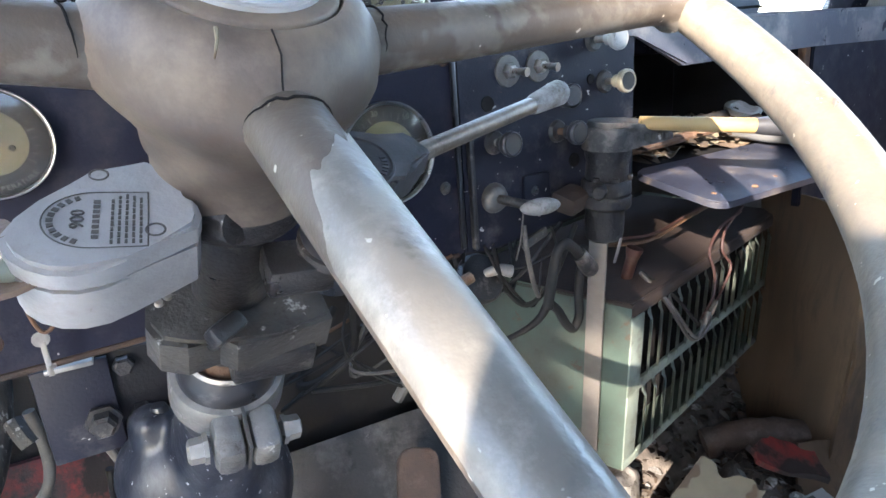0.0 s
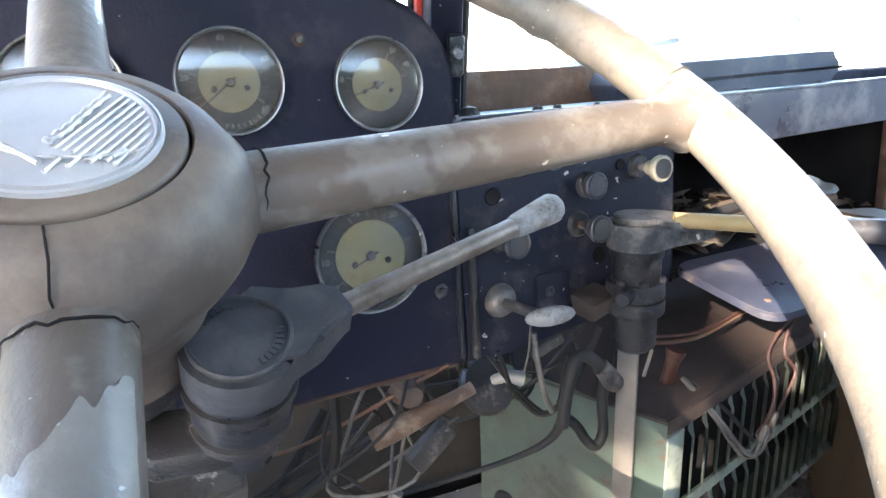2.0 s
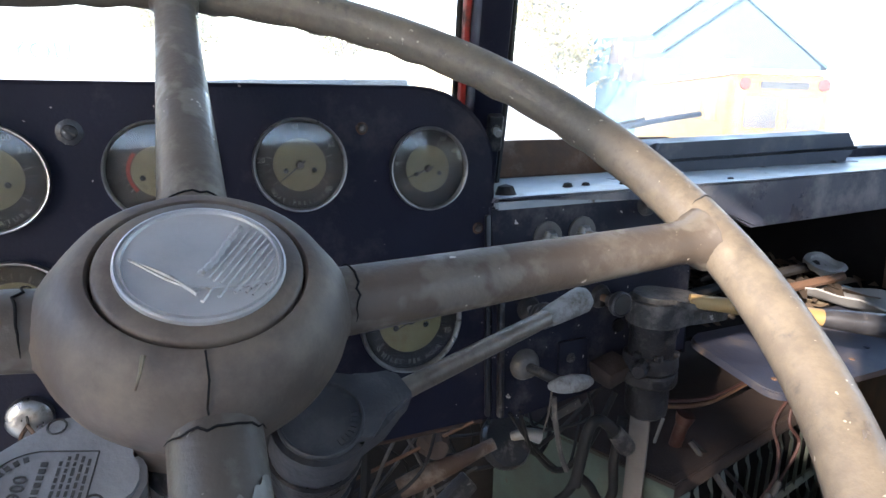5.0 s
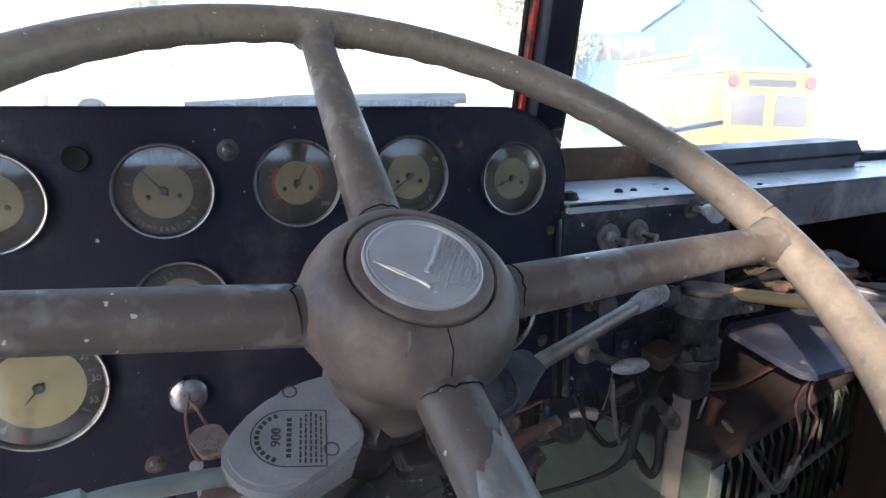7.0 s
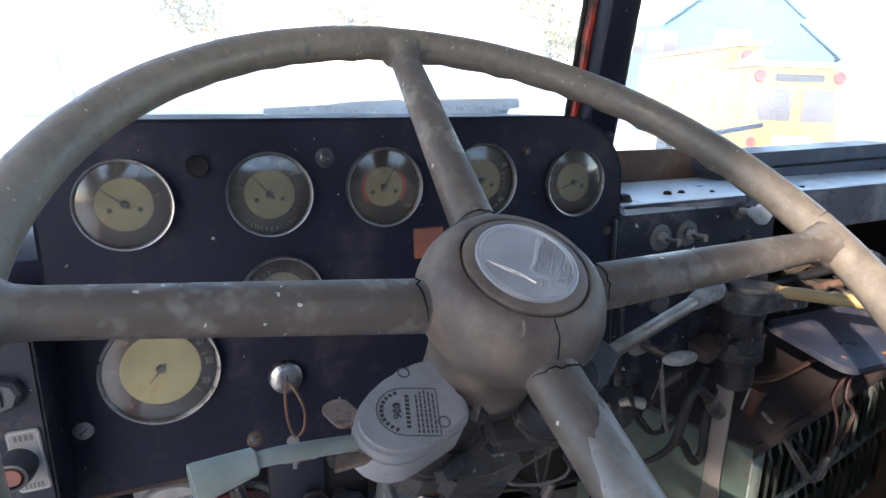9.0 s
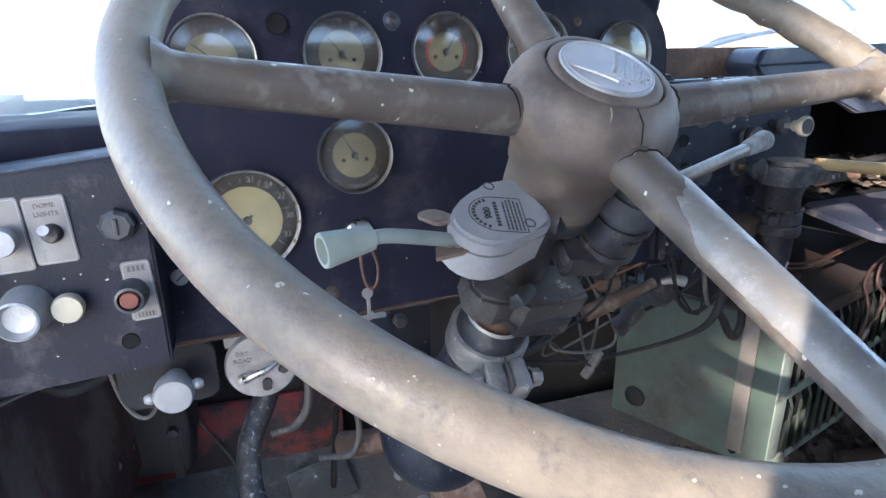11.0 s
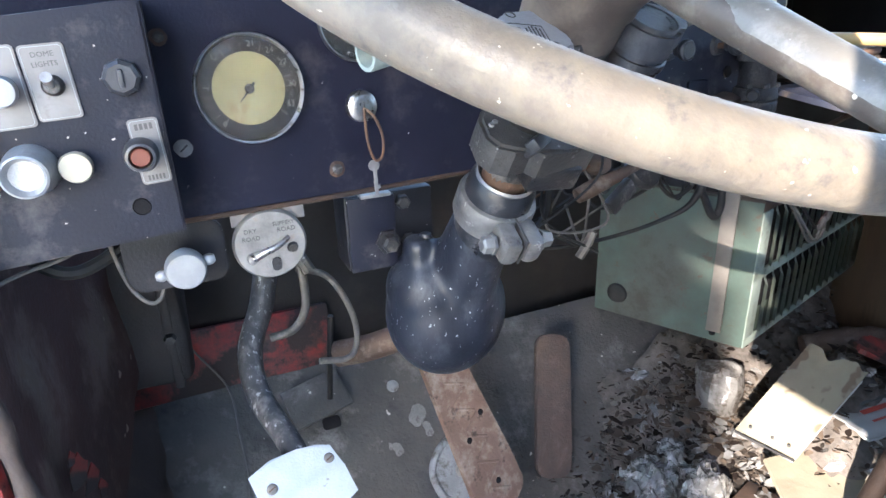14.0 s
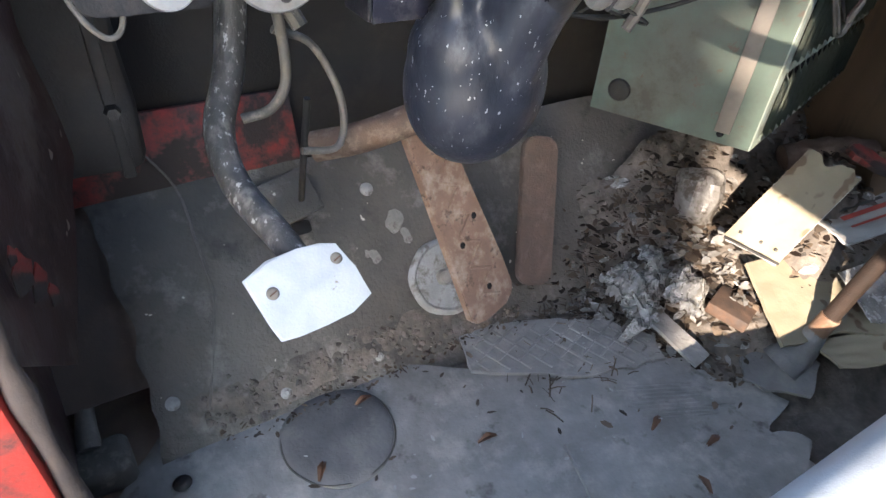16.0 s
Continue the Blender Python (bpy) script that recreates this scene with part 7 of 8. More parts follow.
def ragged(pts, amount, seed, sub=5):
    out = []
    for i, p in enumerate(pts):
        q = pts[(i + 1) % len(pts)]
        for k in range(sub):
            t = k / sub
            x, y = p[0] + (q[0] - p[0]) * t, p[1] + (q[1] - p[1]) * t
            nv = noise.noise_vector(Vector((x * 40 + seed, y * 40, seed)))
            out.append((x + nv.x * amount, y + nv.y * amount))
    return out


# left lower corner: kick plate, door jamb, rusty fitting
bm = bmesh.new()
kv = [bm.verts.new(p) for p in ((-0.416, 0.665, 0.245), (-0.357, 0.745, 0.43), (-0.345, 0.80, 0.75), (-0.436, 0.50, 0.75), (-0.438, 0.50, 0.42))]
mid = bm.verts.new((-0.405, 0.64, 0.50))
for k in range(5):
    bm.faces.new((kv[k], kv[(k + 1) % 5], mid))
bmesh.ops.subdivide_edges(bm, edges=bm.edges[:], cuts=5, use_grid_fill=True)
for v in bm.verts:
    v.co += Vector((1, -0.4, 0)) * 0.006 * noise.fractal(v.co * 14, 1.0, 2.0, 3)
bmesh.ops.solidify(bm, geom=bm.faces[:], thickness=0.003)
kp = solo("kick_plate", bm, M_KICK, "bent black kick plate with patches of red", "plate", angle=60)
# bare red where the black has flaked away
for k, (cx, cy, cz, w, h) in enumerate(((-0.4165, 0.590, 0.425, 0.016, 0.018), (-0.412, 0.606, 0.402, 0.013, 0.015), (-0.408, 0.622, 0.374, 0.009, 0.012), (-0.416, 0.575, 0.452, 0.006, 0.008))):
    q = prism(ragged([(-w, -h * 0.6), (w * 0.4, -h), (w, 0.0), (w * 0.3, h), (-w * 0.7, h * 0.5)], 0.0050, 3.0 + k, 9), -0.0006, 0.0006, pose(0, 0, 0, 0, 0, 66))
    part("red_patch", q, M_REDGRIME, kp, "bare red paint", m=Matrix.Translation((cx + 0.008, cy - 0.006, cz)))
jamb = thing("door_jamb", I4, "red door jamb with a crumbling rubber seal", "door jamb", kind="structure")
part("jamb_face", box((0.18, 0.02, 0.86), (-0.520, 0.480, 0.42), 0.004), M_RED, jamb, "faded red jamb")
part("seal", tube([(-0.421, 0.480, 0.83), (-0.422, 0.478, 0.62), (-0.419, 0.480, 0.48), (-0.422, 0.482, 0.34), (-0.420, 0.484, 0.02)], lambda s: 0.0075 + 0.0015 * math.sin(s * 40), 10, 12), M_SEAL, jamb, "crumbling brown rubber seal")
rf = thing("rusty_latch", pose(-0.434, 0.800, 0.058), "rusty dark latch with a ring in the floor corner", "latch")
bm = lathe([(0.0145, 0.0), (0.022, 0.001), (0.027, 0.007), (0.022, 0.014), (0.0145, 0.010)], I4, 26, lambda a, z: 1.0 + 0.05 * math.sin(3 * a))
part("ring", bm, M_HOSE, rf, "grimy eye of the latch")
part("bolt_head", lathe([(0, 0.010), (0.008, 0.009), (0.011, 0.004), (0.011, 0.0)], pose(0.002, -0.004, 0), 14), M_STEEL, rf, "pale bolt head inside the eye")
part("pin", tube([(-0.002, -0.012, 0.010), (-0.008, -0.030, 0.016), (-0.012, -0.055, 0.006), (-0.014, -0.085, -0.006)], lambda s: 0.009 + 0.006 * s, 12), M_HOSE, rf, "bent grimy shank")
bm = box((0.075, 0.060, 0.050), (-0.008, -0.100, -0.026), 0.014)
jitter(bm, 0.006, 50)
part("base", bm, M_HOSE, rf, "lumpy grimy base", 60)


# ---- rubber mats and litter ----
def mat_sheet(name, pts, z, thick, mat, label, amount=0.010, seed=0.0, m=I4):
    bm = prism([(x, y) for x, y in ragged(pts, amount, seed)], 0.0, thick, top, 0.0012)
    for v in bm.verts:
        v.co.z += 0.004 * noise.noise(Vector((v.co.x * 7, v.co.y * 7, seed)))
    return solo(name, bm, mat, label, "floor mat", m @ Matrix.Translation((0, 0, z + thick)), "rubber mats on the cab floor", angle=30)


M1 = mat_sheet("floor_mat", [(-0.357, 0.738), (-0.284, 0.724), (-0.157, 0.710), (-0.05, 0.703), (0.036, 0.648), (0.178, 0.562), (0.275, 0.521), (0.338, 0.509), (0.451, 0.453), (0.458, 0.441), (0.443, 0.420), (0.469, 0.398), (0.448, 0.374), (0.459, 0.348), (0.408, 0.341), (0.381, 0.328), (0.40, 0.20), (0.40, 0.10), (-0.30, 0.05), (-0.40, 0.30), (-0.43, 0.60), (-0.432, 0.660), (-0.383, 0.714)], 0.008, 0.010, M_RUBBER, "torn grey rubber floor mat strewn with litter", 0.006, 1.0)
M2 = mat_sheet("floor_mat", [(0.10, 0.452), (0.185, 0.425), (0.243, 0.373), (0.39, 0.321), (0.413, 0.304), (0.416, 0.288), (0.368, 0.261), (0.34, 0.12), (0.00, 0.14)], 0.019, 0.006, M_RUBBER, "second layer of cracked grey rubber mat", 0.005, 4.0)
# worn moulded ribs of the two mats
for mt, rx, ry, turn_, lift in ((M1, (0.20, 0.39), (0.415, 0.470), -24.0, 0.0118), (M2, (0.04, 0.30), (0.17, 0.36), 62.0, 0.0078)):
    bm = bmesh.new()
    random.seed(71)
    c0, tq = Vector(((rx[0] + rx[1]) / 2, (ry[0] + ry[1]) / 2, 0)), Matrix.Rotation(radians(turn_), 4, "Z")
    n_ = 9 if mt is M1 else 34
    for k in range(n_):
        off = (k - n_ / 2) * 0.0072
        ln = (0.17 if mt is M1 else 0.15) * random.uniform(0.55, 1.0)
        add_box(bm, (ln, 0.0026, 0.0026), c0 + tq @ Vector((random.uniform(-0.02, 0.02), off, 0)) + Vector((0, 0, lift - 0.0108)), 0.0008, tq)
    part("rib", bm, M_RUBBER, mt, "row of worn moulded ribs", kind="stuff")
tm = thing("tread_mat", I4, "strip of rubber mat with raised diamond tread", "floor mat", "rubber mats on the cab floor")
part("sheet", prism(ragged([(0.076, 0.694), (0.13, 0.69), (0.23, 0.655), (0.315, 0.607), (0.360, 0.545), (0.343, 0.500), (0.213, 0.525), (0.054, 0.618)], 0.008, 3.0), 0.0, 0.006, top, 0.001), M_RUBBER, tm, "", 30, Matrix.Translation((0, 0, 0.028)))
bm = bmesh.new()
dk = Matrix.Rotation(radians(-24), 4, "Z")
for i in range(-9, 9):
    for j in range(-3, 4):
        c = Vector((0.205, 0.605, 0.0286)) + dk @ Vector((0.0165 * i, 0.0165 * j, 0))
        if (i + j) % 2 or not (abs(j) < 3 and abs(i) < 9):
            continue
        for s in (-1, 1):
            add_box(bm, (0.0225, 0.0040, 0.0050), c + dk @ Vector((0.00825, s * 0.00825, s * 0.0003)), turn=dk @ Matrix.Rotation(radians(45 * s), 4, "Z"))
part("diamond_rib", bm, M_RUBBER, tm, "raised diamond ribs", kind="stuff")
ap = thing("access_cover", pose(-0.163, 0.614, 0.016), "round rubber-faced access cover in the floor mat", "cover")
part("disc", lathe([(0, 0.010), (0.060, 0.009), (0.074, 0.007), (0.078, 0.004), (0.078, 0.0)], I4, 40, lambda a, z: 1.0 + 0.03 * math.sin(3 * a)), M_OLDRUBBER, ap)
bm = bmesh.new()
add_tube(bm, [(0.0765 * math.cos(a), 0.0765 * math.sin(a), 0.005 + 0.001 * math.sin(a * 9)) for a in [radians(150 + 230 * i / 30) for i in range(31)]], lambda s: 0.0016, 6)
part("edge_gap", bm, M_INK, ap, "dark gap round the cover")
solo("mat_bolt", lathe([(0, 0.005), (0.006, 0.005), (0.010, 0.003), (0.012, 0.0)], I4, 12), M_CABLE, "dark plug in the rubber mat", "plug", pose(-0.361, 0.641, 0.020))

bm = bmesh.new()
bmesh.ops.create_grid(bm, x_segments=90, y_segments=12, size=0.5)
for v in bm.verts:
    x, w = -0.33 + (v.co.x + 0.5) * 0.62, v.co.y * 2
    y = 0.712 - 0.10 * max(0.0, x) - 0.25 * max(0.0, x - 0.1) + w * (0.026 + 0.010 * noise.noise(Vector((x * 16, 0, 0))))
    v.co = Vector((x, y, max(0.014, (y - TOE_Y) * TOE_TAN) + (1 - w * w) * (0.006 + 0.008 * noise.noise(Vector((x * 20, w, 3)))) - 0.003 + 0.003 * noise.noise(Vector((x * 70, y * 70, 0)))))
solo("dirt_ridge", bm, M_FLOOR, "ridge of dirt washed down against the mat's edge", "dirt", kind="stuff")

# heap of litter on the passenger side
bm = bmesh.new()
bmesh.ops.create_grid(bm, x_segments=110, y_segments=90, size=0.5)
for v in bm.verts:
    x, y = 0.30 + (v.co.x + 0.5) * 0.86, 0.30 + (v.co.y + 0.5) * 0.50
    e = min(1.0, max(0.0, (x - 0.30) / 0.18)) * min(1.0, max(0.0, (y - 0.30 - 0.25 * max(0.0, 0.52 - x)) / 0.14))
    slope = max(0.0, (y - TOE_Y) * TOE_TAN)
    h = 0.045 + 0.135 * min(1.0, max(0.0, (x - 0.38) / 0.36)) + 0.035 * noise.fractal(Vector((x * 14, y * 14, 0)), 1.0, 2.0, 4) + 0.15 * math.exp(-((x - 0.66) / 0.09) ** 2 - ((y - 0.535) / 0.06) ** 2)
    v.co = Vector((x, y, -0.01 + e * h + slope * 0.9 * (1 if x < 0.9 else 0.6)))
solo("litter_heap", bm, M_FLOOR, "heap of dirt and rotten litter on the passenger floor", "litter", kind="stuff")


def heap_z(x, y):
    e = min(1.0, max(0.0, (x - 0.30) / 0.18)) * min(1.0, max(0.0, (y - 0.30 - 0.25 * max(0.0, 0.52 - x)) / 0.14))
    h = 0.045 + 0.135 * min(1.0, max(0.0, (x - 0.38) / 0.36)) + 0.035 * noise.fractal(Vector((x * 14, y * 14, 0)), 1.0, 2.0, 4) + 0.15 * math.exp(-((x - 0.66) / 0.09) ** 2 - ((y - 0.535) / 0.06) ** 2)
    return -0.01 + e * h + max(0.0, (y - TOE_Y) * TOE_TAN) * 0.9


def scatter(name, n, xr, yr, size, mat, label, seed, z=None, lift=0.004):
    random.seed(seed)
    bm = bmesh.new()
    for i in range(n):
        x, y = random.uniform(*xr), random.uniform(*yr)
        zz = heap_z(x, y) if z is None else z
        l, w, a = random.uniform(*size), random.uniform(0.25, 0.6), random.random() * 6.28
        d, s = Vector((math.cos(a), math.sin(a), random.uniform(-0.3, 0.5))) * l, Vector((-math.sin(a), math.cos(a), random.uniform(-0.4, 0.4))) * l * w
        p = Vector((x, y, max(zz, 0.0) + lift + random.random() * lift))
        vs = [bm.verts.new(p + q) for q in (-d, -d * 0.4 + s * 0.8 + Vector((0, 0, l * 0.2)), d * 0.5 + s + Vector((0, 0, l * 0.1)), d, d * 0.4 - s, -d * 0.5 - s * 0.9)]
        bm.faces.new(vs)
    return solo(name, bm, mat, label, "litter", kind="stuff")


scatter("leaf_litter", 2600, (0.24, 1.05), (0.40, 0.80), (0.002, 0.0095), M_LEAF, "dry leaf litter over the passenger floor", 21)
scatter("paper_scraps", 320, (0.24, 0.95), (0.44, 0.80), (0.003, 0.017), M_PLASTIC, "scraps of clouded plastic and paper in the litter", 22)
scatter("bark_chips", 520, (0.22, 0.62), (0.48, 0.76), (0.006, 0.017), M_LEAF, "broken bark and leaf chips in the dirt", 61, None, 0.007)
scatter("plastic_shards", 150, (0.28, 0.56), (0.50, 0.68), (0.006, 0.019), M_PLASTIC, "torn shards of clear plastic in the litter", 62, None, 0.012)
scatter("dark_chips", 380, (0.22, 0.70), (0.46, 0.76), (0.004, 0.014), M_LEVERROD, "dark rotten scraps in the litter", 63, None, 0.006)
scatter("leaf_litter", 420, (-0.30, 0.20), (0.660, 0.725), (0.0015, 0.006), M_LEAF, "dry leaf scraps along the foot of the toe board", 23, 0.022)
bm = bmesh.new()
random.seed(26)
for i in range(420):
    x, y, r = random.uniform(0.16, 0.60), random.uniform(0.54, 0.77), random.uniform(0.002, 0.0085) * random.uniform(0.5, 1.0)
    g = bmesh.ops.create_icosphere(bm, subdivisions=1, radius=r, matrix=pose(x, y, max(0.010, heap_z(x, y)) + r * 0.4, random.uniform(0, 90), random.uniform(0, 90), 0))
    for v in g["verts"]:
        v.co += noise.noise_vector(v.co * 300) * r * 0.5
for i in range(330):
    x = random.uniform(-0.31, 0.20)
    y, r = 0.708 - 0.10 * max(0.0, x) + random.gauss(0, 0.011), random.uniform(0.0015, 0.007) * random.uniform(0.5, 1.0)
    g = bmesh.ops.create_icosphere(bm, subdivisions=1, radius=r, matrix=pose(x, y, max(0.018, (y - TOE_Y) * TOE_TAN) + r * 0.3, random.uniform(0, 90), random.uniform(0, 90), 0))
    for v in g["verts"]:
        v.co += noise.noise_vector(v.co * 300) * r * 0.5
solo("dirt_clods", bm, M_FLOOR, "crumbled brown dirt below the heater", "dirt", kind="stuff", angle=20)
scatter("plaster_crumbs", 90, (0.16, 0.52), (0.60, 0.78), (0.003, 0.010), M_STRIP, "pale crumbs in the dirt below the heater", 27, None, 0.008)
bm = bmesh.new()
random.seed(28)
for i in range(330):
    x, y, a = random.uniform(0.10, 0.66), random.uniform(0.50, 0.76), random.random() * 6.28
    l = random.uniform(0.010, 0.035)
    d = Vector((math.cos(a) * l, math.sin(a) * l, random.uniform(-0.002, 0.014)))
    p = Vector((x, y, max(0.012, heap_z(x, y)) + 0.008))
    add_tube(bm, [p, p + d * 0.5 + Vector((0, 0, 0.003)), p + d], random.uniform(0.0004, 0.0013), 5)
solo("straw_litter", bm, M_LEAF, "dry straw and twigs over the dirt", "litter", kind="stuff")
scatter("leaf_litter", 34, (-0.34, 0.45), (0.30, 0.66), (0.003, 0.010), M_LEAF, "few dry leaf scraps on the rubber mat", 24, 0.022)
scatter("pale_flecks", 60, (-0.30, 0.35), (0.40, 0.74), (0.0015, 0.005), M_WHITEPAPER, "pale flecks on the mat", 25, 0.022)
for x, y, a in ((-0.112, 0.647, 12), (0.011, 0.510, -4), (0.239, 0.417, 25), (-0.204, 0.572, 55), (0.289, 0.356, 5), (0.223, 0.316, 80), (0.437, 0.478, 110)):
    bm = bmesh.new()
    bmesh.ops.create_grid(bm, x_segments=6, y_segments=4, size=0.5)
    for v in bm.verts:
        v.co = Vector((v.co.x * 0.030, v.co.y * 0.010 * (1.1 - abs(v.co.x) * 1.5), 0.004 * math.cos(v.co.x * 5) + 0.004 * abs(v.co.y)))
    bmesh.ops.solidify(bm, geom=bm.faces[:], thickness=0.0006)
    solo("fallen_leaf", bm, M_COPPER, "curled orange-brown fallen leaf on the mat", "leaf", pose(x, y, 0.026, 0, 0, a), "fallen leaves")


def quad_sheet(name, a, b, c, d, thick, mat, label, cat, seed, curl=0.0, torn=0.0, group=""):
    """A limp sheet between four corners, with a wavy surface, a curl and a torn far end."""
    bm = bmesh.new()
    a, b, c, d = Vector(a), Vector(b), Vector(c), Vector(d)
    up = (b - a).cross(d - a).normalized()
    if up.z < 0:
        up = -up
    n = 22
    grid = []
    for i in range(n + 1):
        u = i / n
        row = []
        for j in range(n + 1):
            w = j / n
            tear = torn * max(0.0, u - 0.7) / 0.3 * (0.6 + 0.9 * noise.noise(Vector((w * 2.2, seed, 1.7))) + 0.25 * noise.noise(Vector((w * 6.0, seed, 4.1))))
            k = min(1.0, u - tear)
            p = (a.lerp(d, w)).lerp(b.lerp(c, w), k)
            p += up * (curl * (2 * w - 1) ** 2 + 0.0035 * noise.noise(Vector((u * 4, w * 4, seed))) + 0.0012 * noise.noise(Vector((u * 14, w * 14, seed))))
            row.append(bm.verts.new(p))
        grid.append(row)
    for p, q in zip(grid, grid[1:]):
        for k in range(n):
            bm.faces.new((p[k], q[k], q[k + 1], p[k + 1]))
    bmesh.ops.recalc_face_normals(bm, faces=bm.faces[:])
    if bm.faces[:][0].normal.dot(up) < 0:
        bmesh.ops.reverse_faces(bm, faces=bm.faces[:])
    bmesh.ops.solidify(bm, geom=bm.faces[:], thickness=thick)
    return solo(name, bm, mat, label, cat, group=group, angle=50)


bk = thing("booklet", I4, "water-stained yellowed booklet with a black taped spine and torn brown end", "booklet", "booklets on the passenger floor")
A_, B_, C_, D_ = (0.460, 0.548, 0.200), (0.504, 0.474, 0.182), (0.652, 0.476, 0.306), (0.604, 0.548, 0.325)
for nm, mt, dz, th in (("cover", M_PAPER, 0.0, 0.0015), ("page_block", M_WHITEPAPER, -0.014, 0.006)):
    k = 1.0 if nm == "cover" else 0.94
    cs = [Vector(p) + Vector((0, 0, dz)) for p in (A_, B_, C_, D_)]
    m0 = sum(cs, Vector()) / 4
    ob = quad_sheet(nm, *[(m0 + (cs[i] - m0) * k) for i in (0, 3, 2, 1)], th, mt, "", "", 3.0, -0.006, 0.16)
    ob.parent = bk
    tagged(ob, "curved yellowed cover" if nm == "cover" else "bundle of pale pages")
part("spine_tape", tube([Vector(A_) + Vector((0, 0, -0.004)), (Vector(A_) + Vector(B_)) / 2 + Vector((-0.004, 0, -0.002)), Vector(B_) + Vector((0, 0, -0.004))], 0.0022, 10), M_CABLE, bk, "black tape on the spine")
for k in (0.18, 0.55, 0.82):
    p = Vector(A_).lerp(Vector(B_), k).lerp(Vector(D_).lerp(Vector(C_), k), 0.06)
    part("staple", lathe([(0, 0.002), (0.0022, 0.0015), (0.0028, -0.002)], Matrix.Translation(p + Vector((0, 0, 0.004))), 10), M_INK, bk)
quad_sheet("booklet", (0.496, 0.517, 0.148), (0.446, 0.392, 0.098), (0.620, 0.322, 0.100), (0.690, 0.494, 0.150), 0.006, M_PAPER, "yellowed stained booklet lying open", "booklet", 5.0, 0.006, 0.10, "booklets on the passenger floor")
quad_sheet("booklet", (0.505, 0.386, 0.088), (0.520, 0.330, 0.070), (0.640, 0.262, 0.090), (0.640, 0.330, 0.110), 0.003, M_PAPER, "curled stained paper at the lever's foot", "booklet", 8.0, 0.010, 0.18, "booklets on the passenger floor")
lf = quad_sheet("leaflet", (0.610, 0.505, 0.212), (0.620, 0.440, 0.195), (0.790, 0.420, 0.205), (0.800, 0.490, 0.215), 0.004, M_WHITEPAPER, "white printed leaflet with red stripes", "leaflet", 11.0, 0.004, 0.05)
for k, (w0, w1, mt) in enumerate(((0.30, 0.42, M_REDINK), (0.60, 0.66, M_REDINK), (0.10, 0.18, M_INK))):
    P = lambda u, w: (Vector((0.610, 0.505, 0.2155)).lerp(Vector((0.800, 0.490, 0.2185)), w)).lerp(Vector((0.620, 0.440, 0.1985)).lerp(Vector((0.790, 0.420, 0.2085)), w), u) + Vector((0, 0, 0.004))
    bm = bmesh.new()
    bm.faces.new([bm.verts.new(P(u, w)) for u, w in ((w0, 0.2), (w1, 0.2), (w1, 0.85), (w0, 0.85))])
    part("printed_stripe", bm, mt, lf, "printed stripe")
quad_sheet("plastic_sheet", (0.60, 0.43, 0.150), (0.58, 0.34, 0.115), (0.74, 0.30, 0.12), (0.78, 0.41, 0.17), 0.002, M_PLASTIC, "sheet of crinkled clear plastic in the litter", "plastic", 13.0, 0.012, 0.15)
cl_ = prism(ragged([(-0.06, -0.025), (0.05, -0.03), (0.07, 0.02), (0.0, 0.035), (-0.06, 0.02)], 0.010, 9.0), 0, 0.008, top)
jitter(cl_, 0.008, 25)
solo("fabric_scrap", cl_, M_REDGRIME, "scrap of red cloth in the litter", "cloth", pose(0.735, 0.510, 0.285, 10, 20, -15))


def crinkled(w, l, seed, height):
    """A torn plastic sheet with sharp folds and a ragged outline."""
    bm = bmesh.new()
    bmesh.ops.create_grid(bm, x_segments=44, y_segments=36, size=1.0)
    outside = []
    for v in bm.verts:
        x, y = v.co.x, v.co.y
        r = math.hypot(x, y)
        if r * (1.0 + 0.30 * noise.noise(Vector((x * 1.4, y * 1.4, seed)))) > 1.0:
            outside.append(v)
        q = Vector((x * w, y * l, 0.0))
        q += 0.010 * noise.noise_vector(Vector((x * 3.1, y * 3.1, seed)))
        fold = 1.0 - 2.4 * abs(noise.noise(Vector((q.x * 34 + q.y * 16, q.y * 24, seed))))
        crease = 1.0 - 2.0 * abs(noise.noise(Vector((q.x * 100 - q.y * 60, q.y * 70, seed + 4.2))))
        q.z = height * (1.0 - min(1.0, r * r)) + 0.013 * fold + 0.0062 * crease - 0.008
        v.co = q
    bmesh.ops.delete(bm, geom=outside, context="VERTS")
    bmesh.ops.solidify(bm, geom=bm.faces[:], thickness=0.0006)
    return bm


pb_ = thing("plastic_bag", I4, "crumpled dirty clear plastic bag torn open in the litter", "bag")
for k, (x, y, z, w, l, rx, ry, rz, h) in enumerate(((0.372, 0.612, 0.078, 0.058, 0.046, 14, 0, -25, 0.022), (0.428, 0.560, 0.092, 0.062, 0.042, 20, 8, 30, 0.026), (0.420, 0.622, 0.098, 0.042, 0.034, 26, -8, 70, 0.018), (0.345, 0.565, 0.066, 0.036, 0.030, 8, 6, 10, 0.014))):
    part("torn_sheet", crinkled(w, l, 3.7 * k + 1.0, h), M_BAG, pb_, "", 22, pose(x, y, z, rx, ry, rz))
bm = lathe([(0, 0.0), (0.034, 0.0), (0.040, 0.006), (0.042, 0.02), (0.041, 0.075), (0.036, 0.085), (0.025, 0.088), (0, 0.088)], I4, 26)
bmesh.ops.subdivide_edges(bm, edges=bm.edges[:], cuts=1)
jitter(bm, 0.014, 26)
jitter(bm, 0.004, 90, 2.0)
solo("filter_can", bm, M_GREYWRAP, "dented whitish can wrapped in dirty plastic", "can", pose(0.560, 0.668, 0.120, -22, 18, 0), angle=35)
gs = thing("gear_lever", I4, "dark bent lever rising from the passenger floor", "lever")
bm = bmesh.new()
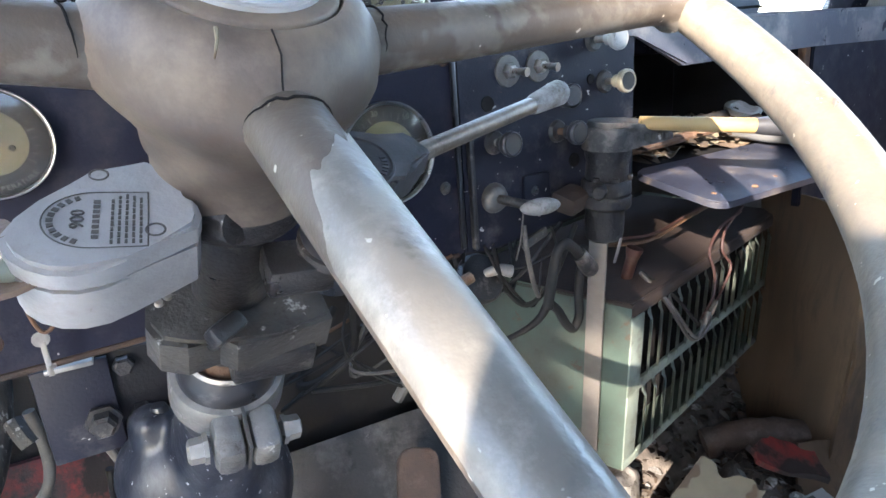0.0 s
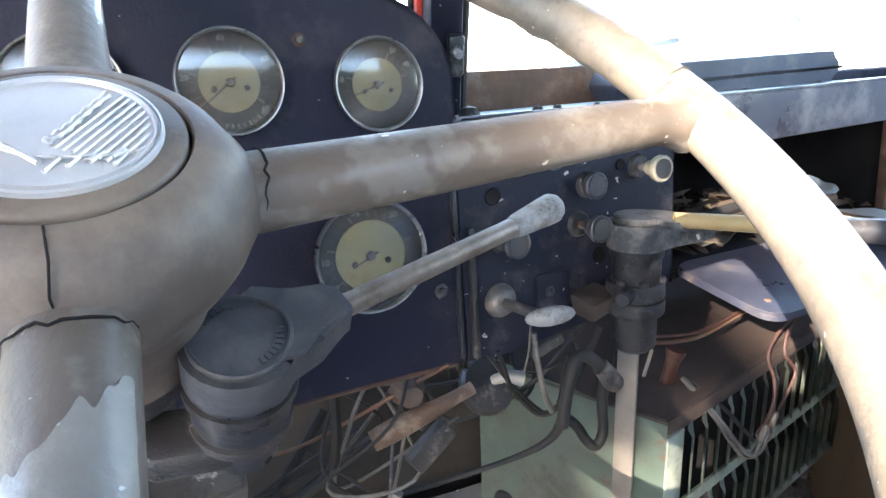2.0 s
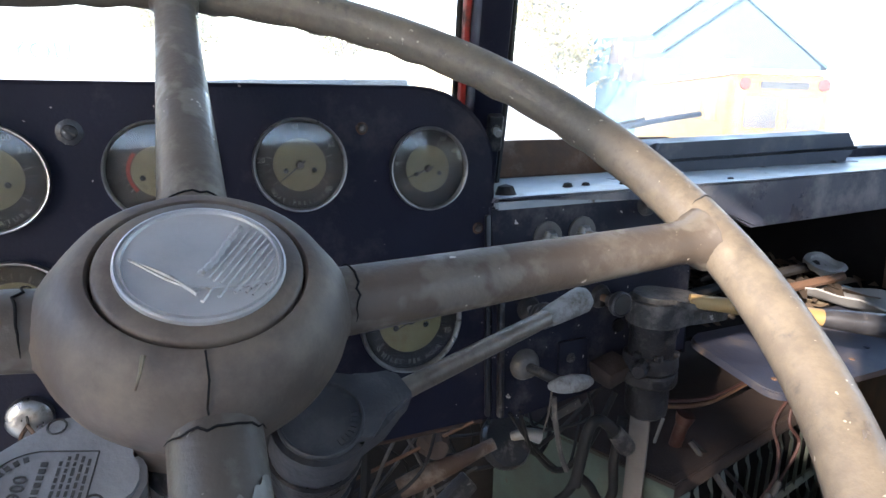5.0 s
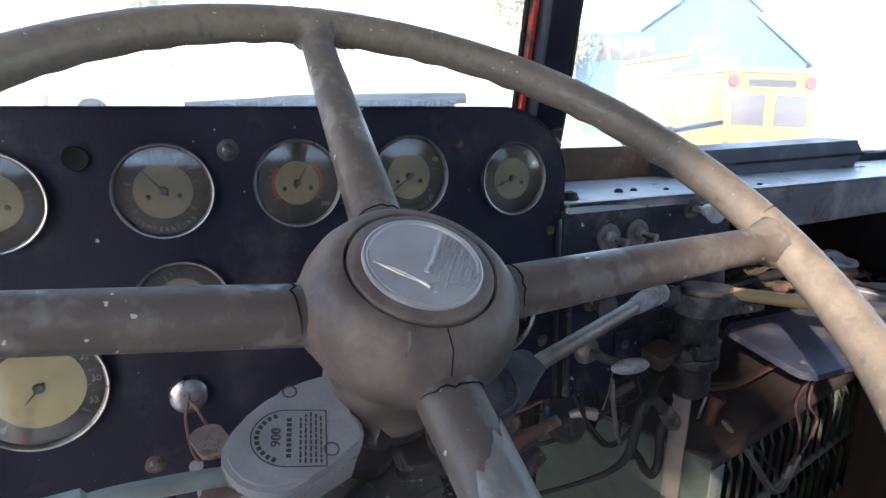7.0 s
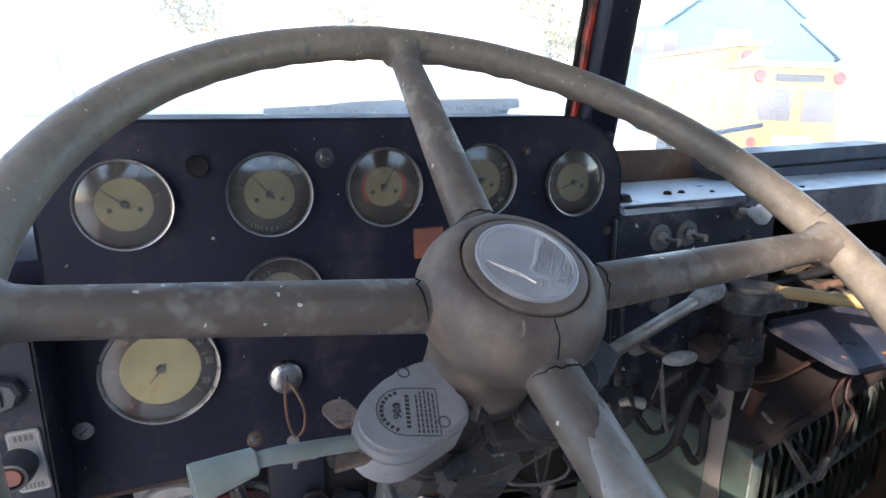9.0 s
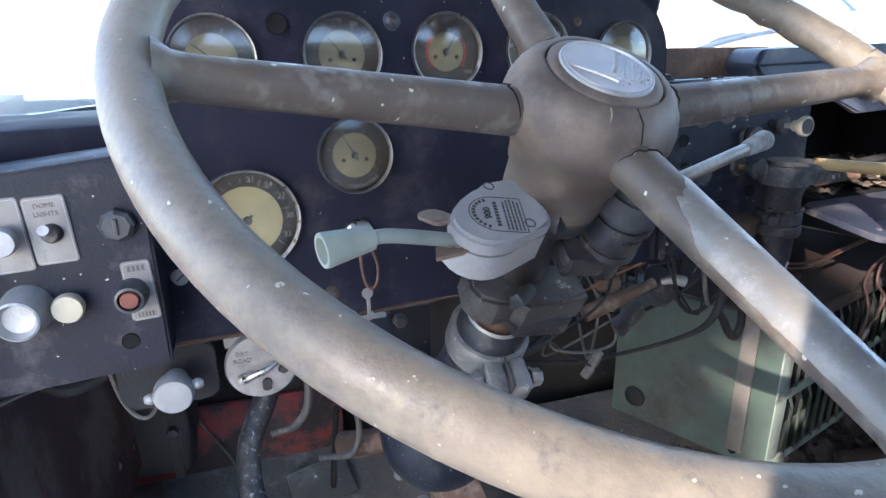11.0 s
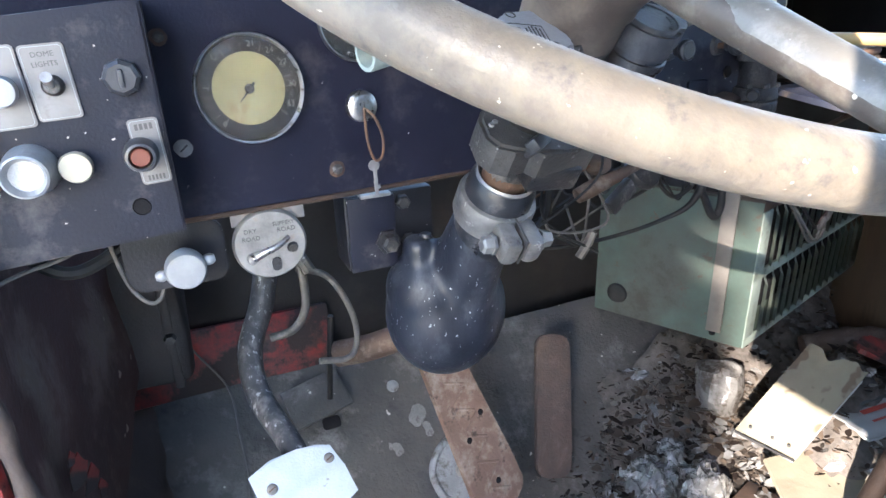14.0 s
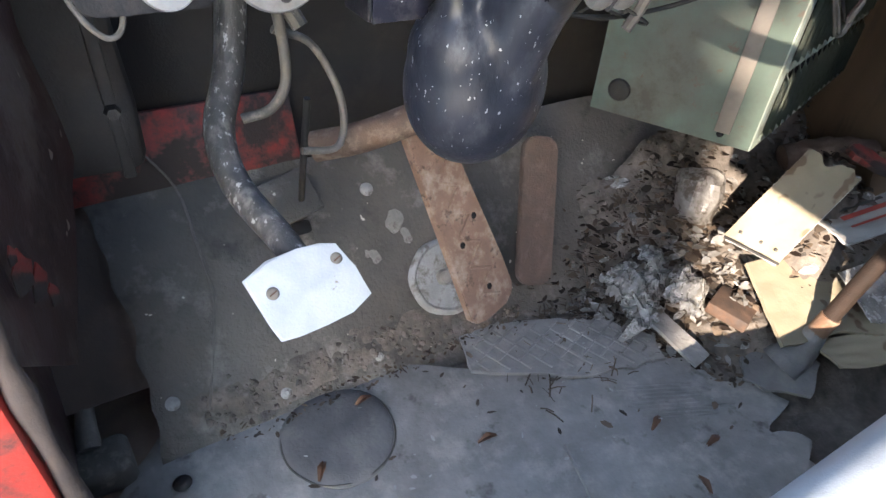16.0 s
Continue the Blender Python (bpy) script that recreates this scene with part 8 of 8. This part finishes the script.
add_tube(bm, smooth_path([(0.500, 0.385, 0.055), (0.512, 0.383, 0.105), (0.535, 0.375, 0.205), (0.560, 0.360, 0.330), (0.600, 0.330, 0.520), (0.62, 0.30, 0.66)], 8), 0.0125, 14)
part("rod", bm, M_LEVERROD, gs, "dark rusty rod")
part("collar", tube([(0.5125, 0.383, 0.108), (0.516, 0.382, 0.122), (0.5205, 0.380, 0.142)], 0.0152, 14), M_RUST, gs, "rusty collar")
bm = bmesh.new()
add_tube(bm, smooth_path([(0.478, 0.392, 0.045), (0.494, 0.388, 0.066), (0.506, 0.385, 0.090), (0.5135, 0.3828, 0.112)], 6), lambda s: 0.034 - 0.019 * s, 22)
jitter(bm, 0.004, 45)
part("foot", bm, M_OLDRUBBER, gs, "crumpled dark rubber boot at its foot", 40)
solo("rubber_scrap", prism(ragged([(-0.05, -0.04), (0.04, -0.05), (0.06, 0.01), (0.02, 0.04), (-0.05, 0.04)], 0.014, 12.0), 0, 0.007, top, 0.001), M_OLDRUBBER, "torn scrap of dark rubber", "rubber", pose(0.475, 0.395, 0.050, 14, -10, -50))
solo("rubber_strip", prism(ragged([(-0.02, -0.06), (0.02, -0.06), (0.018, 0.06), (-0.02, 0.06)], 0.003, 14.0), 0, 0.006, top, 0.001), M_RUBBER, "loose strip of grey rubber", "rubber", pose(0.371, 0.515, 0.056, 14, 0, 10))
solo("rusty_block", box((0.080, 0.066, 0.020), (0, 0, 0), 0.003), M_DARKRUST, "dark rust-red flat block in the litter", "block", pose(0.475, 0.495, 0.082, 5, 8, 20))
hose("old_duct", [(0.74, 0.650, 0.215), (0.80, 0.615, 0.235), (0.86, 0.565, 0.24), (0.90, 0.50, 0.225)], lambda s: 0.024 + 0.0015 * math.sin(s * 40), M_BAR, "dark dusty hose lying in the litter", "hose", 18)

# cardboard box on the passenger side
cb = thing("cardboard_box", pose(1.030, 0.565, 0.0, 0, 0, -24), "crumpled brown cardboard box standing on the passenger floor", "box")


def limp_panel(size, at, seed, turn=None):
    """A creased cardboard panel."""
    bm = box(size, (0, 0, 0))
    bmesh.ops.subdivide_edges(bm, edges=[e for e in bm.edges if e.calc_length() > 0.02], cuts=9, use_grid_fill=True)
    thin = min(range(3), key=lambda k: size[k])
    for v in bm.verts:
        o = v.co + Vector((seed, 0, 0))
        v.co[thin] += 0.014 * noise.fractal(o * 9, 1.0, 2.0, 3) - 0.008 * abs(noise.noise(o * 16))
    bmesh.ops.transform(bm, matrix=Matrix.Translation(at) @ (turn or I4), verts=bm.verts[:])
    return bm


part("side", limp_panel((0.30, 0.005, 0.52), (0.0, -0.13, 0.36), 1.0), M_CARD, cb, "", 25)
part("side", limp_panel((0.005, 0.26, 0.52), (-0.15, 0.0, 0.36), 4.0), M_CARD, cb, "", 25)
part("flap", limp_panel((0.28, 0.10, 0.004), (0.0, -0.17, 0.635), 7.0, pose(0, 0, 0, 25)), M_CARD, cb, "bent top flap", 25)
part("flap", limp_panel((0.11, 0.004, 0.16), (-0.165, -0.155, 0.20), 9.0, pose(0, 0, 0, -22, 8, 10)), M_CARD, cb, "torn loose flap", 25)
part("base", box((0.28, 0.24, 0.14), (0, 0, 0.09), 0.002), M_CARD, cb)

# seat
st = thing("bench_seat", I4, "pale blue-grey vinyl seat cushion", "seat")
bm = bmesh.new()
add_box(bm, (1.60, 0.50, 0.17), (0.45, -0.022, 0.176), 0.05, seg=4)
for v in bm.verts:
    v.co.z += 0.006 * noise.noise(v.co * 6)
part("cushion", bm, M_SEAT, st)
part("base", box((1.50, 0.40, 0.094), (0.45, -0.12, 0.047), 0.01), M_DARK, st)
part("backrest", box((1.24, 0.14, 0.62), (0.52, -0.38, 0.60), 0.04, pose(0, 0, 0, -8)), M_SEAT, st)

# wipers outside the glass
for a, b, lb in (((-0.088, 0.842, 0.966), (0.262, 0.868, 0.979), "dark windshield wiper resting on the sill"), ((0.555, 0.915, 0.915), (0.745, 0.905, 0.948), "dark windshield wiper tilted up from the sill")):
    wp = thing("wiper", I4, lb, "wiper", "windshield wipers")
    a, b = Vector(a), Vector(b)
    part("blade", tube([a, a.lerp(b, 0.5) + Vector((0, 0, 0.003)), b], 0.0075 if a.x < 0 else 0.0045, 8), M_CABLE if a.x < 0 else M_SHELF, wp)
    part("arm", tube([a.lerp(b, 0.5) + Vector((0, 0.004, 0.008)), a.lerp(b, 0.2) + Vector((0, 0.02, 0.0)), a + Vector((0.03, 0.05, -0.05))], 0.004, 8), M_CABLE, wp)
bm = bmesh.new()
for i in range(40):
    x = -0.05 + 0.29 * i / 39
    add_box(bm, (0.012, 0.010, 0.010), (x, 0.838 + 0.08 * (x + 0.05), 0.968 + 0.003 * math.sin(i * 2.3)), 0.002, pose(0, 0, 0, i * 31, i * 17, i * 7))
solo("seal_crumbs", bm, M_CABLE, "crumbled black rubber seal along the sill", "seal", kind="stuff")

# ---- outside ----
GZ = -1.10
bm = bmesh.new()
bmesh.ops.create_grid(bm, x_segments=60, y_segments=60, size=600)
for v in bm.verts:
    v.co.z = 0.15 * noise.noise(v.co * 0.03)
solo("ground", bm, M_GROUND, "pale dry gravel yard reaching to the horizon", "ground", Matrix.Translation((0, 0, GZ)), kind="structure")


def outdoor(d, dist, z=0.0):
    v = Vector((d[0], d[1], 0)).normalized() * dist
    return Vector((v.x, v.y, GZ + z))


def facing(d):
    return math.degrees(math.atan2(d[1], d[0])) - 90


def school_bus():
    d = (0.737, 0.676)
    b = thing("school_bus", Matrix.Translation(outdoor(d, 16.8)) @ pose(0, 0, 0, 0, 0, facing(d) + 25), "yellow school bus parked with its rear towards the truck", "bus")
    bm = bmesh.new()
    add_box(bm, (2.4, 9.0, 2.3), (0, 4.5, 1.85), 0.35, seg=4)
    part("body", bm, M_BUSY, b)
    part("roof", box((2.2, 8.8, 0.12), (0, 4.5, 3.02), 0.05), M_BUSW, b)
    for sx in (-1, 1):
        part("rear_window", box((0.75, 0.05, 0.7), (sx * 0.5, -0.02, 2.1), 0.02), M_DARKWIN, b)
        part("warning_light", lathe([(0, 0.05), (0.13, 0.05), (0.15, 0)], pose(sx * 0.9, 0.0, 2.75) @ FACE_OUT, 16), M_REDINK, b)
        part("tail_light", lathe([(0, 0.05), (0.11, 0.05), (0.12, 0)], pose(sx * 0.95, 0.0, 1.25) @ FACE_OUT, 16), M_REDINK, b)
        for k in range(6):
            part("side_window", box((0.04, 0.75, 0.65), (sx * 1.2, 1.2 + 1.2 * k, 2.2), 0.02), M_ORANGEWIN, b)
        for y in (2.0, 7.0):
            part("wheel", lathe([(0, 0.12), (0.3, 0.12), (0.48, 0.1), (0.48, -0.1), (0, -0.12)], pose(sx * 1.05, y, 0.48, 0, 90), 24), M_CABLE, b)
    part("bumper", box((2.4, 0.15, 0.28), (0, -0.08, 0.75), 0.04), M_CABLE, b)
    part("sign_bar", box((1.1, 0.03, 0.16), (0, -0.02, 2.72)), M_INK, b, "dark sign bar")
    part("rear_door", box((0.9, 0.03, 0.5), (0, -0.01, 1.15), 0.02), M_BUSW, b)


def building():
    d = (0.685, 0.725)
    b = thing("blue_building", Matrix.Translation(outdoor(d, 48)) @ pose(0, 0, 0, 0, 0, facing(d)), "blue clad gable building behind the bus", "building")
    part("wall", prism([(-9, 0), (5.5, 0), (5.5, 5.2), (0.6, 9.6), (-4.2, 6.2), (-9, 6.0)], 0, 10), M_BLDG, b)
    part("roof", prism([(-4.4, 6.3), (0.6, 9.9), (5.9, 5.2), (5.9, 5.0), (0.6, 9.6), (-4.4, 6.1)], -0.4, 10.4), M_BLDG, b)
    for k, (x, w) in enumerate(((-6.5, 1.6), (-4.4, 2.2), (0.2, 2.4))):
        wd = part("window", box((w, 0.12, 1.5), (x, -0.02, 4.9), 0.02), M_DARKWIN, b)
        part("mullion", box((0.12, 0.06, 1.5), (x, -0.10, 4.9)), M_BUSW, wd)


def trailer():
    d = (-0.33, 0.945)
    b = thing("white_trailer", Matrix.Translation(outdoor(d, 24)) @ pose(0, 0, 0, 0, 0, facing(d) - 6), "long white trailer with teal lettering on its side", "trailer")
    part("body", box((13.5, 2.4, 2.7), (-1.2, 1.2, 2.55), 0.03), M_TRAILER, b)
    part("skirt", box((13.5, 0.1, 0.12), (-1.2, 0.1, 1.15)), M_STEEL, b)
    lettering("YOU", 0.80, M_TEAL, b, pose(2.75, -0.01, 2.62) @ FACE_OUT, "lettering", 0.01)
    for x in (-6, -4.9, 4.3):
        part("wheel", lathe([(0, 0.15), (0.45, 0.15), (0.5, -0.1), (0, -0.1)], pose(x, 0.3, 0.5) @ FACE_OUT, 20), M_CABLE, b)
    part("landing_leg", box((0.15, 0.15, 1.1), (3.0, 0.5, 0.55)), M_STEEL, b)


def tree(d, dist, h, seed, n=3200):
    random.seed(seed)
    t = thing("tree", Matrix.Translation(outdoor(d, dist)), "autumn tree with yellowing leaves", "tree", "trees round the yard")
    bm = bmesh.new()
    add_tube(bm, smooth_path([(0, 0, -0.2), (0.1, 0, h * 0.3), (-0.1, 0.1, h * 0.6), (0.1, 0, h * 0.85)], 5), lambda s: 0.20 * (1.1 - s) * h / 8, 8)
    tips = []
    for k in range(9):
        a, z = random.random() * 6.28, h * random.uniform(0.3, 0.75)
        e = Vector((math.cos(a) * h * 0.28, math.sin(a) * h * 0.28, z + h * 0.2))
        add_tube(bm, smooth_path([(0, 0, z), e * 0.5 + Vector((0, 0, z * 0.5)), e], 4), lambda s: 0.07 * (1.1 - s), 6)
        tips += [e, e * 0.6 + Vector((0, 0, z * 0.42))]
    part("trunk", bm, M_BARK, t)
    vs, fs = [], []
    for i in range(n):
        c = random.choice(tips) + Vector((random.gauss(0, 1), random.gauss(0, 1), random.gauss(0, 0.7))) * h * 0.09
        u, w = Vector((random.uniform(-1, 1), random.uniform(-1, 1), random.uniform(-1, 1))).normalized() * 0.20, Vector((random.uniform(-1, 1), random.uniform(-1, 1), random.uniform(-1, 1))).normalized() * 0.15
        k = len(vs)
        vs += [c - u, c + w, c + u, c - w]
        fs.append((k, k + 1, k + 2, k + 3))
    me = bpy.data.meshes.new("crown")
    me.from_pydata(vs, [], fs)
    me.materials.append(M_TREE)
    ob = new("crown", me)
    ob.parent = t


# added unseen wall; its notched edge masks the sun at the door opening
solo("sun_mask_wall", prism([(-0.5, -1.25), (-5.520, -1.25), (-5.520, 4.90), (-5.425, 4.897), (-5.425, 4.945), (-5.535, 4.955), (-5.535, 5.05), (-5.653, 5.075), (-5.653, 5.15), (-5.525, 5.19), (-5.515, 5.35), (-5.515, 8.6), (-0.5, 8.6)], -0.012, 0.012, pose(-7.362, 0, 0, 0, 0, 90)), M_SUNMASK, "plain unseen wall added beside the truck, its edge notched to shape the sunlight", "shed", kind="structure")
school_bus()
building()
trailer()
for d, dist, h, s in (((0.50, 0.866), 46, 10, 31), ((-0.42, 0.90), 45, 11, 32), ((-0.05, 1.0), 60, 9, 33), ((0.18, 0.98), 70, 10, 34), ((1.0, 0.45), 50, 10, 35), ((-0.8, 0.6), 30, 9, 36), ((-1, -0.3), 30, 10, 37), ((0.3, -1), 35, 10, 38)):
    tree(d, dist, h, s)
